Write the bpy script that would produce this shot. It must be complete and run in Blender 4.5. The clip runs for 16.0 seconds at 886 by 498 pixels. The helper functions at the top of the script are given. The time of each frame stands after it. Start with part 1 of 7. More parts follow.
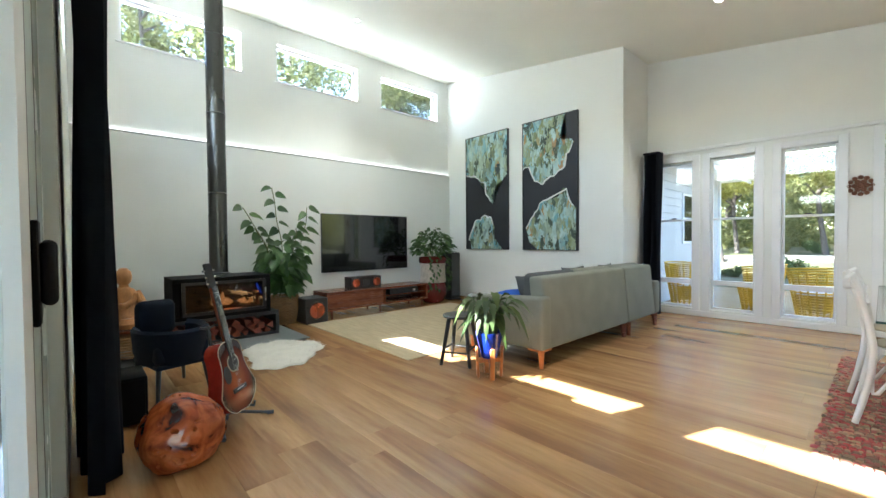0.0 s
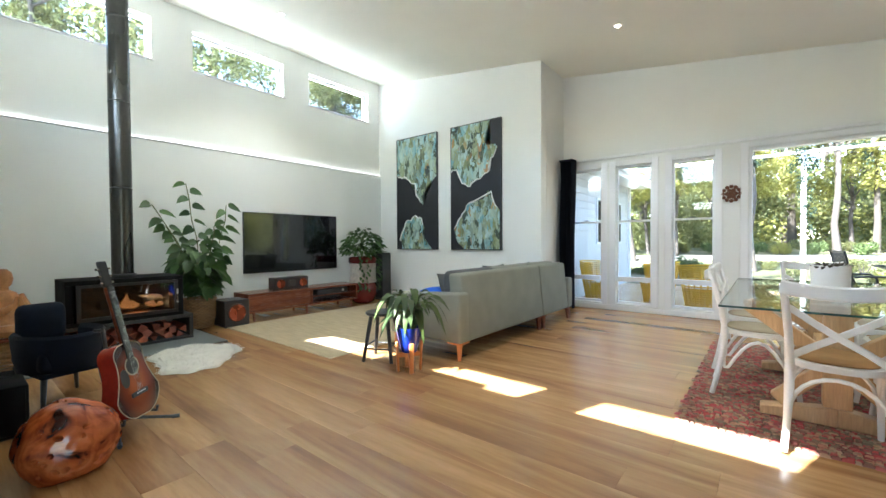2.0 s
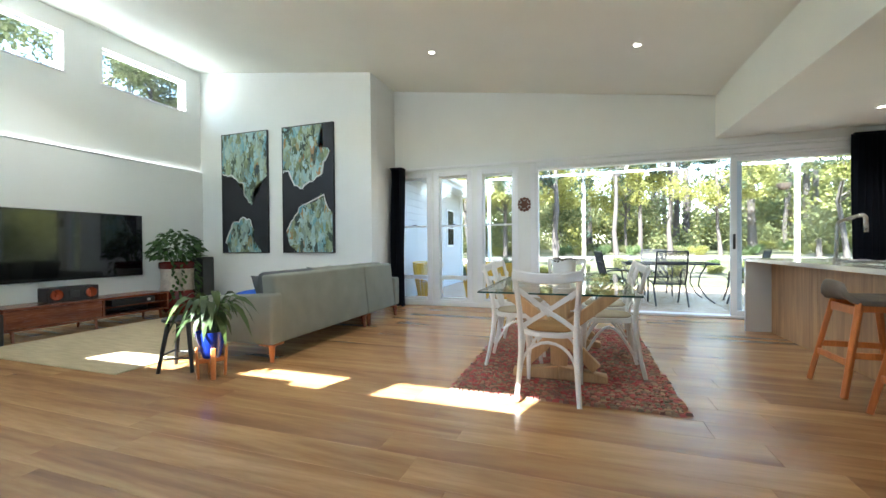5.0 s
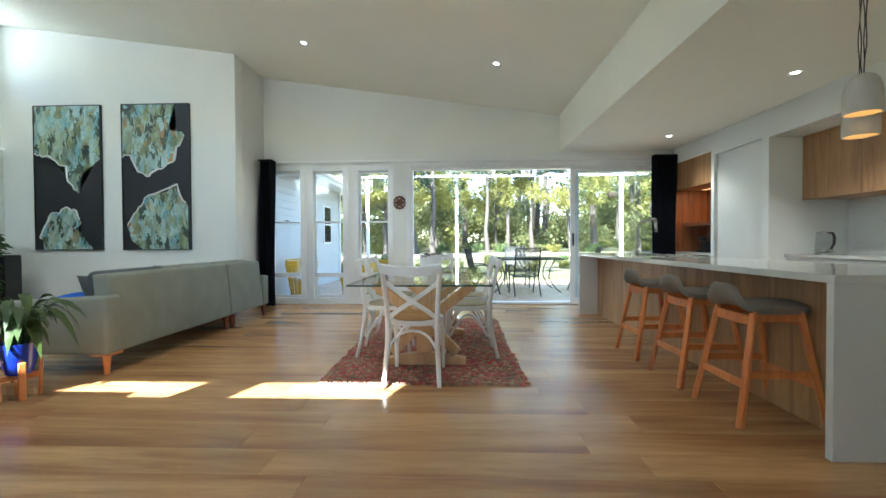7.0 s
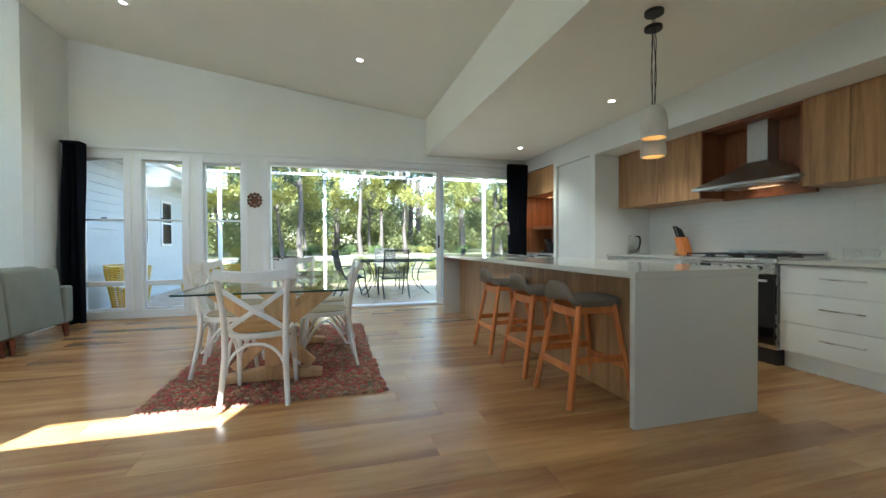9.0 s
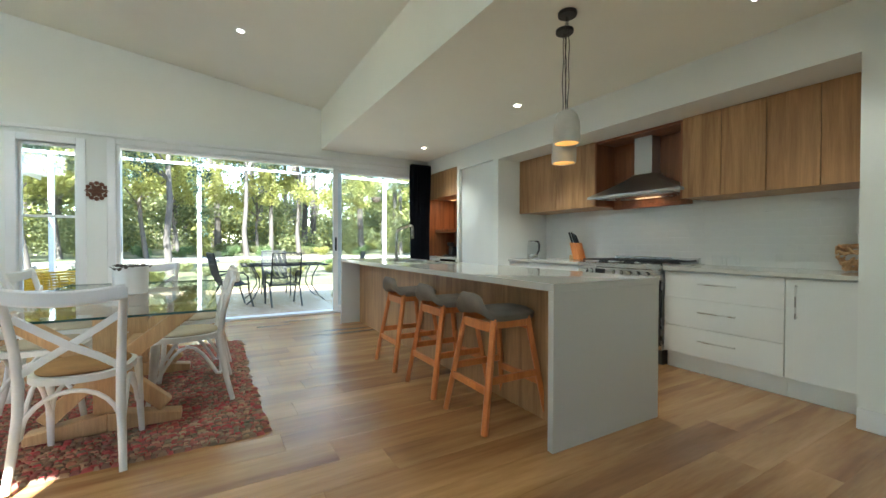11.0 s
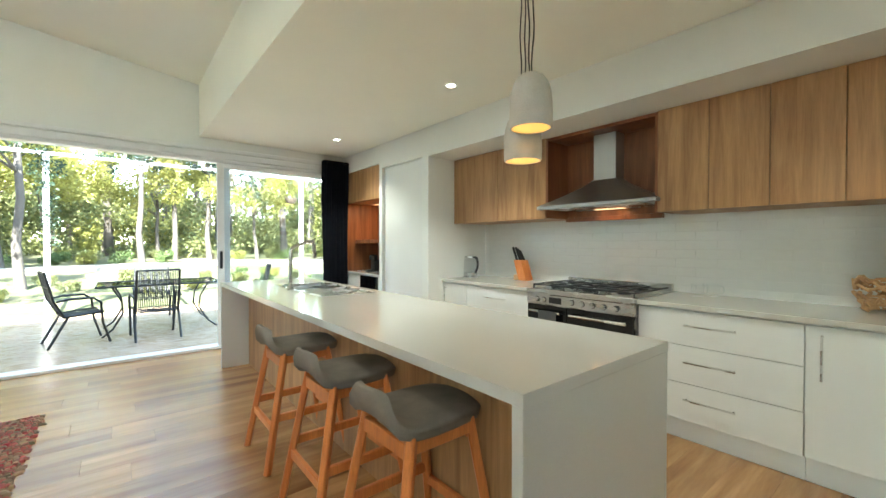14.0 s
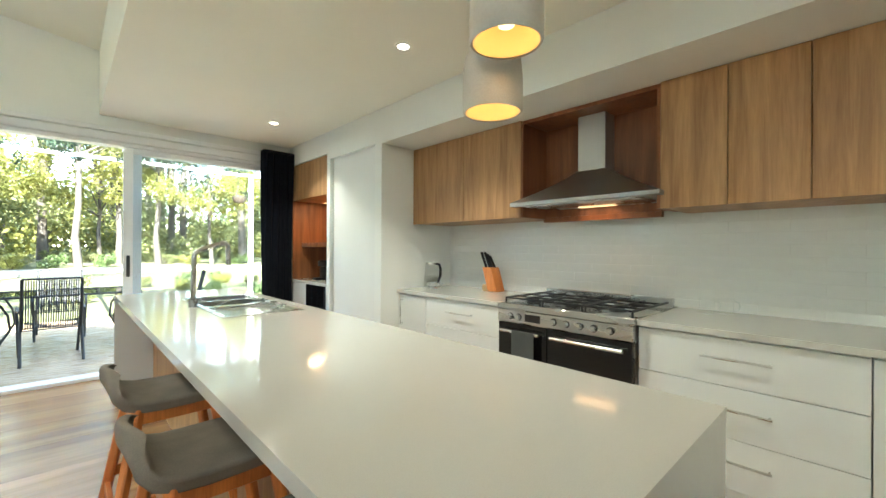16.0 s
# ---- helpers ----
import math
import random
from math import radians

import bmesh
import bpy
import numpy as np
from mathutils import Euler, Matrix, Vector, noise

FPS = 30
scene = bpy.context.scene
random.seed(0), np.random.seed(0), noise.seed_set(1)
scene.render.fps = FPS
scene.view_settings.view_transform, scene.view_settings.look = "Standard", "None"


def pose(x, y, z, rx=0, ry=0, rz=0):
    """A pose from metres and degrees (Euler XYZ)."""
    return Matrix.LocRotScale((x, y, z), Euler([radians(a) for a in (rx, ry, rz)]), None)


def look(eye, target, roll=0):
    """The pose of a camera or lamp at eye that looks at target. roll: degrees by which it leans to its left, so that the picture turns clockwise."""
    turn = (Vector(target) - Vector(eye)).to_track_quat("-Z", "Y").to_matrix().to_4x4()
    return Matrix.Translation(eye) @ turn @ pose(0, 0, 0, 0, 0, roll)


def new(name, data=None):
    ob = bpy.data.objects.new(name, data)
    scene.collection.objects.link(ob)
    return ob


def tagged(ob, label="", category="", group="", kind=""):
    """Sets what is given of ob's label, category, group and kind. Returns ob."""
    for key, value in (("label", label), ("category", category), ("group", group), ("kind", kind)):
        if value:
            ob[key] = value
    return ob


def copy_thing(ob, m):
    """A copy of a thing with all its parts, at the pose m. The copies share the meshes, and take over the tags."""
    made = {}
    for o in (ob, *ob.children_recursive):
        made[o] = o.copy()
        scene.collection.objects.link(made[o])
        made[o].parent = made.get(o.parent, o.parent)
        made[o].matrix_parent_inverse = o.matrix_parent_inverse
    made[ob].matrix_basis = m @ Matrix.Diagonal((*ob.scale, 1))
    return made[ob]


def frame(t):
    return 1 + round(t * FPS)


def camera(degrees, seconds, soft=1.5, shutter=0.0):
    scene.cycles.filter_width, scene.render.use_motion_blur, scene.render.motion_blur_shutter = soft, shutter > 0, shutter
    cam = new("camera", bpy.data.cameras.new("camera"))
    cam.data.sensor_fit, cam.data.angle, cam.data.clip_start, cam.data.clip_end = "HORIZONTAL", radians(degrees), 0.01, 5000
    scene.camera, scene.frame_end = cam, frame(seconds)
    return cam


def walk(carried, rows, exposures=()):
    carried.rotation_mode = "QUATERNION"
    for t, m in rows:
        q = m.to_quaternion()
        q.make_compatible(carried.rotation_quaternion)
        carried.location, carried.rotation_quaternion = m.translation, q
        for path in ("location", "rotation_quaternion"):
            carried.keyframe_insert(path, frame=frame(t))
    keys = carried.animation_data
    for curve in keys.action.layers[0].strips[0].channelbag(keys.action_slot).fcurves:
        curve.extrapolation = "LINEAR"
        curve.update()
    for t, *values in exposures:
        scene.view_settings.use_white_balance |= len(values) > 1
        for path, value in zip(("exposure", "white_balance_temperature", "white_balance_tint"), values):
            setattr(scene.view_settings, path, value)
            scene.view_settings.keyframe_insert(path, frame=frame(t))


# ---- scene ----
cam = camera(95.8, 16.0)
PATH = [
    (0, (-2.628, -1.873, 1.167), (-4.107, -0.527, 1.123), -0.5),
    (0.5, (-2.606, -1.837, 1.156), (-4.05, -0.453, 1.113), -0.5),
    (1, (-2.549, -1.828, 1.145), (-3.938, -0.39, 1.106), -0.4),
    (1.5, (-2.497, -1.842, 1.149), (-3.832, -0.353, 1.11), -0.4),
    (2, (-2.427, -1.846, 1.137), (-3.685, -0.291, 1.099), -0.4),
    (2.5, (-2.35, -1.816, 1.129), (-3.524, -0.197, 1.098), -0.4),
    (3, (-2.25, -1.789, 1.135), (-3.327, -0.103, 1.101), -0.4),
    (3.5, (-2.158, -1.775, 1.117), (-3.14, -0.032, 1.087), -0.4),
    (4, (-2.078, -1.777, 1.105), (-2.953, 0.021, 1.08), -0.5),
    (6.5, (-1.809, -1.992, 1.079), (-2.046, -0.006, 1.052), -0.3),
    (7, (-1.801, -1.983, 1.072), (-1.876, 0.015, 1.039), -0.3),
    (7.5, (-1.766, -1.985, 1.066), (-1.688, 0.013, 1.037), -0.3),
    (8, (-1.722, -1.975, 1.072), (-1.48, 0.01, 1.045), -0.3),
    (8.5, (-1.685, -1.941, 1.067), (-1.296, 0.02, 1.039), -0.2),
    (9, (-1.653, -1.892, 1.071), (-1.118, 0.035, 1.044), -0.3),
    (9.5, (-1.638, -1.832, 1.072), (-0.974, 0.054, 1.049), -0.2),
    (12, (-1.405, -1.281, 1.166), (-0.266, 0.362, 1.137), 0.1),
    (12.5, (-1.28, -1.143, 1.192), (-0.101, 0.473, 1.164), 0.0),
    (13, (-1.147, -0.989, 1.231), (0.063, 0.604, 1.204), -0.0),
    (13.5, (-1.023, -0.836, 1.275), (0.215, 0.734, 1.249), -0.1),
    (14, (-0.848, -0.697, 1.312), (0.416, 0.853, 1.286), -0.0),
    (14.5, (-0.682, -0.582, 1.335), (0.606, 0.948, 1.308), -0.1),
    (15, (-0.534, -0.455, 1.34), (0.782, 1.051, 1.307), -0.2),
    (15.5, (-0.418, -0.345, 1.325), (0.927, 1.135, 1.298), -0.1),
    (16, (-0.295, -0.245, 1.303), (1.077, 1.211, 1.303), 0.3),
]
walk(cam, [(t, look(eye, target, roll)) for t, eye, target, roll in PATH],
     [(0, 3.52, 6120, 5), (2.5, 3.58, 6120, 5), (4, 3.48, 6120, 5), (6.5, 3.25, 5880, 1), (9.5, 3.12, 5900, -1), (12, 3.57, 6200, -2), (16, 3.89, 6520, -2)])


# ---- light ----
world = bpy.data.worlds.new("sky_world")
scene.world = world
world.use_nodes = True
wn = world.node_tree
sky = wn.nodes.new("ShaderNodeTexSky")
sky.sky_type = "NISHITA"
sky.sun_disc = False
sky.sun_elevation = radians(45)
SUN_H = (0.33, 0.944)              # the sunlight's way over the ground
sky.sun_rotation = math.atan2(-SUN_H[0], -SUN_H[1])
sky.air_density, sky.dust_density = 1.0, 0.6
wn.links.new(sky.outputs[0], wn.nodes["Background"].inputs[0])
wn.nodes["Background"].inputs[1].default_value = 0.15


def lamp(name, kind, m, energy, colour=(1, 1, 1), **more):
    d = bpy.data.lights.new(name, kind)
    d.energy, d.color = energy, colour
    if "size" in more:
        d.shape, d.size, d.size_y = "RECTANGLE", more["size"], more["size_y"]
    if "angle" in more:
        d.angle = more["angle"]
    if "spot" in more:
        d.spot_size, d.spot_blend = radians(more["spot"]), 0.6
    if "radius" in more:
        d.shadow_soft_size = more["radius"]
    ob = new(name, d)
    ob.matrix_world = m
    return ob


lamp("sun", "SUN", look((0, 0, 30), (0.33, 0.944, 29.0)), 5.0, (1.0, 0.985, 0.955), angle=radians(0.5))
lamp("rear_highlight_daylight", "AREA", look((-5.3, -2.3, 3.08), (-5.3, 0.5, 3.0)), 5, (0.93, 0.97, 1.0), size=4.2, size_y=0.5)


# ---- materials ----
def nodes(name, base=(0.8, 0.8, 0.8), rough=0.5, metal=0.0, spec=0.5):
    m = bpy.data.materials.new(name)
    m.use_nodes = True
    b = m.node_tree.nodes["Principled BSDF"]
    b.inputs["Base Color"].default_value = (*base, 1)
    b.inputs["Roughness"].default_value = rough
    b.inputs["Metallic"].default_value = metal
    b.inputs["Specular IOR Level"].default_value = spec
    return m, m.node_tree, b


def add(nt, kind, **kw):
    n = nt.nodes.new(kind)
    for k, v in kw.items():
        n.inputs[k.replace("_", " ")].default_value = v
    return n


def coords(nt, scale=(1, 1, 1), world_space=False, rot=(0, 0, 0)):
    mp = nt.nodes.new("ShaderNodeMapping")
    mp.inputs["Scale"].default_value = scale
    mp.inputs["Rotation"].default_value = rot
    if world_space:
        g = nt.nodes.new("ShaderNodeNewGeometry")
        nt.links.new(g.outputs["Position"], mp.inputs["Vector"])
    else:
        g = nt.nodes.new("ShaderNodeTexCoord")
        nt.links.new(g.outputs["Object"], mp.inputs["Vector"])
    return mp


def ramp(nt, fac, stops):
    r = nt.nodes.new("ShaderNodeValToRGB")
    el = r.color_ramp.elements
    while len(el) < len(stops):
        el.new(0.5)
    for e, (p, c) in zip(el, stops):
        e.position, e.color = p, (*c, 1)
    nt.links.new(fac, r.inputs["Fac"])
    return r.outputs["Color"]


def mix(nt, fac, a, b, mode="MIX"):
    n = nt.nodes.new("ShaderNodeMix")
    n.data_type, n.blend_type = "RGBA", mode
    for sock, v in ((n.inputs[0], fac), (n.inputs[6], a), (n.inputs[7], b)):
        if isinstance(v, (int, float)):
            sock.default_value = v
        elif isinstance(v, tuple):
            sock.default_value = (*v, 1)
        else:
            nt.links.new(v, sock)
    return n.outputs[2]


def bump(nt, b, height, strength=0.2, dist=0.01):
    n = nt.nodes.new("ShaderNodeBump")
    n.inputs["Strength"].default_value, n.inputs["Distance"].default_value = strength, dist
    nt.links.new(height, n.inputs["Height"])
    nt.links.new(n.outputs["Normal"], b.inputs["Normal"])


def mottled(name, base, rough=0.5, scale=8.0, amount=0.12, grain=120.0, relief=0.1, metal=0.0, spec=0.5, stretch=(1, 1, 1), dist=0.004, world_space=False):
    """A surface with soft large stains, fine grain in colour, roughness and relief."""
    m, nt, b = nodes(name, base, rough, metal, spec)
    mp = coords(nt, stretch, world_space)
    big = add(nt, "ShaderNodeTexNoise", Scale=scale, Detail=4.0)
    fine = add(nt, "ShaderNodeTexNoise", Scale=grain, Detail=3.0)
    for n in (big, fine):
        nt.links.new(mp.outputs[0], n.inputs["Vector"])
    dark = tuple(c * (1 - amount) for c in base)
    light = tuple(min(1, c * (1 + amount)) for c in base)
    c1 = ramp(nt, big.outputs["Fac"], [(0.3, dark), (0.7, light)])
    c2 = ramp(nt, fine.outputs["Fac"], [(0.3, (1 - amount, 1 - amount, 1 - amount)), (0.7, (1, 1, 1))])
    nt.links.new(mix(nt, 0.6, c1, c2, "MULTIPLY"), b.inputs["Base Color"])
    r = add(nt, "ShaderNodeMapRange", From_Min=0.3, From_Max=0.7, To_Min=max(0, rough - 0.08), To_Max=min(1, rough + 0.08))
    nt.links.new(big.outputs["Fac"], r.inputs["Value"])
    nt.links.new(r.outputs[0], b.inputs["Roughness"])
    if relief:
        bump(nt, b, fine.outputs["Fac"], relief, dist)
    return m


def timber(name, dark, light, axis=0, rough=0.4, scale=1.0, per_piece=True, spec=0.5, coat=0.0, pore=0.35, long=0.7, wide=9.0, relief=0.08, bend=0.5):
    """Wood with long figure along the axis, pores, and a tone of its own for each piece."""
    m, nt, b = nodes(name, light, rough, 0, spec)
    st = [wide * scale] * 3
    st[axis] = long * scale
    mp = coords(nt, st)
    info = nt.nodes.new("ShaderNodeObjectInfo")
    off = nt.nodes.new("ShaderNodeVectorMath")
    off.operation = "ADD"
    mul = nt.nodes.new("ShaderNodeMath")
    mul.operation, mul.inputs[1].default_value = "MULTIPLY", 37.0
    nt.links.new(info.outputs["Random"], mul.inputs[0])
    nt.links.new(mp.outputs[0], off.inputs[0])
    nt.links.new(mul.outputs[0], off.inputs[1])
    figure = add(nt, "ShaderNodeTexNoise", Scale=1.1, Detail=4.0, Roughness=0.58, Distortion=bend)
    pores = add(nt, "ShaderNodeTexNoise", Scale=9.0, Detail=3.0, Roughness=0.7)
    for n in (figure, pores):
        nt.links.new(off.outputs[0], n.inputs["Vector"])
    mid = tuple((a + c) / 2 for a, c in zip(dark, light))
    c = ramp(nt, figure.outputs["Fac"], [(0.28, dark), (0.5, mid), (0.72, light)])
    c = mix(nt, pore, c, ramp(nt, pores.outputs["Fac"], [(0.35, (0.55, 0.5, 0.45)), (0.6, (1, 1, 1))]), "MULTIPLY")
    if per_piece:
        tone = ramp(nt, info.outputs["Random"], [(0.0, (0.90, 0.88, 0.86)), (0.5, (1, 1, 1)), (1.0, (1.0, 0.95, 0.90))])
        c = mix(nt, 0.8, c, tone, "MULTIPLY")
    nt.links.new(c, b.inputs["Base Color"])
    r = add(nt, "ShaderNodeMapRange", From_Min=0.3, From_Max=0.7, To_Min=rough - 0.06, To_Max=rough + 0.08)
    if relief:
        nt.links.new(pores.outputs["Fac"], r.inputs["Value"])
        nt.links.new(r.outputs[0], b.inputs["Roughness"])
    b.inputs["Coat Weight"].default_value = coat
    b.inputs["Coat Roughness"].default_value = 0.2
    if relief:
        bump(nt, b, pores.outputs["Fac"], relief, 0.002)
    return m


def fabric(name, base, weave=700.0, amount=0.15, rough=0.9, relief=0.35):
    return mottled(name, base, rough, 5.0, amount, weave, relief, 0, 0.2, dist=0.002)


def glass(name, tint=(1, 1, 1), rough=0.0, ior=1.45):
    """Thin clear pane: mostly see-through with a mirror gloss."""
    m = bpy.data.materials.new(name)
    m.use_nodes = True
    nt = m.node_tree
    nt.nodes.remove(nt.nodes["Principled BSDF"])
    t = nt.nodes.new("ShaderNodeBsdfTransparent")
    t.inputs[0].default_value = (*tint, 1)
    g = nt.nodes.new("ShaderNodeBsdfGlossy")
    g.inputs["Roughness"].default_value = rough
    lw = nt.nodes.new("ShaderNodeLayerWeight")
    lw.inputs[0].default_value = 0.5
    pw = nt.nodes.new("ShaderNodeMath")
    pw.operation, pw.inputs[1].default_value = "POWER", 5.0
    nt.links.new(lw.outputs["Facing"], pw.inputs[0])
    f0 = ((ior - 1) / (ior + 1)) ** 2
    f = nt.nodes.new("ShaderNodeMath")
    f.operation, f.inputs[1].default_value, f.inputs[2].default_value = "MULTIPLY_ADD", 0.75 - f0, f0
    nt.links.new(pw.outputs[0], f.inputs[0])
    x = nt.nodes.new("ShaderNodeMixShader")
    nt.links.new(f.outputs[0], x.inputs[0])
    nt.links.new(t.outputs[0], x.inputs[1])
    nt.links.new(g.outputs[0], x.inputs[2])
    nt.links.new(x.outputs[0], nt.nodes["Material Output"].inputs[0])
    return m


def glow(name, colour, strength):
    m = bpy.data.materials.new(name)
    m.use_nodes = True
    b = m.node_tree.nodes["Principled BSDF"]
    b.inputs["Base Color"].default_value = (0.8, 0.8, 0.8, 1)
    b.inputs["Emission Color"].default_value = (*colour, 1)
    b.inputs["Emission Strength"].default_value = strength
    return m


def leafy(name, dark, light, rough=0.45, trans=0.25):
    """Leaves that differ one by one and let some light through."""
    m, nt, b = nodes(name, light, rough)
    g = nt.nodes.new("ShaderNodeNewGeometry")
    n = add(nt, "ShaderNodeTexNoise", Scale=3.0, Detail=2.0)
    c = ramp(nt, g.outputs["Random Per Island"], [(0.0, dark), (0.6, tuple((a + e) / 2 for a, e in zip(dark, light))), (1.0, light)])
    c = mix(nt, 0.3, c, ramp(nt, n.outputs["Fac"], [(0.3, dark), (0.7, light)]))
    nt.links.new(c, b.inputs["Base Color"])
    tr = nt.nodes.new("ShaderNodeBsdfTranslucent")
    nt.links.new(c, tr.inputs[0])
    x = nt.nodes.new("ShaderNodeMixShader")
    x.inputs[0].default_value = trans
    nt.links.new(b.outputs[0], x.inputs[1])
    nt.links.new(tr.outputs[0], x.inputs[2])
    nt.links.new(x.outputs[0], nt.nodes["Material Output"].inputs[0])
    return m


WALL = mottled("wall_paint", (0.81, 0.825, 0.795), 0.7, 1.2, 0.025, 260, 0.06, spec=0.3, world_space=True)
CEIL = mottled("ceiling_paint", (0.90, 0.90, 0.81), 0.8, 0.9, 0.025, 260, 0.05, spec=0.2, world_space=True)
TRIM = mottled("white_gloss_trim", (0.82, 0.83, 0.83), 0.35, 2.0, 0.03, 90, 0.03)
FLOOR = timber("oak_floor_board", (0.215, 0.092, 0.032), (0.585, 0.345, 0.147), 0, 0.27, 1.0, spec=0.9, pore=0.30, long=0.40, wide=3.6, relief=0, bend=0.5)
GAP = mottled("floor_joint", (0.10, 0.06, 0.035), 0.8)
DECK = timber("weathered_deck_board", (0.36, 0.25, 0.165), (0.54, 0.40, 0.28), 0, 0.26)
STONE, nt, b = nodes("white_engineered_stone", (0.59, 0.58, 0.535), 0.09)
speck = add(nt, "ShaderNodeTexNoise", Scale=420.0, Detail=2.0)
nt.links.new(coords(nt).outputs[0], speck.inputs["Vector"])
nt.links.new(ramp(nt, speck.outputs["Fac"], [(0.3, (0.57, 0.56, 0.515)), (0.6, (0.61, 0.60, 0.555))]), b.inputs["Base Color"])
LAMINATE = mottled("white_satin_laminate", (0.78, 0.79, 0.77), 0.38, 3, 0.02, 200, 0.02)
OAK = timber("oak_veneer", (0.29, 0.14, 0.055), (0.56, 0.33, 0.15), 2, 0.40, 1.2, pore=0.3, long=0.6, wide=9.0, bend=1.1)
# the same oak, recess shade darkened and reddened into its colour
SHADEOAK = timber("oak_veneer_recess_shade", (0.16, 0.058, 0.024), (0.32, 0.125, 0.052), 2, 0.40, 1.2, pore=0.3, long=0.6, wide=9.0, bend=1.1)
WARM_OAK = timber("orange_beech", (0.60, 0.175, 0.045), (0.80, 0.30, 0.085), 2, 0.38, 1.6)
PINE = timber("pale_pine", (0.50, 0.30, 0.14), (0.72, 0.48, 0.26), 2, 0.5, 1.3)
WALNUT = timber("red_brown_walnut", (0.12, 0.03, 0.015), (0.28, 0.085, 0.038), 1, 0.24, 1.4, pore=0.2)
STEEL = mottled("brushed_steel", (0.64, 0.64, 0.62), 0.27, 3, 0.015, 200, 0.0, 1.0, stretch=(1, 1, 4))
HOODSTEEL = mottled("satin_hood_steel", (0.52, 0.52, 0.51), 0.34, 3, 0.015, 200, 0.0, 1.0)
CHROME = mottled("chrome", (0.50, 0.48, 0.45), 0.25, 3, 0.02, 100, 0.0, 1.0)
MATT = mottled("matt_black", (0.007, 0.007, 0.008), 0.7, 6, 0.25, 200, 0.05, spec=0.12)
BLACK = mottled("black_satin", (0.018, 0.018, 0.02), 0.42, 6, 0.25, 200, 0.05)
CHARCOAL = mottled("charcoal_steel", (0.035, 0.037, 0.04), 0.45, 4, 0.2, 260, 0.08)
FLUE = mottled("dark_flue_steel", (0.10, 0.10, 0.095), 0.3, 2, 0.25, 60, 0.03, 0.9, stretch=(1, 1, 0.3))
CURTAIN = fabric("navy_black_curtain", (0.012, 0.015, 0.024), 500, 0.2)
SOFA = fabric("sage_grey_upholstery", (0.235, 0.245, 0.21), 650, 0.08)
DARKCUSH = fabric("slate_cushion", (0.10, 0.108, 0.112), 600, 0.15)
BLUECLOTH = fabric("bright_blue_cloth", (0.03, 0.12, 0.55), 500, 0.2)
VELVET = fabric("deep_navy_velvet", (0.004, 0.009, 0.022), 900, 0.3, 0.75)
STOOLFAB = fabric("taupe_grey_felt", (0.235, 0.205, 0.17), 320, 0.28)
SEATPAD = fabric("beige_seat_pad", (0.42, 0.36, 0.27), 600, 0.12)
CHAIRWHITE = mottled("white_painted_wood", (0.80, 0.80, 0.79), 0.35, 6, 0.04, 90, 0.08)
PANE = glass("window_pane", (0.98, 0.99, 0.99))
TABLEGLASS = glass("table_glass", (0.95, 0.985, 0.975), 0.0, 1.6)
GLASSEDGE = mottled("green_glass_edge", (0.02, 0.07, 0.065), 0.1, 5, 0.2, 100, 0)
WHITE_EXT = mottled("white_exterior_paint", (0.74, 0.75, 0.76), 0.6, 2, 0.05, 150, 0.1)


# ---- building helpers ----
def box(x0, x1, y0, y1, z0, z1, bev=0.0, seg=1, bm=None):
    """A box, its edges rounded by bev, as a bmesh or added to one."""
    one = bmesh.new()
    bmesh.ops.create_cube(one, size=1.0)
    for v in one.verts:
        v.co = Vector(((x0 + x1) / 2 + v.co.x * (x1 - x0), (y0 + y1) / 2 + v.co.y * (y1 - y0), (z0 + z1) / 2 + v.co.z * (z1 - z0)))
    if bev > 0:
        bmesh.ops.bevel(one, geom=one.edges[:] + one.verts[:], offset=bev, segments=seg, profile=0.5, affect="EDGES")
    return join(bm, one)


def join(bm, one, m=None):
    if m is not None:
        bmesh.ops.transform(one, matrix=m, verts=one.verts)
    if bm is None:
        return one
    tmp = bpy.data.meshes.new("tmp")
    one.to_mesh(tmp)
    one.free()
    bm.from_mesh(tmp)
    bpy.data.meshes.remove(tmp)
    return bm


def rod(p0, p1, r0, r1=None, seg=12, bm=None):
    """A round bar from p0 to p1, tapered."""
    r1 = r0 if r1 is None else r1
    p0, p1 = Vector(p0), Vector(p1)
    one = bmesh.new()
    d = p1 - p0
    bmesh.ops.create_cone(one, cap_ends=True, segments=seg, radius1=r0, radius2=r1, depth=d.length)
    return join(bm, one, Matrix.Translation((p0 + p1) / 2) @ d.to_track_quat("Z", "Y").to_matrix().to_4x4())


def tube(pts, r, seg=8, bm=None, closed=False):
    """A bent bar of radius r (or one radius a point) through the points."""
    pts = [Vector(p) for p in pts]
    one = bmesh.new()
    n = len(pts)
    rings = []
    side = None
    for i, p in enumerate(pts):
        a, c = pts[(i - 1) % n] if (closed or i) else p, pts[(i + 1) % n] if (closed or i < n - 1) else p
        t = (c - a).normalized()
        if side is None:
            side = t.orthogonal().normalized()
        side = (side - t * side.dot(t)).normalized()
        up = t.cross(side)
        rr = r[i] if isinstance(r, (list, tuple)) else r
        rings.append([one.verts.new(p + (side * math.cos(k * math.tau / seg) + up * math.sin(k * math.tau / seg)) * rr) for k in range(seg)])
    for i in range(n if closed else n - 1):
        A, B = rings[i], rings[(i + 1) % n]
        for k in range(seg):
            one.faces.new((A[k], A[(k + 1) % seg], B[(k + 1) % seg], B[k]))
    if not closed:
        one.faces.new(rings[0][::-1])
        one.faces.new(rings[-1])
    return join(bm, one)


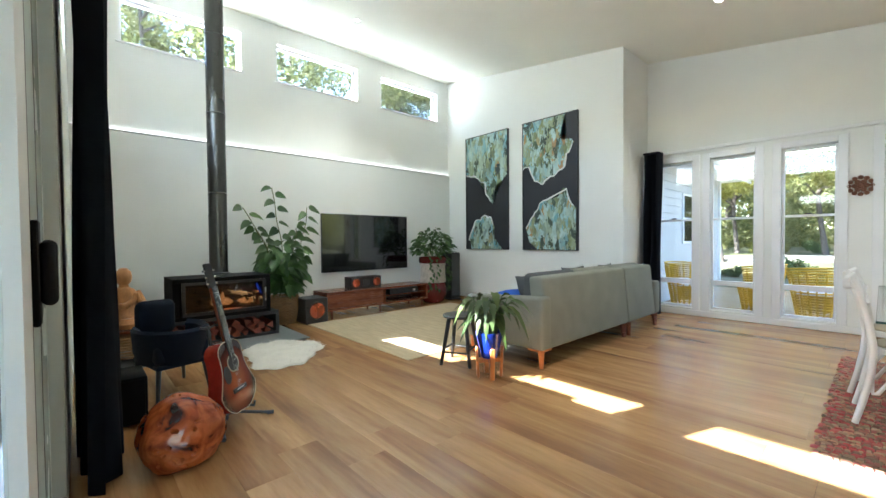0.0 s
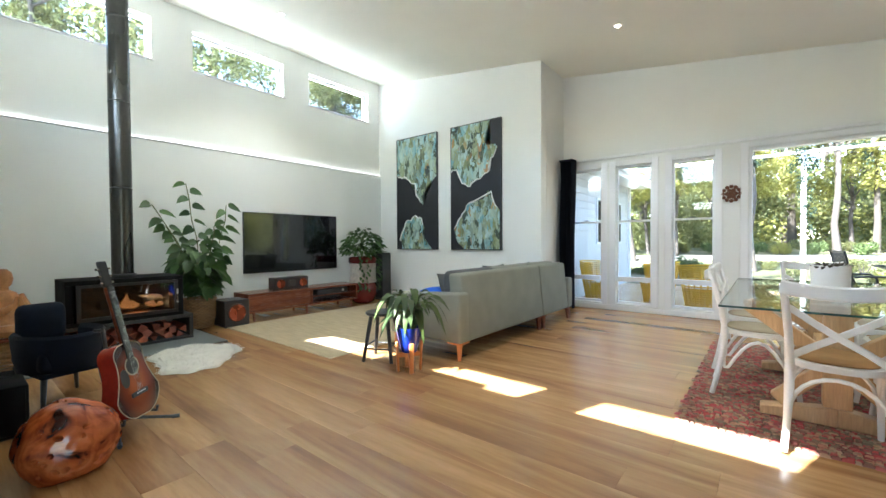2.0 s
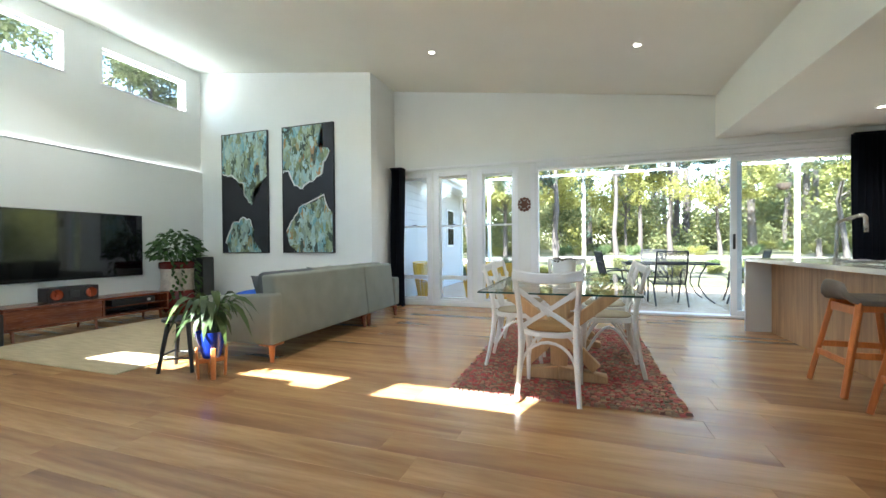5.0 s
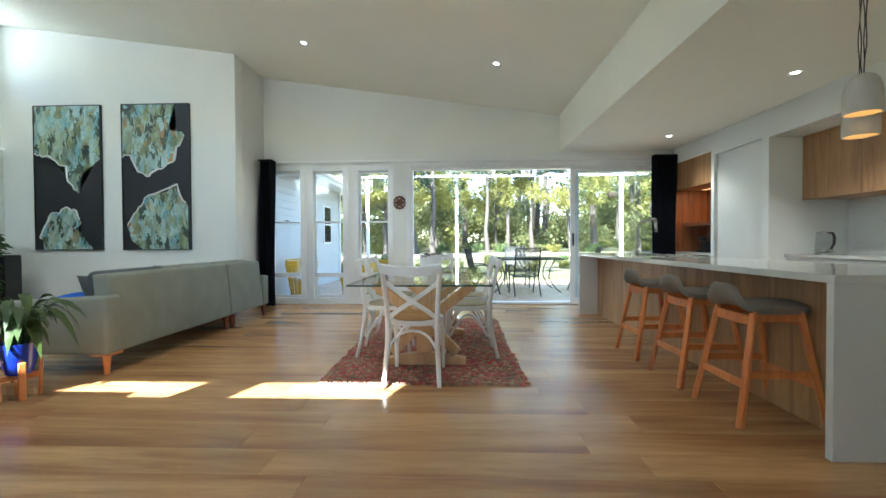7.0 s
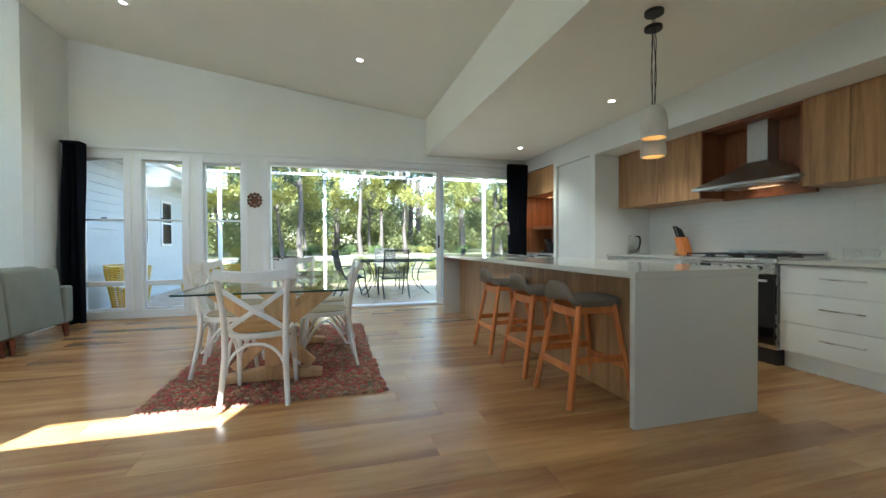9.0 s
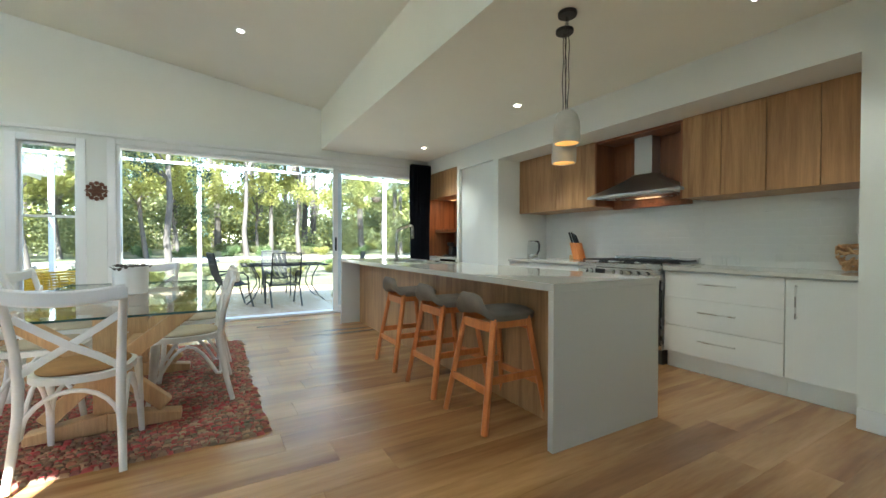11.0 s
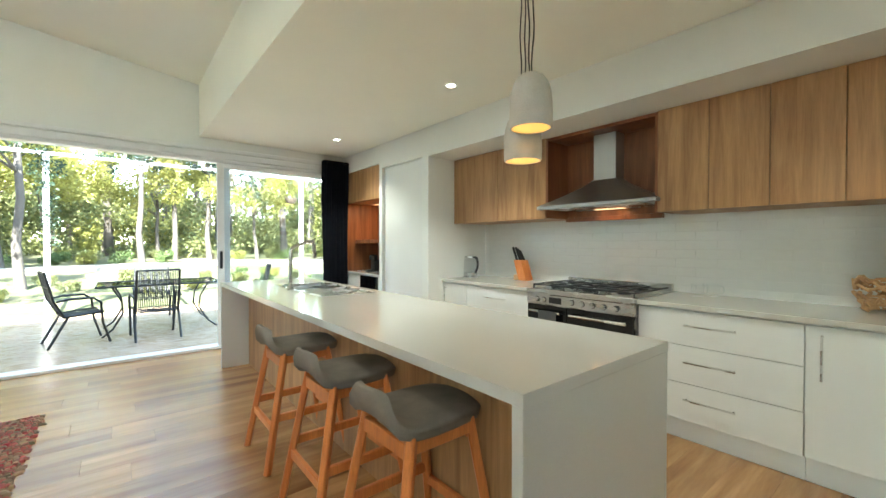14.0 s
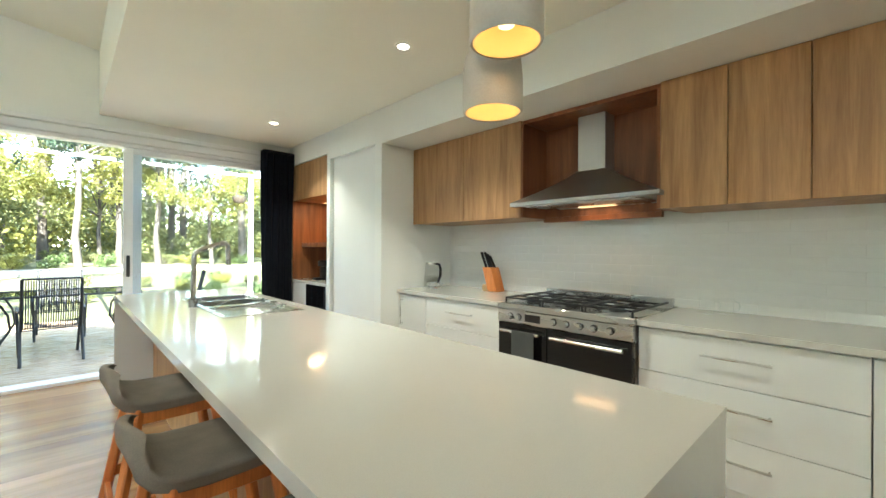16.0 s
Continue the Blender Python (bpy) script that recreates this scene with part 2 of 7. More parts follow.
def lathe(profile, seg=24, at=(0, 0, 0), bm=None, squash=1.0, caps=True):
    """A turned body: profile of (radius, height) from bottom to top."""
    one = bmesh.new()
    rings = []
    for r, z in profile:
        rings.append([one.verts.new((at[0] + r * math.cos(k * math.tau / seg), at[1] + squash * r * math.sin(k * math.tau / seg), at[2] + z)) for k in range(seg)])
    for A, B in zip(rings, rings[1:]):
        for k in range(seg):
            one.faces.new((A[k], A[(k + 1) % seg], B[(k + 1) % seg], B[k]))
    if caps and profile[0][0] > 1e-4:
        one.faces.new(rings[0][::-1])
    if caps and profile[-1][0] > 1e-4:
        one.faces.new(rings[-1])
    bmesh.ops.remove_doubles(one, verts=one.verts, dist=1e-5)
    return join(bm, one)


def bar(p0, p1, w, d, bev=0.004, bm=None, up=(0, 0, 1)):
    """A squared bar from p0 to p1, w wide and d deep."""
    p0, p1 = Vector(p0), Vector(p1)
    t = (p1 - p0).normalized()
    s = t.cross(Vector(up))
    s = s.normalized() if s.length > 1e-4 else Vector((1, 0, 0))
    u = s.cross(t)
    L = (p1 - p0).length
    one = box(-w / 2, w / 2, -d / 2, d / 2, 0, L, bev)
    m = Matrix((s, u, t)).transposed().to_4x4()
    if m.to_3x3().determinant() < 0:
        m = Matrix((-s, u, t)).transposed().to_4x4()
    return join(bm, one, Matrix.Translation(p0) @ m)


def sweep(pts, w, h, bm=None, up=(0, 0, 1)):
    """A flat bar of w by h bent smoothly through the points."""
    pts = [Vector(p) for p in pts]
    one = bmesh.new()
    rings = []
    for i, p in enumerate(pts):
        t = (pts[min(i + 1, len(pts) - 1)] - pts[max(i - 1, 0)]).normalized()
        s = t.cross(Vector(up)).normalized()
        u = s.cross(t)
        c = min(w, h) * 0.3
        ring = [(w / 2, h / 2 - c), (w / 2 - c, h / 2), (-w / 2 + c, h / 2), (-w / 2, h / 2 - c), (-w / 2, -h / 2 + c), (-w / 2 + c, -h / 2), (w / 2 - c, -h / 2), (w / 2, -h / 2 + c)]
        rings.append([one.verts.new(p + s * a + u * b) for a, b in ring])
    for A, B in zip(rings, rings[1:]):
        for k in range(8):
            one.faces.new((A[k], A[(k + 1) % 8], B[(k + 1) % 8], B[k]))
    one.faces.new(rings[0][::-1])
    one.faces.new(rings[-1])
    return join(bm, one)


def smooth(me, angle=40):
    for p in me.polygons:
        p.use_smooth = True
    me.set_sharp_from_angle(angle=radians(angle))


def mesh(name, bm, material, angle=40):
    bmesh.ops.recalc_face_normals(bm, faces=bm.faces)
    me = bpy.data.meshes.new(name)
    bm.to_mesh(me)
    bm.free()
    me.materials.append(material)
    smooth(me, angle)
    return me


def part(name, bm, material, parent, label="", at=None):
    ob = new(name, mesh(name, bm, material))
    ob.parent = parent
    if at is not None:
        ob.matrix_basis = at
    return tagged(ob, label)


def thing(name, label, category, at=None, group=""):
    ob = new(name)
    ob.empty_display_size = 0.1
    if at is not None:
        ob.matrix_basis = at
    return tagged(ob, label, category, group)


def solid(name, bm, material, label, category, group="", kind="", at=None):
    ob = new(name, mesh(name, bm, material))
    if at is not None:
        ob.matrix_basis = at
    return tagged(ob, label, category, group, kind)


def structure(name, bm, material, label, category):
    return solid(name, bm, material, label, category, kind="structure")


def wall_x(y0, y1, x0, x1, z1, holes, top=None):
    """A wall along x between y0 and y1 with rectangular holes (x0, x1, z0, z1); top(x) gives its height."""
    xs = sorted({x0, x1, *[h[0] for h in holes], *[h[1] for h in holes]})
    bm = bmesh.new()
    for a, c in zip(xs, xs[1:]):
        zs = [0.0]
        inside = sorted([h for h in holes if h[0] <= a + 1e-6 and h[1] >= c - 1e-6], key=lambda h: h[2])
        cuts = []
        z = 0.0
        for h in inside:
            if h[2] > z + 1e-6:
                cuts.append((z, h[2]))
            z = h[3]
        cuts.append((z, None))
        for z0, ze in cuts:
            one = box(a, c, y0, y1, z0, ze if ze is not None else z1)
            if ze is None and top:
                for v in one.verts:
                    if v.co.z > z1 - 1e-4:
                        v.co.z = top(v.co.x)
            join(bm, one)
    bmesh.ops.remove_doubles(bm, verts=bm.verts, dist=1e-5)
    return bm


def slope(x):
    return 3.23 - 0.142 * x


# ---- the shell ----
TVX, ARTY, DOORY, REARY, NIBX = -8.95, 4.05, 4.95, -1.93, 1.84

# wall with the fireplace and the high windows: built along x, then turned
holes = [(-1.46, -0.06, 3.65, 4.22), (0.45, 1.86, 3.65, 4.22), (2.36, 3.75, 3.65, 4.22)]
wb = wall_x(-0.2, 0.0, -2.13, 4.25, 4.52, holes)
bmesh.ops.transform(wb, matrix=Matrix(((0, 1, 0, TVX), (1, 0, 0, 0), (0, 0, 1, 0), (0, 0, 0, 1))), verts=wb.verts)
structure("wall_west", wb, WALL, "tall white plastered wall behind the fireplace with high windows", "wall")
structure("wall_west_lining", box(TVX + 0.002, TVX + 0.035, REARY, ARTY, 0, 2.53), WALL, "white lower wall lining ending in a thin ledge", "wall")
led = thing("wall_ledge", "slim white ledge line with added glow along the fireplace wall", "ledge")
part("ledge_trim", box(TVX + 0.002, TVX + 0.05, REARY, ARTY, 2.538, 2.55, 0.002), TRIM, led)
# emission added to draw the ledge's bright line; no lamp is known there
part("glow_strip", box(TVX + 0.01, TVX + 0.046, REARY + 0.01, ARTY - 0.01, 2.5505, 2.553), glow("ledge_added_glow", (1, 1, 0.97), 0.35), led, "white strip with added glow")
tagged(led, kind="structure")
structure("wall_art", wall_x(ARTY, ARTY + 0.2, TVX, -5.2, 4.4, [], lambda x: slope(x) - 0.004), WALL, "white feature wall carrying two tall paintings", "wall")
structure("wall_art_return", box(-5.4, -5.2, ARTY + 0.204, DOORY, 0, 3.96), WALL, "short white return wall beside the windows", "wall")

WINS = [(-5.08, -4.55), (-4.33, -3.80), (-3.53, -3.00)]
DX0, DX1, HEAD = -2.62, 1.78, 2.37
holes = [(a, c, 0.11, 2.32) for a, c in WINS] + [(DX0, DX1, 0.0, HEAD)]
structure("wall_north", wall_x(DOORY, DOORY + 0.15, -5.4, 2.9, 3.2, holes, lambda x: slope(x) - 0.004), WALL, "white wall with three sash windows and a wide sliding door", "wall")
RWIN = [(-7.55, -6.33), (-5.94, -4.77), (-4.40, -3.24)]
holes = [(a, c, 2.82, 3.34) for a, c in RWIN] + [(-5.13, -0.9, 0.0, 2.38)]
structure("wall_south", wall_x(-2.13, REARY, TVX - 0.2, 3.0, 3.6, holes, lambda x: slope(x) - 0.004), WALL, "white rear wall with a wide doorway and high slot windows", "wall")
# kitchen side: nibs, recesses and bulkhead
structure("wall_east", box(2.76, 2.95, -2.13, DOORY + 0.15, 0, 3.0), WALL, "white wall behind the kitchen", "wall")
for i, (y0, y1, z0, z1) in enumerate(((-2.12, -0.69, 0, 2.61), (-0.69, 2.86, 2.285, 2.61), (2.86, 2.97, 0, 2.61), (2.97, 3.86, 2.3, 2.61), (3.86, 3.93, 0, 2.61), (3.93, 4.95, 2.37, 2.61))):
    structure(f"nib_wall_{i + 1}", box(NIBX, 2.76, y0, y1, z0, z1), WALL, "white plastered nib wall framing the kitchen recess", "wall")
structure("recess_back", box(NIBX + 0.045, NIBX + 0.1, 2.975, 3.855, 0, 2.297), LAMINATE, "white tall flush panel in the wall recess", "panel")
sb = bmesh.new()
box(-0.06, 0.06, REARY, DOORY, 2.61, 3.245, 0, 1, sb)
box(0.06, NIBX - 0.001, REARY, DOORY, 2.61, 2.70, 0, 1, sb)
structure("ceiling_soffit", sb, CEIL, "lowered flat white ceiling over the kitchen", "ceiling")
one = box(TVX - 0.25, 3.2, -2.14, 5.2, 0, 0.18)
for v in one.verts:
    v.co.z = slope(v.co.x) + (0.25 if v.co.z > 0.1 else 0)
structure("ceiling", one, CEIL, "raked white plaster ceiling rising to the high windows", "ceiling")
# cornice and head trim of the glazed wall
structure("cornice", box(-5.19, NIBX - 0.002, DOORY - 0.035, DOORY - 0.002, 2.455, 2.50, 0.006), TRIM, "white timber rail above the windows and door", "trim")
structure("baseboard", box(-5.19, DX0 - 0.09, DOORY - 0.015, DOORY - 0.002, 0.002, 0.085, 0.004), TRIM, "low white skirting under the windows", "skirting")
structure("baseboard_east", box(NIBX - 0.016, NIBX - 0.002, -1.9, -0.695, 0.002, 0.13, 0.004), TRIM, "white skirting board beside the kitchen", "skirting")
structure("baseboard_art", box(TVX + 0.04, -5.21, ARTY - 0.016, ARTY - 0.002, 0.002, 0.09, 0.004), TRIM, "white skirting board under the paintings", "skirting")
structure("subfloor", box(TVX - 0.2, 2.9, -2.5, DOORY + 0.14, -0.12, -0.012), GAP, "dark timber floor base", "floor")


# ---- windows and doors of the north wall ----
def sash_window(i, x0, x1):
    w = tagged(thing(f"window_{i}", "white timber sash window with a low fixed pane", "window", pose((x0 + x1) / 2, DOORY + 0.07, 0)), kind="structure")
    h = (x1 - x0) / 2
    for side in (-1, 1):
        part("architrave", box(side * (h + 0.045) - 0.045, side * (h + 0.045) + 0.045, -0.09, -0.072, 0.088, 2.40, 0.004), TRIM, w)
        part("stile", box(side * (h - 0.016) - 0.014, side * (h - 0.016) + 0.014, -0.02, 0.02, 0.115, 2.315, 0.003), TRIM, w)
    part("head_architrave", box(-h + 0.002, h - 0.002, -0.09, -0.072, 2.322, 2.40, 0.004), TRIM, w)
    for name, z0, z1, y0, y1 in (("bottom_rail", 0.115, 0.15, -0.02, 0.02), ("transom", 0.475, 0.545, -0.05, 0.03), ("meeting_rail", 1.425, 1.455, -0.03, 0.02), ("top_rail", 2.285, 2.315, -0.02, 0.02)):
        part(name, box(-h + 0.032, h - 0.032, y0, y1, z0, z1, 0.003), TRIM, w)
    part("sash_latch", box(-0.035, 0.035, -0.05, -0.031, 1.457, 1.475, 0.004), BLACK, w, "small black sash latch")
    for z0, z1 in ((0.15, 0.475), (0.545, 1.425), (1.455, 2.285)):
        p = part("pane", box(-h + 0.032, h - 0.032, -0.003, 0.003, z0, z1), PANE, w)
        p.visible_shadow = False


for i, (a, c) in enumerate(WINS):
    sash_window(i + 1, a, c)

for i, (y0, y1) in enumerate(((-1.46, -0.06), (0.45, 1.86), (2.36, 3.75))):
    w = tagged(thing(f"window_{i + 4}", "high horizontal window with a white reveal", "window", pose(TVX - 0.13, (y0 + y1) / 2, 3.65)), kind="structure")
    h = (y1 - y0) / 2
    for a, c, z0, z1 in ((-h + 0.002, h - 0.002, 0.002, 0.035), (-h + 0.002, h - 0.002, 0.535, 0.568), (-h + 0.002, -h + 0.035, 0.036, 0.534), (h - 0.035, h - 0.002, 0.036, 0.534)):
        part("window_frame", box(-0.03, 0.03, a, c, z0, z1, 0.003), TRIM, w)
    p = part("pane", box(-0.003, 0.003, -h + 0.036, h - 0.036, 0.036, 0.534), PANE, w)
    p.visible_shadow = False
    part("window_sill", box(0.032, 0.16, -h - 0.03, h + 0.03, -0.022, -0.002, 0.004), TRIM, w)

door = tagged(thing("door_1", "wide white aluminium sliding door, one leaf slid open", "sliding door", pose(0, DOORY + 0.075, 0)), kind="structure")
part("frame_head", box(DX0 + 0.002, DX1 - 0.002, -0.07, 0.07, HEAD - 0.04, HEAD - 0.002, 0.004), TRIM, door)
part("frame_jamb", box(DX0 + 0.002, DX0 + 0.04, -0.07, 0.07, 0.04, HEAD - 0.042, 0.004), TRIM, door)
part("frame_jamb", box(DX1 - 0.04, DX1 - 0.002, -0.07, 0.07, 0.04, HEAD - 0.042, 0.004), TRIM, door)
part("sill_track", box(DX0 + 0.002, DX1 - 0.002, -0.08, 0.09, 0.0, 0.035, 0.004), TRIM, door)
part("architrave", box(DX0 - 0.09, DX0 - 0.002, -0.095, -0.077, 0.088, 2.44, 0.004), TRIM, door)
part("architrave", box(DX0, DX1 + 0.05, -0.095, -0.077, HEAD + 0.002, 2.44, 0.004), TRIM, door)
ALU = mottled("powder_coated_aluminium", (0.62, 0.70, 0.76), 0.4, 3, 0.04, 200, 0.02)
for lx0, lx1, yy in ((0.13, 1.66, -0.04), (0.21, 1.73, 0.03)):
    leaf = part("door_leaf", box(lx0, lx0 + 0.08, yy - 0.018, yy + 0.018, 0.036, HEAD - 0.045, 0.004), TRIM if yy < 0 else ALU, door)
    part("stile", box(lx1 - 0.08, lx1, yy - 0.018, yy + 0.018, 0.036, HEAD - 0.045, 0.004), TRIM, leaf)
    part("bottom_rail", box(lx0 + 0.08, lx1 - 0.08, yy - 0.018, yy + 0.018, 0.036, 0.11, 0.004), TRIM, leaf)
    part("top_rail", box(lx0 + 0.08, lx1 - 0.08, yy - 0.018, yy + 0.018, HEAD - 0.1, HEAD - 0.045, 0.004), TRIM, leaf)
    p = part("pane", box(lx0 + 0.08, lx1 - 0.08, yy - 0.003, yy + 0.003, 0.11, HEAD - 0.1), PANE, leaf)
    p.visible_shadow = False
part("door_handle", box(0.155, 0.185, -0.085, -0.06, 1.0, 1.22, 0.006), BLACK, door, "black pull handle")
part("strike_plate", box(DX0 + 0.041, DX0 + 0.05, -0.06, -0.02, 1.0, 1.22, 0.002), ALU, door, "grey strike plate")

# rear doorway: frame and one open leaf beside the curtain
rear = tagged(thing("door_2", "sliding door leaf toned grey-green for shade, open in the rear doorway", "sliding door", pose(0, -1.998, 0)), kind="structure")
# jamb colour carries the grey-green reflection of outdoors
part("frame_jamb", box(-5.128, -5.09, -0.06, 0.066, 0.03, 2.33, 0.004), mottled("reflection_toned_frame", (0.58, 0.64, 0.62), 0.35, 2, 0.05, 90, 0.02), rear)
part("frame_head", box(-5.128, -0.902, -0.06, 0.066, 2.334, 2.378, 0.004), TRIM, rear)
part("sill_track", box(-5.128, -0.902, -0.06, 0.06, -0.011, 0.012, 0.003), STEEL, rear)
# stiles coloured as shaded trim; opaque pane coloured as its reflection
SHADEDOOR = mottled("shade_toned_door", (0.50, 0.57, 0.55), 0.35, 2, 0.05, 90, 0.02)
PANETONE = mottled("reflection_toned_pane", (0.52, 0.60, 0.58), 0.22, 1.5, 0.06, 120, 0.02)
part("leading_stile", box(-4.37, -4.11, -0.02, 0.0165, 0.014, 2.33, 0.001), TRIM, rear, "white leading stile")
part("lock_stile", box(-4.70, -4.40, -0.02, 0.0155, 0.014, 2.33, 0.001), SHADEDOOR, rear)
for x in (-4.40, -4.73):
    part("rubber_seal", box(x + 0.001, x + 0.029, -0.02, 0.0165, 0.014, 2.33, 0.001), BLACK, rear, "black rubber seal")
part("back_stile", box(-5.08, -5.03, -0.02, 0.0155, 0.014, 2.33, 0.004), SHADEDOOR, rear)
part("bottom_rail", box(-5.03, -4.73, -0.02, 0.0155, 0.014, 0.12, 0.001), BLACK, rear)
part("top_rail", box(-5.03, -4.73, -0.02, 0.02, 2.25, 2.33, 0.004), SHADEDOOR, rear)
part("pane", box(-5.03, -4.73, -0.006, 0.015, 0.12, 2.25), PANETONE, rear, "opaque pane coloured with its grey-green reflection")
hb = box(-4.47, -4.37, 0.0168, 0.034, 0.91, 1.24, 0.004)
box(-4.45, -4.39, 0.034, 0.075, 0.97, 1.18, 0.02, 3, hb)
part("door_handle", hb, MATT, rear, "black lock plate and lever")


# ---- curtains ----
def curtain(name, label, x0, x1, yc, z0, z1, waves, depth, at=None):
    """A bunched hanging curtain: deep soft folds under a pleated heading."""
    c = thing(name, label, "curtain", pose((x0 + x1) / 2, yc, 0))
    h = (x1 - x0) / 2
    bm = bmesh.new()
    n, rows = waves * 10, 14
    grid = []
    for j in range(rows + 1):
        f = j / rows
        z = z0 + (z1 - z0) * f
        row = []
        for i in range(n + 1):
            u = i / n
            amp = depth * (0.75 + 0.25 * math.sin(3.1 * f + u * 4)) * (1 - 0.1 * f)
            x = -h + 2 * h * u + 0.012 * math.sin(f * 5 + u * 9)
            y = amp * math.sin(u * math.tau * waves / 1.0 + 0.5 * math.sin(f * 2.2))
            row.append(bm.verts.new((x, y, z)))
        grid.append(row)
    for j in range(rows):
        for i in range(n):
            bm.faces.new((grid[j][i], grid[j][i + 1], grid[j + 1][i + 1], grid[j + 1][i]))
    bmesh.ops.solidify(bm, geom=bm.faces[:], thickness=0.006)
    part("drape", bm, CURTAIN, c)
    part("heading", box(-h + 0.01, h - 0.01, -depth * 0.45, depth * 0.45, z1 - 0.02, z1 + 0.012, 0.008, 2), CURTAIN, c, "gathered dark heading tape")
    return c


curtain("curtain", "dark navy blockout curtain drawn back beside the windows", -5.16, -4.91, DOORY - 0.25, 0.012, 2.47, 3, 0.16)
curtain("curtain", "dark navy blockout curtain drawn back beside the sliding door", 1.44, 1.83, DOORY - 0.13, 0.012, 2.50, 6, 0.055)
PALEWAND = mottled("grey_wand", (0.35, 0.35, 0.34), 0.5)
rc = curtain("curtain", "dark navy curtain hanging beside the rear doorway", -5.95, -5.02, REARY + 0.125, 0.012, 2.72, 4, 0.105)
part("curtain_wand", rod((0.30, 0.02, 1.46), (0.30, 0.02, 1.52), 0.005), PALEWAND, rc, "white pull weight")
part("wand_cord", rod((0.30, 0.02, 1.53), (0.30, 0.02, 2.6), 0.002, seg=6), BLACK, rc)


# ---- ceiling lights ----
DOWN = glow("downlight_glow", (1.0, 0.93, 0.82), 3.0)


def downlight(x, y, z, tilt=0.0, power=10):
    d = thing("downlight", "small round white recessed ceiling downlight, lit", "downlight", pose(x, y, z, 0, tilt, 0), "ceiling downlights")
    part("trim_ring", lathe([(0.034, -0.002), (0.034, -0.008), (0.047, -0.008), (0.050, -0.002)], 24), TRIM, d)
    part("lens", lathe([(0.0, -0.005), (0.033, -0.005), (0.033, -0.002), (0, -0.002)], 20), DOWN, d, "bright glowing lens")
    lamp("downlight_beam", "SPOT", pose(x, y, z - 0.02), power, (1.0, 0.95, 0.87), spot=110, radius=0.04)


rake = math.degrees(math.atan(0.142))
for x, y, power in ((-3.87, 3.39, 10), (-1.29, 3.32, 10), (-7.72, 1.14, 10), (-3.87, 0.6, 8), (-1.29, 0.6, 3)):
    downlight(x, y, slope(x), rake, power)
# the one at y -0.38 is unseen, added at row spacing to brighten the cabinets
for x, y, power in ((1.28, 1.81, 9), (1.28, 4.0, 6), (1.28, -0.38, 3.5)):
    downlight(x, y, 2.609, 0.0, power)

CONCRETE = mottled("pale_concrete", (0.60, 0.57, 0.52), 0.8, 9, 0.1, 160, 0.25)
# the bulb's warm glow is tinted into the lining's base colour
SHADEIN = mottled("glow_tinted_shade_inside", (0.78, 0.60, 0.36), 0.6, 6, 0.03, 90, 0)


def pendant(x, y, zb):
    """A bell of pale concrete on twin cords, with a lit bulb."""
    d = thing("pendant_light", "pale concrete bell pendant light with a warm lit bulb", "pendant light", pose(x, y, zb), "pendants over the island")
    outer = [(0.079, 0.0), (0.083, 0.006), (0.084, 0.05), (0.083, 0.10), (0.078, 0.145), (0.067, 0.18), (0.050, 0.204), (0.030, 0.216), (0.012, 0.22)]
    inner = [(0.0, 0.19), (0.045, 0.18), (0.066, 0.14), (0.074, 0.08), (0.075, 0.004), (0.081, 0.0)]
    part("shade", lathe([(0.075, 0.001)] + outer + [(0.0, 0.22)], 36, caps=False), CONCRETE, d)
    part("shade_lining", lathe(inner[:-1], 36, caps=False), SHADEIN, d, "inner shade tinted with the bulb's warm glow")
    part("bulb", lathe([(0.0, 0.035), (0.018, 0.04), (0.028, 0.06), (0.026, 0.085), (0.014, 0.11), (0.012, 0.13), (0, 0.13)], 20), glow("bulb_glow", (1.0, 0.52, 0.18), 0.14), d, "glowing warm bulb")
    part("socket", rod((0, 0, 0.13), (0, 0, 0.185), 0.017), BLACK, d)
    for s in (-1, 1):
        pts = [(s * (0.006 + 0.010 * math.sin(math.pi * k / 12)), 0.004 * math.sin(k * 1.3), 0.215 + (2.60 - zb - 0.235) * k / 12) for k in range(13)]
        part("cord", tube(pts, 0.0032, 6), BLACK, d, "thin black cord")
    part("ceiling_rose", lathe([(0.0, 2.585 - zb), (0.058, 2.585 - zb), (0.06, 2.59 - zb), (0.06, 2.608 - zb), (0, 2.608 - zb)], 28), BLACK, d, "round black ceiling rose")
    lamp("pendant_bulb_light", "POINT", pose(x, y, zb + 0.02), 0.02, (1.0, 0.62, 0.26), radius=0.02)


pendant(0.425, 0.315, 1.766)
pendant(0.57, 0.475, 1.682)


# ---- kitchen island ----
isl = thing("kitchen_island", "white stone waterfall island bench with oak front panel", "kitchen island", pose(0, 0, 0))
tb = bmesh.new()
for x0, x1, y0, y1 in ((0, 0.36, 0.0, 4.06), (0.82, 0.93, 0.0, 4.06), (0.36, 0.82, 0.0, 2.27), (0.36, 0.82, 3.36, 4.06)):
    box(x0, x1, y0, y1, 0.865, 0.905, 0, 1, tb)
bmesh.ops.remove_doubles(tb, verts=tb.verts, dist=1e-5)
part("benchtop", tb, STONE, isl)
part("waterfall_end", box(0.0, 0.93, 0.001, 0.041, 0.001, 0.8645, 0.0015), STONE, isl)
part("waterfall_end", box(0.0, 0.93, 4.019, 4.059, 0.001, 0.8645, 0.0015), STONE, isl)
for k in range(4):
    part("front_panel", box(0.262, 0.28, 0.043 + k * 0.9935, 0.043 + (k + 1) * 0.9935 - 0.002, 0.001, 0.863), OAK, isl, "oak veneer panel" if k == 0 else "")
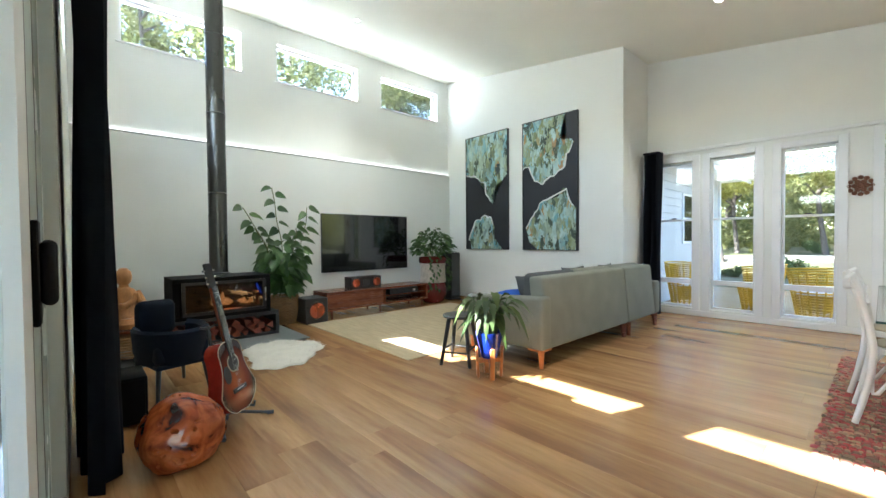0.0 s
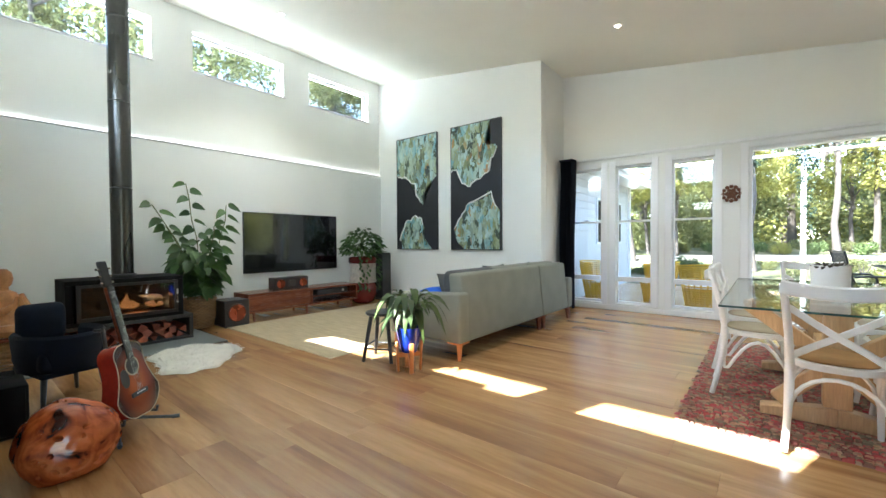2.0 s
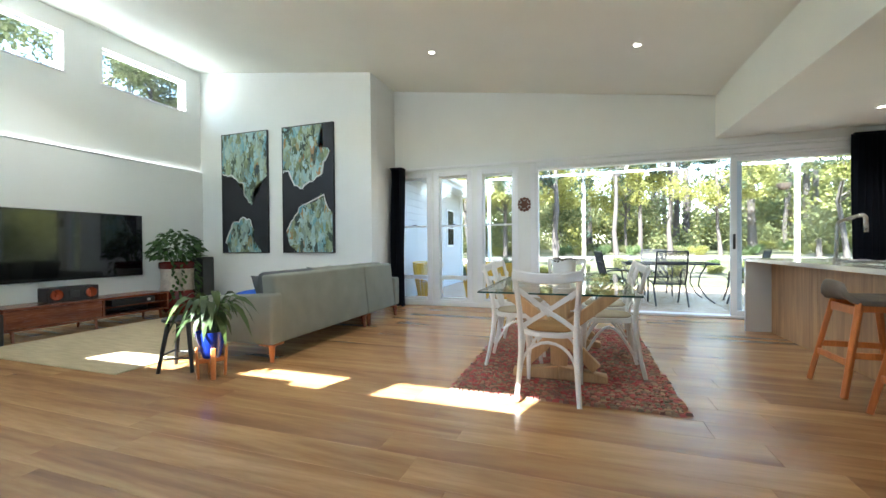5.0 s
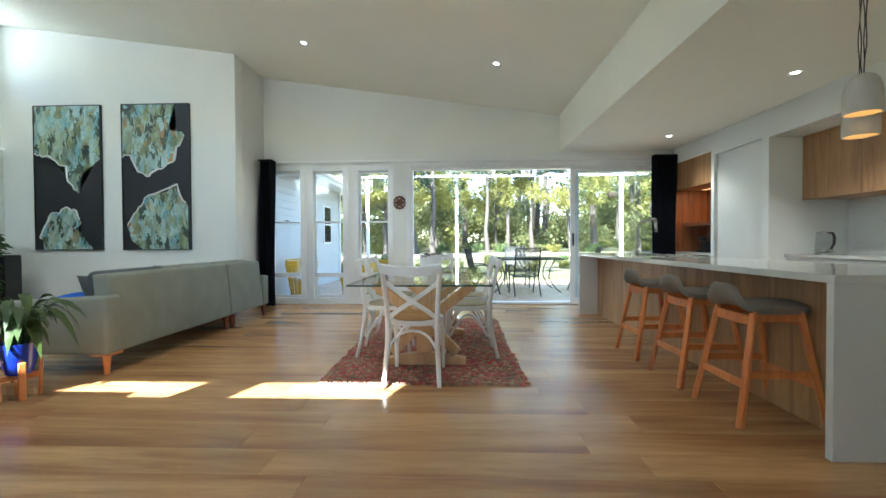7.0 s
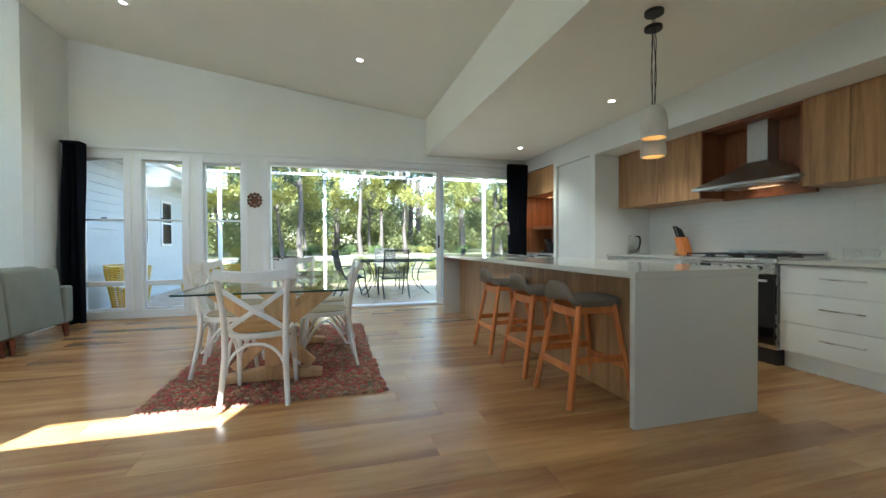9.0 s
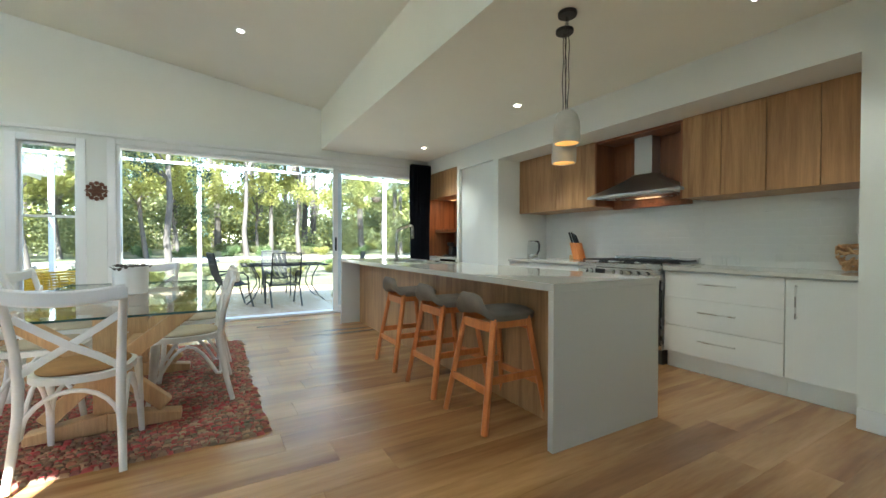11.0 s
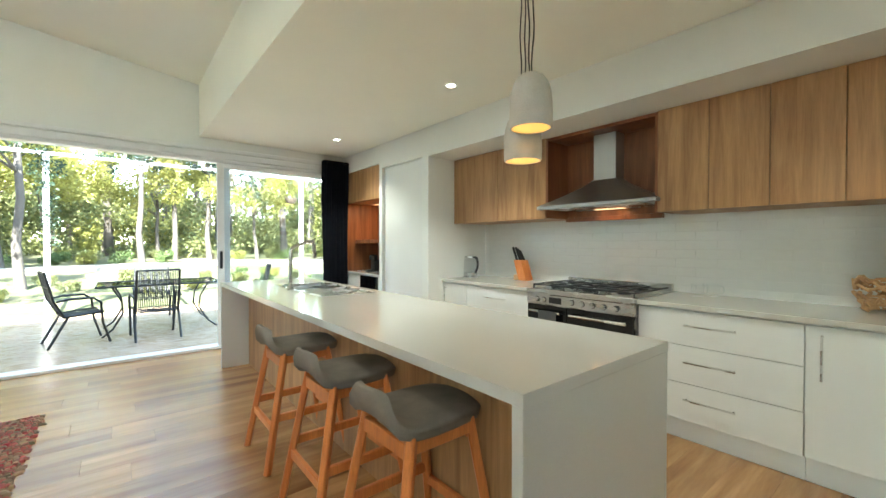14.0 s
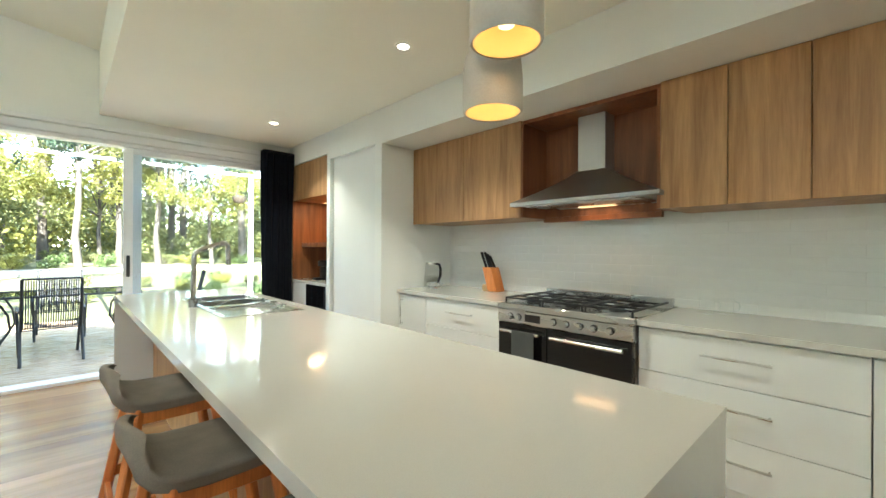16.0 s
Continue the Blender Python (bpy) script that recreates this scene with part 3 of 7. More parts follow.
for k in range(4):
    part("cabinet_door", box(0.905, 0.925, 0.045 + k * 0.99, 1.03 + k * 0.99, 0.12, 0.86, 0.002), LAMINATE, isl)
part("carcass", box(0.285, 0.90, 0.045, 2.2, 0.1, 0.855), LAMINATE, isl)
sink = thing("kitchen_sink", "stainless steel double sink with drainer set in stone", "sink", pose(0, 0, 0.905))
sbm = bmesh.new()
for x0, x1, y0, y1 in ((0.35, 0.38, 2.25, 3.38), (0.80, 0.83, 2.25, 3.38), (0.38, 0.80, 2.25, 2.27), (0.38, 0.80, 3.34, 3.38), (0.38, 0.80, 2.72, 2.76), (0.38, 0.80, 3.04, 3.07)):
    box(x0, x1, y0, y1, 0.001, 0.006, 0.001, 1, sbm)
part("rim", sbm, STEEL, sink)
for name, y0, y1, z0 in (("bowl", 2.76, 3.04, -0.17), ("bowl", 3.07, 3.34, -0.17), ("drainer", 2.27, 2.72, -0.012)):
    b = bmesh.new()
    for a in ((0.38, 0.80, y0, y1, z0 - 0.004, z0), (0.376, 0.38, y0, y1, z0, 0.0), (0.80, 0.804, y0, y1, z0, 0.0), (0.38, 0.80, y0 - 0.004, y0, z0, 0.0), (0.38, 0.80, y1, y1 + 0.004, z0, 0.0)):
        box(*a, 0, 1, b)
    tray = part(name, b, STEEL, sink)
    if name == "drainer":
        for k in range(7):
            part("drainer_rib", box(0.41, 0.77, y0 + 0.04 + k * 0.058, y0 + 0.055 + k * 0.058, z0, z0 + 0.004, 0.001), STEEL, tray)
tap = thing("kitchen_tap", "brushed chrome squared gooseneck kitchen mixer tap", "tap", pose(0.325, 2.85, 0.9062))
part("base", lathe([(0.027, 0), (0.027, 0.05), (0.02, 0.055), (0, 0.055)], 20), CHROME, tap)
neck = [(0, 0, 0.05), (0.004, 0, 0.33), (0.008, 0, 0.352), (0.02, 0, 0.37), (0.05, 0, 0.385), (0.17, 0, 0.428), (0.19, 0, 0.43), (0.206, 0, 0.42), (0.212, 0, 0.40), (0.214, 0, 0.345)]
part("spout", tube(neck, 0.0165, 12), CHROME, tap)
part("spray_head", rod((0.214, 0, 0.35), (0.216, 0, 0.275), 0.018, 0.016, 16), CHROME, tap)
part("lever", tube([(0, -0.02, 0.035), (0, -0.05, 0.04), (0, -0.09, 0.055)], 0.006, 8), CHROME, tap)


# ---- kitchen wall run ----
BX = 2.04


def bar_handle(parent, p0, p1):
    p0, p1 = Vector(p0), Vector(p1)
    d = (p1 - p0).normalized()
    b = rod(p0 - d * 0.012, p1 + d * 0.012, 0.006, seg=10)
    for p in (p0, p1):
        rod(p, p + Vector((0.03, 0, 0)), 0.005, seg=8, bm=b)
    part("handle", b, STEEL, parent, "brushed steel bar handle")


def base_unit(label, y0, y1, kind):
    u = thing("base_cabinet", label, "cabinet", pose(BX, y0, 0), "kitchen base cabinets")
    w = y1 - y0
    part("carcass", box(0.032, 0.71, 0.002, w - 0.002, 0.152, 0.879), LAMINATE, u)
    part("kickboard", box(0.06, 0.08, 0.001, w - 0.001, 0.001, 0.15), LAMINATE, u)
    if kind == "drawers":
        for z0, z1 in ((0.152, 0.392), (0.396, 0.6415), (0.6455, 0.873)):
            f = part("drawer_front", box(0, 0.018, 0.0025, w - 0.0025, z0, z1, 0.0015), LAMINATE, u)
            zc = (z0 + z1) / 2 + 0.02
            bar_handle(f, (-0.03, w / 2 + 0.13, zc), (-0.03, w / 2 - 0.13, zc))
    else:
        f = part("door", box(0, 0.018, 0.0025, w - 0.0025, 0.152, 0.873, 0.0015), LAMINATE, u)
        bar_handle(f, (-0.03, w - 0.07, 0.60), (-0.03, w - 0.07, 0.82))
    return u


base_unit("white base cabinet with a single tall door", -0.685, -0.2605, "door")
base_unit("white cabinet with three wide drawers beside the oven", -0.26, 0.635, "drawers")
base_unit("white cabinet with drawers beside the oven", 1.605, 2.45, "drawers")
base_unit("narrow white base cabinet with a single door", 2.454, 2.855, "door")
for y0, y1 in ((-0.688, 0.635), (1.60, 2.858)):
    solid("worktop", box(BX - 0.02, 2.755, y0, y1, 0.884, 0.916, 0.002), STONE, "white stone worktop along the kitchen wall", "worktop", "kitchen worktops")

DOORTOP = 2.283
ub = thing("wall_cabinet", "long oak veneer wall cabinets with flat doors", "cabinet", pose(2.22, 0, 0))
DOORS = [(-0.686, -0.395), (-0.392, -0.067), (-0.064, 0.257), (0.26, 0.585)]
for a, c in DOORS + [(1.567, 2.17), (2.173, 2.858)]:
    part("cabinet_door", box(0, 0.018, a + 0.001, c - 0.001, 1.545, DOORTOP - 0.002, 0.001), OAK, ub)
for a, c in ((-0.687, 0.586), (1.567, 2.859)):
    part("carcass", box(0.02, 0.53, a + 0.001, c - 0.001, 1.55, DOORTOP - 0.001), OAK, ub)
# bay linings take the oak with shade in its colour
part("hood_bay_back", box(0.32, 0.36, 0.587, 1.566, 1.56, DOORTOP - 0.002), SHADEOAK, ub)
part("hood_bay_apron", box(0.32, 0.36, 0.68, 1.566, 1.522, 1.559), SHADEOAK, ub)
part("hood_bay_top", box(0.02, 0.318, 0.588, 1.565, 2.255, DOORTOP - 0.002), SHADEOAK, ub)
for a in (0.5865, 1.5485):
    part("hood_bay_side", box(0.004, 0.319, a, a + 0.018, 1.547, 2.254), SHADEOAK, ub)

hood = thing("range_hood", "stainless steel pyramid canopy range hood with a lit lamp", "range hood", pose(2.17, 1.09, 1.625))
hbm = bmesh.new()
rings = []
flare = [(-0.02, 0.525, 0.0), (-0.02, 0.525, 0.024)] + [(0.215 - 0.225 * (1 - k / 9) ** 1.25, 0.105 + 0.405 * (1 - k / 9) ** 1.25, 0.032 + 0.208 * k / 9) for k in range(10)]
for x0, x1, w, z in [(a, 0.365, w, z) for a, w, z in flare]:
    rings.append([hbm.verts.new(p) for p in ((x0, -w, z), (x1, -w, z), (x1, w, z), (x0, w, z))])
for A, B in zip(rings, rings[1:]):
    for k in range(4):
        hbm.faces.new((A[k], A[(k + 1) % 4], B[(k + 1) % 4], B[k]))
hbm.faces.new(rings[0][::-1])
hbm.faces.new(rings[-1])
part("canopy", hbm, HOODSTEEL, hood)
part("chimney", box(0.22, 0.364, -0.10, 0.10, 0.241, 0.63, 0.002), HOODSTEEL, hood)
part("filter", box(0.04, 0.37, -0.42, 0.42, -0.008, -0.001), STEEL, hood)
part("lamp_lens", box(0.28, 0.34, -0.13, 0.13, -0.013, -0.009), glow("hood_lamp", (1.0, 0.55, 0.25), 0.12), hood, "warm lit lamp lens")
lamp("hood_light", "AREA", look((2.46, 1.09, 1.60), (2.46, 1.09, 0)), 0.03, (1.0, 0.52, 0.24), size=0.06, size_y=0.3)

ov = thing("range_cooker", "stainless steel freestanding gas cooker with double black oven", "cooker", pose(1.99, 0.64, 0.018))
part("body", box(0.03, 0.75, 0.003, 0.955, 0.12, 0.86), STEEL, ov)
part("cooktop", box(-0.005, 0.75, 0.0, 0.958, 0.862, 0.905, 0.004), STEEL, ov)
part("control_panel", box(0.0, 0.03, 0.004, 0.954, 0.772, 0.86, 0.004), STEEL, ov)
part("display", box(-0.004, 0.0, 0.60, 0.72, 0.792, 0.842, 0.001), BLACK, ov, "black clock display")
for y in (0.84, 0.77, 0.50, 0.41, 0.32, 0.23, 0.13):
    k = part("knob", rod((0.0, y, 0.817), (-0.03, y, 0.817), 0.019, 0.016, 18), STEEL, ov)
    part("knob_ring", rod((0.0, y, 0.817), (-0.006, y, 0.817), 0.023, 0.023, 18), BLACK, k)
BLACKGLASS = mottled("black_oven_glass", (0.008, 0.008, 0.009), 0.06, 5, 0.1, 80, 0)
for a, c in ((0.01, 0.55), (0.555, 0.95)):
    dr = part("oven_door", box(0.004, 0.03, a, c, 0.16, 0.768, 0.003), BLACKGLASS, ov, "black glass oven door")
    hd = rod((-0.03, a + 0.04, 0.715), (-0.03, c - 0.04, 0.715), 0.011, seg=12)
    for y in (a + 0.06, c - 0.06):
        rod((-0.03, y, 0.715), (0.004, y, 0.715), 0.008, seg=8, bm=hd)
    part("handle", hd, STEEL, dr)
part("plinth", box(0.05, 0.7, 0.01, 0.95, -0.017, 0.118), BLACK, ov)
part("splash_rail", box(0.64, 0.68, 0.0, 0.958, 0.906, 0.965, 0.004), STEEL, ov)
for gx in range(3):
    g = bmesh.new()
    y0 = 0.03 + gx * 0.305
    for yy in (y0, y0 + 0.285):
        bar((0.06, yy, 0.935), (0.66, yy, 0.935), 0.012, 0.012, 0, g)
    for xx in (0.06, 0.20, 0.36, 0.52, 0.66):
        bar((xx, y0, 0.935), (xx, y0 + 0.285, 0.935), 0.012, 0.012, 0, g)
    bar((0.06, y0 + 0.142, 0.935), (0.66, y0 + 0.142, 0.935), 0.012, 0.012, 0, g)
    for xx in (0.06, 0.66):
        for yy in (y0, y0 + 0.285):
            rod((xx, yy, 0.905), (xx, yy, 0.935), 0.007, seg=8, bm=g)
    part("trivet", g, BLACK, ov, "black cast iron pan grate")
    for xx in (0.2, 0.52):
        part("burner", lathe([(0.05, 0.906), (0.05, 0.916), (0.038, 0.918), (0.038, 0.926), (0, 0.926)], 20, (xx, y0 + 0.142, 0)), BLACK, ov)
tea = thing("tea_towel", "dark tea towel hung over the oven handle", "towel", pose(1.99, 0.64, 0.018))
part("cloth", box(-0.048, -0.043, 0.62, 0.80, 0.46, 0.73, 0.002), DARKCUSH, tea)

# subway tiles
tiles = tagged(thing("splashback", "glossy white long subway tile splashback", "splashback", pose(2.75, 0, 0)), kind="structure")
part("grout", box(-0.0098, 0.009, -0.688, 2.858, 0.90, 1.545), mottled("tile_grout", (0.77, 0.77, 0.75), 0.8, 5, 0.05, 200, 0.1), tiles)
TILE = mottled("white_glazed_tile", (0.80, 0.81, 0.79), 0.12, 4, 0.03, 14, 0.05, dist=0.006)
tile_me = mesh("tile", box(-0.007, 0.0, 0.0, 0.297, 0.0, 0.072, 0.001), TILE)
tile_half = mesh("tile_half", box(-0.007, 0.0, 0.0, 0.1475, 0.0, 0.072, 0.001), TILE)
for r in range(9):
    z = 0.901 + r * 0.0733
    if z + 0.072 > 1.60:
        break
    y = -0.686
    first = r % 2
    while y < 2.856:
        w = 0.1475 if first else 0.297
        if y + w > 2.858:
            w, me = 0.1475, tile_half
            if y + w > 2.86:
                break
        me = tile_half if w < 0.2 else tile_me
        t = new("tile", me)
        t.parent = tiles
        t.matrix_basis = pose(-0.0045, y, z)
        y += w + 0.0013
        first = 0

# coffee nook
nook = thing("nook_cabinet", "oak lined coffee nook with white base cabinet", "cabinet", pose(NIBX, 3.94, 0))
# nook lining and shelf use the shade-coloured oak too
part("back_panel", box(0.55, 0.57, 0.001, 1.0, 0.9, 2.365), SHADEOAK, nook)
part("side_panel", box(0.03, 0.549, 0.98, 1.0, 0.9, 2.365), SHADEOAK, nook)
part("side_panel", box(0.03, 0.549, 0.001, 0.02, 0.9, 2.365), SHADEOAK, nook)
part("overhead_door", box(0.02, 0.04, 0.022, 0.49, 1.92, 2.365, 0.001), OAK, nook)
part("overhead_door", box(0.02, 0.04, 0.493, 0.978, 1.92, 2.365, 0.001), OAK, nook)
part("overhead_carcass", box(0.042, 0.548, 0.022, 0.978, 1.92, 2.364), OAK, nook)
part("shelf", box(0.15, 0.548, 0.022, 0.978, 1.32, 1.375, 0.002), SHADEOAK, nook)
part("countertop", box(0.03, 0.56, 0.002, 1.0, 0.866, 0.898, 0.002), STONE, nook, "white stone top")
part("base", box(0.06, 0.56, 0.002, 1.0, 0.001, 0.864), LAMINATE, nook)
part("drawer_front", box(0.04, 0.058, 0.61, 0.995, 0.15, 0.86, 0.001), LAMINATE, nook)
part("fridge_door", box(0.035, 0.058, 0.12, 0.60, 0.10, 0.86, 0.002), BLACKGLASS, nook, "black glass bar fridge door")
part("glow_strip", box(0.42, 0.44, 0.1, 0.9, 1.914, 1.9185), glow("nook_light", (1.0, 0.5, 0.2), 0.35), nook, "warm strip light")
lamp("nook_light_beam", "AREA", look((NIBX + 0.32, 4.4, 1.905), (NIBX + 0.34, 4.4, 0)), 0.7, (1.0, 0.62, 0.35), size=0.04, size_y=0.6)
cm = thing("coffee_machine", "small black pod coffee machine", "coffee machine", pose(NIBX + 0.27, 4.60, 0.8985))
part("body", box(0.0, 0.22, -0.055, 0.055, 0.0, 0.17, 0.02, 3), BLACK, cm)
part("head", lathe([(0, 0.17), (0.06, 0.175), (0.062, 0.23), (0.04, 0.25), (0, 0.252)], 20, (0.02, 0, 0)), BLACK, cm)
part("drip_tray", box(-0.1, 0.0, -0.045, 0.045, 0.0, 0.03, 0.006), BLACK, cm)
part("water_tank", box(0.10, 0.22, -0.15, -0.06, 0.0, 0.2, 0.015, 2), LAMINATE, cm, "white canister")

# things on the worktops
CLEAR = glass("clear_kettle_glass", (0.92, 0.93, 0.93), 0.02, 1.35)
PALEGLASS = mottled("pale_glass", (0.66, 0.70, 0.68), 0.1, 5, 0.03, 50, 0)
kt = thing("kettle", "glass and steel electric kettle with a black handle", "kettle", pose(2.37, 2.74, 0.9165))
part("power_base", lathe([(0.085, 0), (0.085, 0.018), (0.06, 0.022), (0, 0.022)], 24), STEEL, kt)
part("jug", lathe([(0.078, 0.05), (0.078, 0.09), (0.07, 0.22), (0.066, 0.235)], 28), CLEAR, kt, "clear glass jug")
part("collar", lathe([(0.079, 0.024), (0.08, 0.06), (0.0, 0.06)], 28), STEEL, kt)
part("lid", lathe([(0.067, 0.235), (0.066, 0.25), (0.03, 0.258), (0, 0.258)], 24), STEEL, kt)
part("handle", tube([(0.0, -0.06, 0.24), (0, -0.105, 0.235), (0, -0.125, 0.19), (0, -0.12, 0.12), (0, -0.085, 0.06)], 0.013, 10), BLACK, kt, "curved black handle")
kn = thing("knife_block", "slanted orange wooden knife block with black-handled knives", "knife block", pose(2.58, 2.09, 0.9165))
one = box(-0.06, 0.06, -0.055, 0.055, 0.0, 0.22, 0.006)
for v in one.verts:
    v.co.y += 0.32 * v.co.z
part("block", one, WARM_OAK, kn)
part("foot", box(-0.055, 0.055, 0.058, 0.13, 0.0, 0.06, 0.008), PINE, kn, "pale wooden foot")
for i, (dx, dy) in enumerate(((-0.035, 0.05), (0.0, 0.05), (0.035, 0.05), (-0.03, 0.095), (0.03, 0.095), (0.0, 0.02))):
    a = Vector((dx, dy, 0.215))
    part("knife_handle", bar(a, a + Vector((0, 0.062, 0.145 - 0.018 * (i % 3))), 0.019, 0.026, 0.006), BLACK, kn)
MUGGLASS = glass("clear_mug_glass", (0.985, 0.99, 0.99), 0.0, 1.3)
for i, (x, y) in enumerate(((2.52, 0.42), (2.60, 0.34))):
    mg = thing("glass_mug", "small clear glass coffee mug", "mug", pose(x, y, 0.9165), "glass mugs")
    part("cup", lathe([(0.0, 0.004), (0.036, 0.004), (0.04, 0.02), (0.042, 0.1)], 24, caps=False), MUGGLASS, mg)
    part("handle", tube([(0, -0.04, 0.085), (0, -0.065, 0.08), (0, -0.07, 0.05), (0, -0.06, 0.03), (0, -0.04, 0.028)], 0.004, 8), PALEGLASS, mg)
tw = thing("twig_bowl", "woven driftwood twig bowl", "bowl", pose(2.55, -0.535, 0.9165) @ Matrix.Scale(0.95, 4))
random.seed(5)
for k in range(52):
    a0, z0 = random.uniform(0, math.tau), random.uniform(0.02, 0.2)
    pts = []
    for j in range(6):
        a = a0 + j * random.uniform(0.12, 0.3)
        z = max(0.013, min(0.23, z0 + random.uniform(-0.03, 0.03)))
        r = 0.09 + 0.05 * min(1, z / 0.12) + random.uniform(-0.008, 0.008)
        pts.append((r * math.cos(a), r * math.sin(a), z))
    b = tube(pts, [random.uniform(0.007, 0.012) for _ in pts], 6)
    part("twig", b, PINE if k % 3 else OAK, tw)


# ---- bar stools ----
def bar_stool():
    s = thing("bar_stool", "beech bar stool with taupe padded seat and low back", "bar stool", pose(0.045, 1.89, 0), "stools at the island")
    # the pad's line from the lip of the back to the front: reach, height, half width
    line = [(-0.222, 0.812, 0.095), (-0.226, 0.798, 0.128), (-0.221, 0.770, 0.155), (-0.203, 0.737, 0.175), (-0.175, 0.713, 0.190), (-0.13, 0.700, 0.200), (-0.06, 0.697, 0.206), (0.03, 0.698, 0.206), (0.11, 0.699, 0.199), (0.168, 0.696, 0.182), (0.205, 0.688, 0.150)]
    bm = bmesh.new()
    n = 16
    layers = ([], [])
    for k, (x, z, half) in enumerate(line):
        a, c = line[max(0, k - 1)], line[min(len(line) - 1, k + 1)]
        d = Vector((c[0] - a[0], 0, c[1] - a[1])).normalized()
        below = Vector((d.z, 0, -d.x))
        lip = max(0.0, min(1.0, (z - 0.703) / 0.105))
        deep = 0.044 - 0.016 * lip
        for layer, off, w in ((layers[0], 0.0, 1.0), (layers[1], deep, 0.95)):
            row = []
            for i in range(n + 1):
                u = i / n * 2 - 1
                q = Vector((x + 0.015 + 0.035 * lip * u * u, half * 0.91 * w * u, z + 0.014 * (1 - u * u) * (1 - lip) - 0.013 * u ** 4 * (1 - lip) - 0.02 * lip * u ** 4)) + below * off
                row.append(bm.verts.new(q))
            layer.append(row)
    K = len(line)
    for layer in layers:
        for k in range(K - 1):
            for i in range(n):
                bm.faces.new((layer[k][i], layer[k][i + 1], layer[k + 1][i + 1], layer[k + 1][i]))
    T, B = layers
    for k in range(K - 1):
        for i in (0, n):
            bm.faces.new((T[k][i], T[k + 1][i], B[k + 1][i], B[k][i]))
    for i in range(n):
        for k in (0, K - 1):
            bm.faces.new((T[k][i], T[k][i + 1], B[k][i + 1], B[k][i]))
    bmesh.ops.recalc_face_normals(bm, faces=bm.faces)
    seat = part("seat", bm, STOOLFAB, s)
    bv = seat.modifiers.new("round", "BEVEL")
    bv.width, bv.segments, bv.limit_method, bv.angle_limit = 0.016, 3, "ANGLE", radians(50)
    legs = {}
    for sx, x0, x1 in ((-1, -0.245, -0.125), (1, 0.245, 0.135)):
        for sy in (-1, 1):
            legs[sx, sy] = (Vector((x0, sy * 0.222, 0.0)), Vector((x1, sy * 0.155, 0.665)))
            part("leg", bar(legs[sx, sy][0], legs[sx, sy][1], 0.038, 0.036, 0.007), WARM_OAK, s)

    def at(sx, sy, z):
        a, b = legs[sx, sy]
        return a.lerp(b, z / 0.665)
    for sx, z in ((-1, 0.24), (1, 0.24)):
        part("footrest", bar(at(sx, -1, z), at(sx, 1, z), 0.022, 0.045, 0.004), WARM_OAK, s)
    for sy in (-1, 1):
        part("side_rail", bar(at(-1, sy, 0.30), at(1, sy, 0.30), 0.022, 0.045, 0.004), WARM_OAK, s)
        part("seat_rail", bar(at(-1, sy, 0.625), at(1, sy, 0.625), 0.022, 0.05, 0.004), WARM_OAK, s)
    for sx in (-1, 1):
        part("seat_rail", bar(at(sx, -1, 0.605), at(sx, 1, 0.605), 0.022, 0.06, 0.004), WARM_OAK, s)
    return s


st = bar_stool()
copy_thing(st, pose(0.045, 1.185, 0))
copy_thing(st, pose(0.045, 0.565, 0))


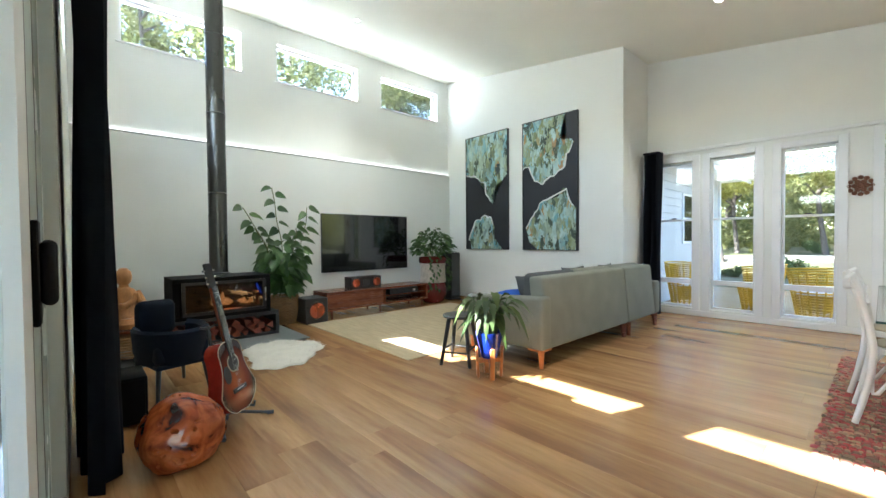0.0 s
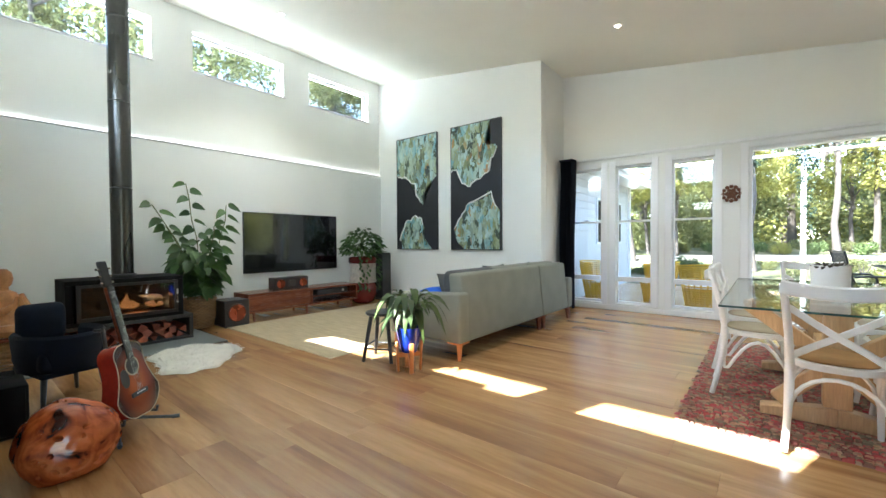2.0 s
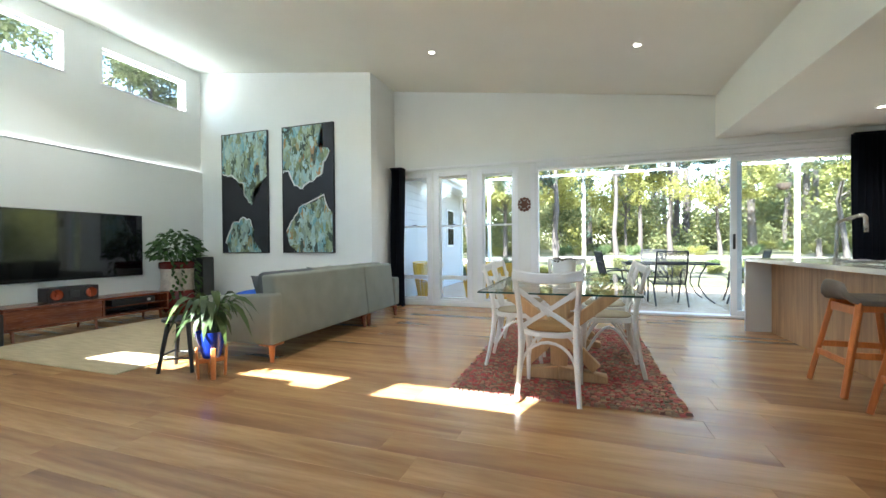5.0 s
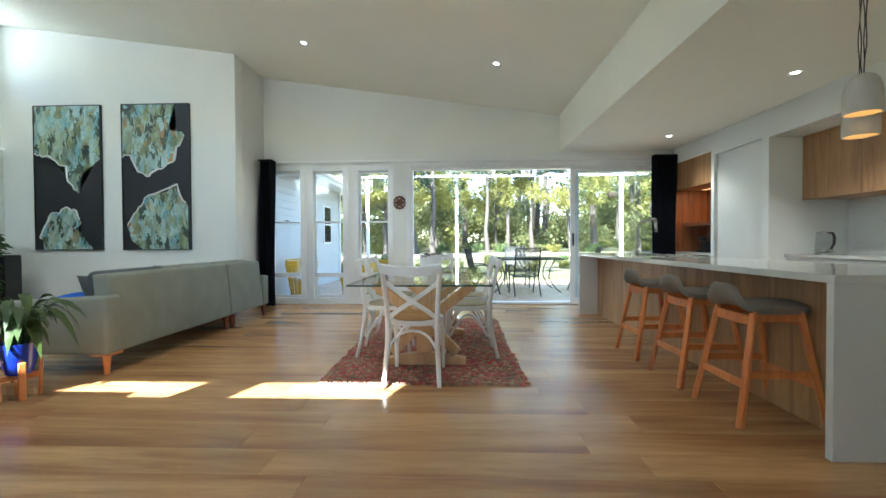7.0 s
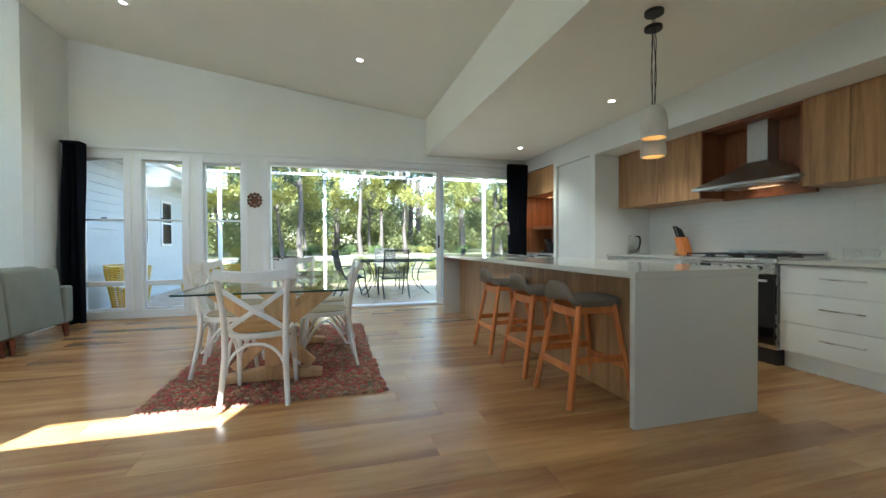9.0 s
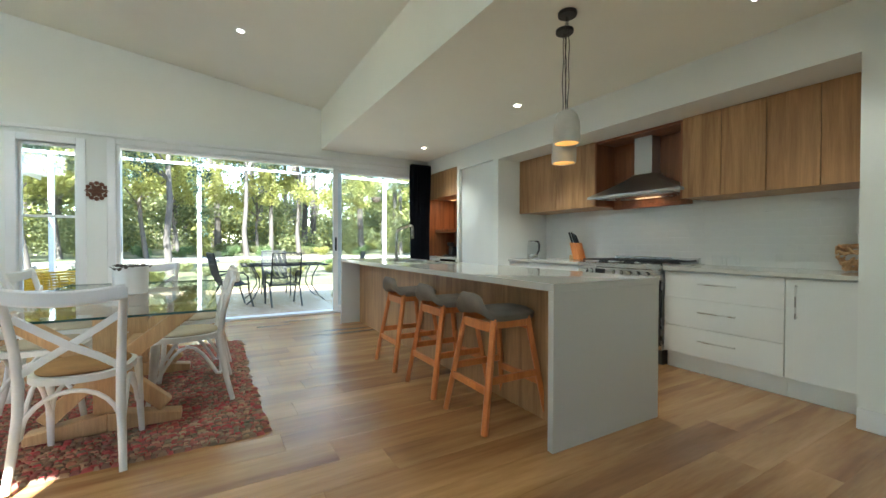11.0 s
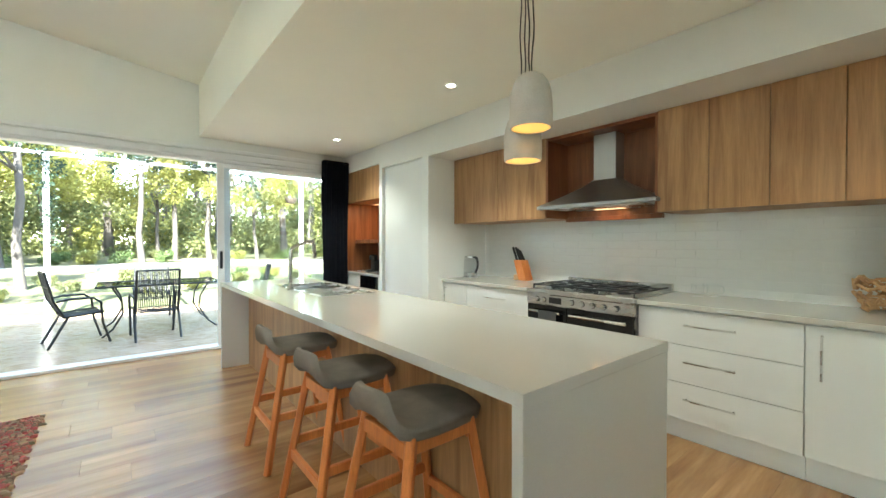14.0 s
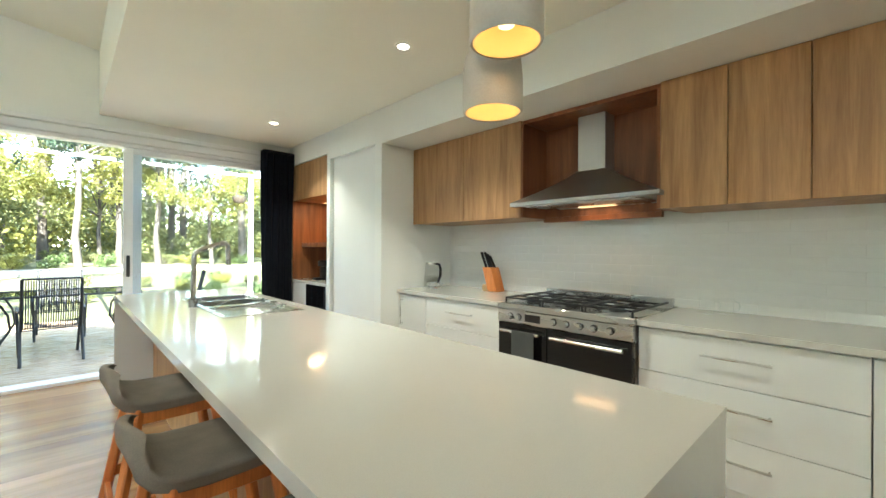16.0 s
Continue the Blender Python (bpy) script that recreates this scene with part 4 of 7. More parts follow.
# ---- dining set ----
def rag_rug():
    x0, x1, y0, y1 = -2.87, -1.31, 1.0, 3.58
    r = thing("rag_rug", "braided multicoloured red rag rug with a ragged edge", "rug", pose((x0 + x1) / 2, (y0 + y1) / 2, 0.0))
    m, nt, b = nodes("rag_cloth", (0.4, 0.1, 0.1), 0.95, 0, 0.1)
    g = nt.nodes.new("ShaderNodeNewGeometry")
    mp = coords(nt, (1, 1, 1))
    v = add(nt, "ShaderNodeTexNoise", Scale=2.2, Detail=2.0)
    nt.links.new(mp.outputs[0], v.inputs["Vector"])
    c = ramp(nt, g.outputs["Random Per Island"], [(0.0, (0.42, 0.05, 0.06)), (0.2, (0.45, 0.14, 0.12)), (0.34, (0.46, 0.33, 0.20)), (0.47, (0.16, 0.14, 0.10)), (0.58, (0.33, 0.09, 0.09)), (0.7, (0.15, 0.17, 0.12)), (0.82, (0.45, 0.32, 0.22)), (0.92, (0.20, 0.16, 0.12)), (1.0, (0.5, 0.04, 0.07))])
    c = mix(nt, 0.25, c, ramp(nt, v.outputs["Fac"], [(0.35, (0.30, 0.05, 0.05)), (0.65, (0.26, 0.20, 0.14))]))
    nt.links.new(c, b.inputs["Base Color"])
    f = add(nt, "ShaderNodeTexNoise", Scale=300.0, Detail=2.0)
    bump(nt, b, f.outputs["Fac"], 0.4, 0.003)
    random.seed(11)
    verts, faces = [], []
    w, h = x1 - x0, y1 - y0
    rows = 92
    for j in range(rows):
        y = -h / 2 + h * (j + 0.5) / rows
        x = -w / 2 + random.uniform(-0.025, 0.02)
        while x < w / 2 + random.uniform(-0.02, 0.02):
            L = random.uniform(0.022, 0.055)
            hh, dy = random.uniform(0.010, 0.019), h / rows * 0.62
            yo, sk = y + random.uniform(-0.004, 0.004), random.uniform(-0.006, 0.006)
            i = len(verts)
            verts += [(x, yo - dy, 0.001), (x + L, yo - dy + sk, 0.001), (x + L, yo + dy + sk, 0.001), (x, yo + dy, 0.001),
                      (x + L * 0.2, yo - dy * 0.5, hh), (x + L * 0.8, yo - dy * 0.5 + sk, hh), (x + L * 0.8, yo + dy * 0.5 + sk, hh), (x + L * 0.2, yo + dy * 0.5, hh)]
            faces += [(i + 4, i + 5, i + 6, i + 7), (i, i + 1, i + 5, i + 4), (i + 1, i + 2, i + 6, i + 5), (i + 2, i + 3, i + 7, i + 6), (i + 3, i, i + 4, i + 7)]
            x += L * 0.93
    me = bpy.data.meshes.new("braid")
    me.from_pydata(verts, [], faces)
    me.materials.append(m)
    smooth(me, 60)
    ob = tagged(new("braid", me), kind="stuff")
    ob.parent = r
    bk = part("backing", box(-w / 2 + 0.01, w / 2 - 0.01, -h / 2 + 0.005, h / 2 - 0.005, 0.001, 0.005), fabric("rug_backing", (0.10, 0.05, 0.04)), r, "dark woven backing")


rag_rug()
FLY = 0.018     # the rug's thickness under feet


def cross_chair(pad_cloth, pad_label):
    """A bentwood chair with a crossed back; it faces +y, its origin under the seat."""
    c = thing("dining_chair", "white painted cross-back dining chair with beige seat pad", "chair", pose(0, 0, 0), "chairs round the dining table")
    for s in (-1, 1):
        pts = [(s * 0.205, -0.27, 0.0), (s * 0.195, -0.235, 0.15), (s * 0.185, -0.205, 0.32), (s * 0.185, -0.195, 0.46), (s * 0.192, -0.215, 0.62), (s * 0.205, -0.255, 0.78), (s * 0.215, -0.285, 0.885)]
        part("back_post", tube(pts, [0.016, 0.018, 0.02, 0.021, 0.019, 0.018, 0.017], 10), CHAIRWHITE, c)
        part("front_leg", tube([(s * 0.20, 0.22, 0.0), (s * 0.195, 0.195, 0.2), (s * 0.19, 0.18, 0.44)], [0.014, 0.018, 0.02], 10), CHAIRWHITE, c)
        part("side_arch", tube([(s * 0.195, -0.20, 0.12 + 0.08)] + [(s * 0.188, -0.175 + 0.34 * k / 8, 0.20 + 0.20 * math.sin(math.pi * min(1, max(0, k / 8)))) for k in range(9)] + [(s * 0.193, 0.18, 0.2)], 0.011, 8), CHAIRWHITE, c)
        x = [(s * 0.195, -0.222, 0.76), (s * 0.10, -0.225, 0.69), (0.0, -0.218 + 0.012 * s, 0.62), (-s * 0.10, -0.205, 0.555), (-s * 0.182, -0.20, 0.495)]
        part("cross_slat", sweep(x, 0.034, 0.012, None, (0, 1, 0)), CHAIRWHITE, c)
    for y, z, s in ((-0.20, 0.2, 1), (0.19, 0.2, 1)):
        part("arch_brace", tube([(0.185 * math.cos(math.pi * k / 12), y, z + 0.20 * math.sin(math.pi * k / 12)) for k in range(13)], 0.011, 8), CHAIRWHITE, c)
    rail = [(0.225 * (k / 8 - 1), -0.285 + 0.02 * 0 - 0.035 * math.cos((k / 8 - 1) * math.pi / 2), 0.848 + 0.022 * (k / 8 - 1) ** 2) for k in range(17)]
    part("top_rail", sweep(rail, 0.026, 0.072), CHAIRWHITE, c)
    fr = bmesh.new()
    outline = [(0.205 * math.cos(a) * (1 + 0.10 * math.sin(a)) * (abs(math.cos(a)) + 1e-6) ** -0.25, 0.0 + 0.215 * math.sin(a) * (abs(math.sin(a)) + 1e-6) ** -0.25) for a in [k * math.tau / 32 + 0.02 for k in range(32)]]
    for z0, z1, sc, bm_ in ((0.435, 0.468, 1.0, fr),):
        A = [bm_.verts.new((x * sc, y * sc, z0)) for x, y in outline]
        B = [bm_.verts.new((x * sc, y * sc, z1)) for x, y in outline]
        for k in range(32):
            bm_.faces.new((A[k], A[(k + 1) % 32], B[(k + 1) % 32], B[k]))
        bm_.faces.new(A[::-1])
        bm_.faces.new(B)
    part("seat_frame", fr, CHAIRWHITE, c)
    pad = bmesh.new()
    ra = []
    for sc, z in ((0.86, 0.469), (0.89, 0.476), (0.84, 0.487), (0.6, 0.492), (0.3, 0.488)):
        ra.append([pad.verts.new((x * sc, y * sc, z)) for x, y in outline])
    for A, B in zip(ra, ra[1:]):
        for k in range(32):
            pad.faces.new((A[k], A[(k + 1) % 32], B[(k + 1) % 32], B[k]))
    pad.faces.new(ra[-1])
    part("seat", pad, pad_cloth, c, pad_label)
    return c


ch = cross_chair(fabric("tan_rattan", (0.36, 0.20, 0.085), 420, 0.2), "tan woven rattan seat")
ch.matrix_basis = pose(-2.135, 1.17, FLY, 0, 0, -2)
tagged(ch, "white painted cross-back dining chair with tan rattan seat")
ch = cross_chair(SEATPAD, "beige cloth seat pad")
ch.matrix_basis = pose(-2.47, 1.86, FLY, 0, 0, -88)
for x, y, a in ((-2.50, 2.50, -93), (-1.72, 1.84, 92), (-1.70, 2.46, 88), (-2.10, 3.12, 178)):
    copy_thing(ch, pose(x, y, FLY, 0, 0, a))

tbl = thing("dining_table", "glass-topped dining table on a pale pine trestle base", "table", pose(-2.095, 2.06, FLY))
part("tabletop", box(-0.55, 0.55, -1.05, 1.05, 0.722, 0.734), TABLEGLASS, tbl, "clear glass top")
eb = bmesh.new()
for a in ((-0.5525, 0.5525, -1.0525, -1.0505, 0.722, 0.734), (-0.5525, 0.5525, 1.0505, 1.0525, 0.722, 0.734), (-0.5525, -0.5505, -1.05, 1.05, 0.722, 0.734), (0.5505, 0.5525, -1.05, 1.05, 0.722, 0.734)):
    box(*a, 0, 1, eb)
part("glass_edge", eb, GLASSEDGE, tbl, "dark green polished glass edge")
for yy in (-0.58, 0.55):
    fb = bmesh.new()
    for s in (-1, 1):
        one = box(0, 0.36, -0.05, 0.05, 0, 0.11, 0.006)
        for v in one.verts:
            if v.co.x > 0.3 and v.co.z > 0.06:
                v.co.z -= 0.055
            v.co.x *= s
        join(fb, one)
    bmesh.ops.transform(fb, matrix=pose(0, yy, 0), verts=fb.verts)
    part("foot", fb, PINE, tbl)
    part("post", box(-0.065, 0.065, yy - 0.045, yy + 0.045, 0.11, 0.70, 0.005), PINE, tbl)
    for s in (-1, 1):
        part("brace", bar((s * 0.28, yy, 0.10), (s * 0.05, yy, 0.33), 0.085, 0.07, 0.005, None, (0, 1, 0)), PINE, tbl)
        part("brace", bar((s * 0.05, yy, 0.40), (s * 0.43, yy, 0.70), 0.085, 0.07, 0.005, None, (0, 1, 0)), PINE, tbl)
    part("bearer", box(-0.45, 0.45, yy - 0.04, yy + 0.04, 0.69, 0.7215, 0.005), PINE, tbl)
part("stretcher", box(-0.035, 0.035, -0.53, 0.50, 0.26, 0.36, 0.005), PINE, tbl)

LEAF = leafy("deep_green_leaf", (0.018, 0.055, 0.014), (0.10, 0.20, 0.05), 0.4)
SUCC = leafy("purple_grey_succulent", (0.06, 0.05, 0.05), (0.17, 0.15, 0.12), 0.6, 0.1)


BLADE = ((0, 0.05), (0.25, 0.8), (0.5, 1.0), (0.75, 0.72), (1.0, 0.0))
HEART = ((0, 0.45), (0.18, 0.98), (0.42, 1.0), (0.74, 0.62), (1.0, 0.0))


def leaf(bm, base, way, length, width, droop=0.2, roll=0.0, outline=BLADE):
    """One folded, drooping leaf blade of eight faces."""
    way = Vector(way).normalized()
    side = way.cross(Vector((0, 0, 1)))
    side = side.normalized() if side.length > 0.05 else Vector((1, 0, 0))
    side = (Matrix.Rotation(roll, 3, way) @ side)
    up = side.cross(way).normalized()
    mid, left, right = [], [], []
    for t, w in outline:
        p = Vector(base) + way * (length * t) - Vector((0, 0, droop * length * t * t))
        mid.append(bm.verts.new(p - up * (0.10 * width * w)))
        if w > 0:
            left.append(bm.verts.new(p + side * (width * w / 2) + up * (0.05 * width)))
            right.append(bm.verts.new(p - side * (width * w / 2) + up * (0.05 * width)))
    for k in range(3):
        bm.faces.new((mid[k], mid[k + 1], left[k + 1], left[k]))
        bm.faces.new((mid[k + 1], mid[k], right[k], right[k + 1]))
    bm.faces.new((mid[3], mid[4], left[3]))
    bm.faces.new((mid[4], mid[3], right[3]))


random.seed(21)
pp = thing("potted_succulent", "white round planter with a dusky succulent", "potted plant", pose(-2.075, 2.09, FLY + 0.7345) @ Matrix.Scale(0.92, 4))
part("planter", lathe([(0.10, 0.0), (0.112, 0.01), (0.117, 0.21), (0.112, 0.215), (0.106, 0.2), (0.10, 0.17), (0, 0.17)], 32), TRIM, pp)
sb = bmesh.new()
for k in range(90):
    a, r = random.uniform(0, math.tau), 0.085 * math.sqrt(random.random())
    leaf(sb, (r * math.cos(a), r * math.sin(a), 0.171), (math.cos(a) * 0.8, math.sin(a) * 0.8, random.uniform(0.6, 1.6)), random.uniform(0.06, 0.11), random.uniform(0.02, 0.035), 0.2, random.uniform(-1, 1))
part("foliage", sb, SUCC, pp)


# ---- living room ----
def painting(x0, x1, seed, upper, lower):
    """A tall black-grounded canvas with two islands of painted foliage edged in white."""
    m, nt, b = nodes("painted_canvas", (0.02, 0.02, 0.025), 0.5, 0, 0.4)
    mp = coords(nt, (1.9, 1, 0.85), rot=(0, 0.7, 0))
    mp.inputs["Location"].default_value = (seed * 3.1, 0, 0)
    wob = add(nt, "ShaderNodeTexNoise", Scale=1.9, Detail=3.0)
    blot = add(nt, "ShaderNodeTexVoronoi", Scale=7.5, Randomness=1.0)
    flow = add(nt, "ShaderNodeTexNoise", Scale=6.5, Detail=4.0, Distortion=1.4)
    for n in (wob, flow):
        nt.links.new(mp.outputs[0], n.inputs["Vector"])
    wv = nt.nodes.new("ShaderNodeVectorMath")
    wv.operation = "ADD"
    nt.links.new(mp.outputs[0], wv.inputs[0])
    sc = nt.nodes.new("ShaderNodeVectorMath")
    sc.operation = "SCALE"
    sc.inputs["Scale"].default_value = 0.35
    nt.links.new(flow.outputs["Color"], sc.inputs[0])
    nt.links.new(sc.outputs[0], wv.inputs[1])
    nt.links.new(wv.outputs[0], blot.inputs["Vector"])
    sep = nt.nodes.new("ShaderNodeSeparateColor")
    nt.links.new(blot.outputs["Color"], sep.inputs[0])
    petals = ramp(nt, sep.outputs[0], [(0.0, (0.16, 0.36, 0.42)), (0.24, (0.46, 0.60, 0.60)), (0.42, (0.27, 0.31, 0.16)), (0.52, (0.04, 0.06, 0.06)), (0.66, (0.09, 0.13, 0.08)), (0.76, (0.42, 0.54, 0.50)), (0.93, (0.30, 0.34, 0.20)), (0.97, (0.42, 0.22, 0.09)), (1.0, (0.17, 0.38, 0.46))])
    petals = mix(nt, 0.3, petals, ramp(nt, flow.outputs["Fac"], [(0.35, (0.09, 0.12, 0.12)), (0.5, (0.42, 0.52, 0.48)), (0.7, (0.8, 0.85, 0.8))]), "OVERLAY")
    nt.links.new(petals, b.inputs["Base Color"])
    black = mottled("black_canvas_ground", (0.014, 0.015, 0.02), 0.5, 3, 0.3, 400, 0.15)
    w, h = x1 - x0, 2.24
    p = thing("painting", "tall black painting with blue-green flower islands edged white", "painting", pose((x0 + x1) / 2, ARTY - 0.003, 0.98), "paired paintings")
    part("canvas", box(-w / 2 + 0.012, w / 2 - 0.012, -0.03, 0.0, 0.012, h - 0.012), black, p)
    fr = bmesh.new()
    for a in ((-w / 2, w / 2, -0.04, 0.0, 0, 0.011), (-w / 2, w / 2, -0.04, 0.0, h - 0.011, h), (-w / 2, -w / 2 + 0.011, -0.04, 0.0, 0.011, h - 0.011), (w / 2 - 0.011, w / 2, -0.04, 0.0, 0.011, h - 0.011)):
        box(*a, 0, 1, fr)
    part("frame", fr, BLACK, p, "thin black frame")
    rnd = random.Random(seed)
    white = mottled("white_paint_edge", (0.75, 0.76, 0.74), 0.5, 5, 0.05, 200, 0.1)
    for poly, edge in (upper, lower):
        # the island's outline, roughened
        pts = []
        n = len(poly)
        for i in range(n):
            a, c = Vector(poly[i]), Vector(poly[(i + 1) % n])
            k = max(1, int((c - a).length / 0.035))
            for j in range(k):
                q = a.lerp(c, j / k)
                wb = 0.010 if (i in edge) else 0
                pts.append((q.x + rnd.uniform(-wb, wb), q.y + rnd.uniform(-wb, wb), i in edge))
        X = [(-w / 2 + 0.013 + (w - 0.026) * u, 0.013 + (h - 0.026) * v) for u, v, e in pts]
        bm = bmesh.new()
        bm.faces.new([bm.verts.new((x, -0.0325, z)) for x, z in X])
        bmesh.ops.triangulate(bm, faces=bm.faces[:])
        part("painted_island", bm, m, p, "blue-green flowers and leaves")
        run = []
        for (x, z), (u, v, e) in zip(X, pts):
            if e:
                run.append((x, -0.0335, z))
        if len(run) > 2:
            part("white_edge", tube(run, [0.008 + 0.007 * abs(math.sin(i * 0.35)) for i in range(len(run))], 5), white, p, "raised white painted rim")


painting(-8.38, -7.30, 3,
         ([(0, 1), (0, 0.67), (0.2, 0.65), (0.36, 0.60), (0.48, 0.58), (0.5, 0.47), (0.66, 0.39), (0.7, 0.46), (0.72, 0.53), (0.86, 0.58), (1, 0.63), (1, 1)], {1, 2, 3, 4, 5}),
         ([(0.12, 0), (0.1, 0.08), (0.06, 0.09), (0.16, 0.18), (0.24, 0.26), (0.36, 0.26), (0.46, 0.285), (0.62, 0.27), (0.7, 0.19), (0.62, 0.14), (0.86, 0.01), (0.86, 0)], {1, 2, 3, 4, 5, 6, 7}))
painting(-6.97, -5.90, 8,
         ([(0, 1), (0, 0.645), (0.12, 0.65), (0.2, 0.56), (0.36, 0.50), (0.5, 0.54), (0.68, 0.58), (0.8, 0.62), (0.82, 0.7), (0.95, 0.78), (0.9, 0.81), (0.7, 0.82), (0.74, 0.92), (0.8, 1)], {1, 2, 3, 4, 5, 6, 7, 8}),
         ([(0.28, 0), (0.12, 0.06), (0.05, 0.16), (0.2, 0.26), (0.36, 0.37), (0.5, 0.38), (0.68, 0.40), (0.76, 0.46), (0.83, 0.44), (0.86, 0.36), (0.98, 0.30), (0.98, 0)], {2, 3, 4, 8, 9}))


def sofa():
    s = thing("sofa", "long sage grey sectional sofa on splayed timber legs", "sofa", pose(-4.64, 1.13, 0))
    # local: the back runs along +y at x = 0, the seat lies towards -x

    def shell(y0, y1, name):
        b = box(-0.16, 0.0, y0, y1, 0.17, 0.82, 0.03, 3)
        for v in b.verts:
            if v.co.z > 0.5:
                v.co.x -= 0.06 * (v.co.z - 0.5) / 0.3
        part(name, b, SOFA, s)
    shell(0.10, 1.80, "backrest")
    shell(1.805, 2.62, "backrest")
    one = box(-0.94, 0.0, 0.0, 0.16, 0.17, 0.60, 0.03, 3)
    for v in one.verts:
        if v.co.x > -0.12 and v.co.z > 0.5:
            v.co.z += 0.05
    part("armrest", one, SOFA, s)
    part("armrest", box(-1.5, 0.0, 2.625, 2.78, 0.17, 0.60, 0.03, 3), SOFA, s)
    part("seat_base", box(-0.92, -0.15, 0.165, 1.80, 0.17, 0.32, 0.02, 2), SOFA, s)
    part("seat_base", box(-1.5, -0.15, 1.805, 2.62, 0.17, 0.32, 0.02, 2), SOFA, s)
    part("seat_cushion", box(-0.93, -0.17, 0.17, 1.0, 0.325, 0.46, 0.04, 3), SOFA, s)
    part("seat_cushion", box(-0.93, -0.17, 1.005, 1.80, 0.325, 0.46, 0.04, 3), SOFA, s)
    part("chaise_cushion", box(-1.5, -0.17, 1.81, 2.615, 0.325, 0.46, 0.04, 3), SOFA, s)
    for y0, y1 in ((0.18, 0.96), (0.98, 1.78), (1.82, 2.6)):
        b = box(-0.36, -0.19, y0, y1, 0.465, 0.84, 0.06, 4)
        part("back_cushion", b, DARKCUSH if y0 < 0.5 else SOFA, s, "slate back cushion" if y0 < 0.5 else "")
    for x, y in ((-0.05, 0.06), (-0.88, 0.06), (-0.05, 1.74), (-0.05, 1.87), (-0.05, 2.70), (-1.42, 2.70), (-0.88, 1.74)):
        b = bar((x, y, 0.168), (x + (0.015 if x > -0.5 else -0.015), y + (-0.02 if y < 1 else 0.02), 0.0), 0.058, 0.058, 0.006)
        for v in b.verts:
            if v.co.z < 0.05:
                v.co.x = x + (v.co.x - x) * 0.6
                v.co.y = y + (v.co.y - y) * 0.6
        box(x - 0.13 if x > -0.5 else x - 0.03, x + 0.03 if x > -0.5 else x + 0.13, y - 0.03, y + 0.03, 0.150, 0.1695, 0.004, 1, b)
        box(x - 0.03, x + 0.03, y - 0.03 if y < 1.8 else y - 0.13, y + 0.13 if y < 1.8 else y + 0.03, 0.1505, 0.169, 0.004, 1, b)
        part("leg", b, WARM_OAK if y < 0.5 else WALNUT, s, "splayed timber leg")
    return s


sofa()


def pillow(name, label, mat, m, w=0.45, t=0.16):
    bm = bmesh.new()
    n = 12
    for sgn in (1, -1):
        g = [[bm.verts.new(((i / n - 0.5) * w * (1 - 0.08 * math.cos((j / n - 0.5) * math.pi)), (j / n - 0.5) * w * (1 - 0.08 * math.cos((i / n - 0.5) * math.pi)), sgn * t / 2 * (math.sin(math.pi * i / n) * math.sin(math.pi * j / n)) ** 0.5)) for i in range(n + 1)] for j in range(n + 1)]
        for j in range(n):
            for i in range(n):
                bm.faces.new((g[j][i], g[j][i + 1], g[j + 1][i + 1], g[j + 1][i]))
    bmesh.ops.remove_doubles(bm, verts=bm.verts, dist=1e-4)
    return solid(name, bm, mat, label, "cushion", "sofa cushions", at=m)


pillow("scatter_cushion", "slate grey scatter cushion leaning on the sofa back", DARKCUSH, pose(-5.08, 1.60, 0.60, 0, 68, 10), 0.43, 0.17)
pillow("scatter_cushion", "slate grey scatter cushion leaning on the sofa back", DARKCUSH, pose(-5.08, 2.55, 0.625, 0, 68, -6))
pillow("scatter_cushion", "charcoal scatter cushion at the sofa's end", DARKCUSH, pose(-5.10, 3.45, 0.62, 0, 66, 4))
pillow("scatter_cushion", "bright blue scatter cushion lying on the seat", BLUECLOTH, pose(-5.36, 1.52, 0.545, 8, -12, 20), 0.42, 0.14)

# plant on the timber stand
GLAZE = mottled("cobalt_glaze", (0.015, 0.045, 0.42), 0.12, 5, 0.35, 40, 0.03)
pot = thing("potted_plant", "drooping peace lily in a cobalt blue pot on timber stand", "potted plant", pose(-4.87, 0.69, 0))
part("pot", lathe([(0.062, 0.17), (0.072, 0.18), (0.10, 0.30), (0.116, 0.375), (0.12, 0.392), (0.110, 0.392), (0.10, 0.36), (0, 0.35)], 36), GLAZE, pot)
for k in range(4):
    a = math.radians(45 + 90 * k + 10)
    c, s_ = math.cos(a), math.sin(a)
    part("stand_leg", bar((c * 0.098, s_ * 0.098, 0.0), (c * 0.110, s_ * 0.110, 0.265), 0.04, 0.022, 0.006, None, (c, s_, 0)), WARM_OAK, pot)
for k in range(2):
    a = math.radians(55 + 90 * k)
    part("stand_rail", bar((math.cos(a) * 0.095, math.sin(a) * 0.095, 0.148), (-math.cos(a) * 0.095, -math.sin(a) * 0.095, 0.148), 0.03, 0.04 - 0.002 * k, 0.004), WARM_OAK, pot)
part("water_jar", lathe([(0.0, 0.001), (0.06, 0.001), (0.066, 0.02), (0.063, 0.10)], 24, caps=False), CLEAR, pot, "clear glass dish under the pot")
random.seed(3)
fb, stems = bmesh.new(), bmesh.new()
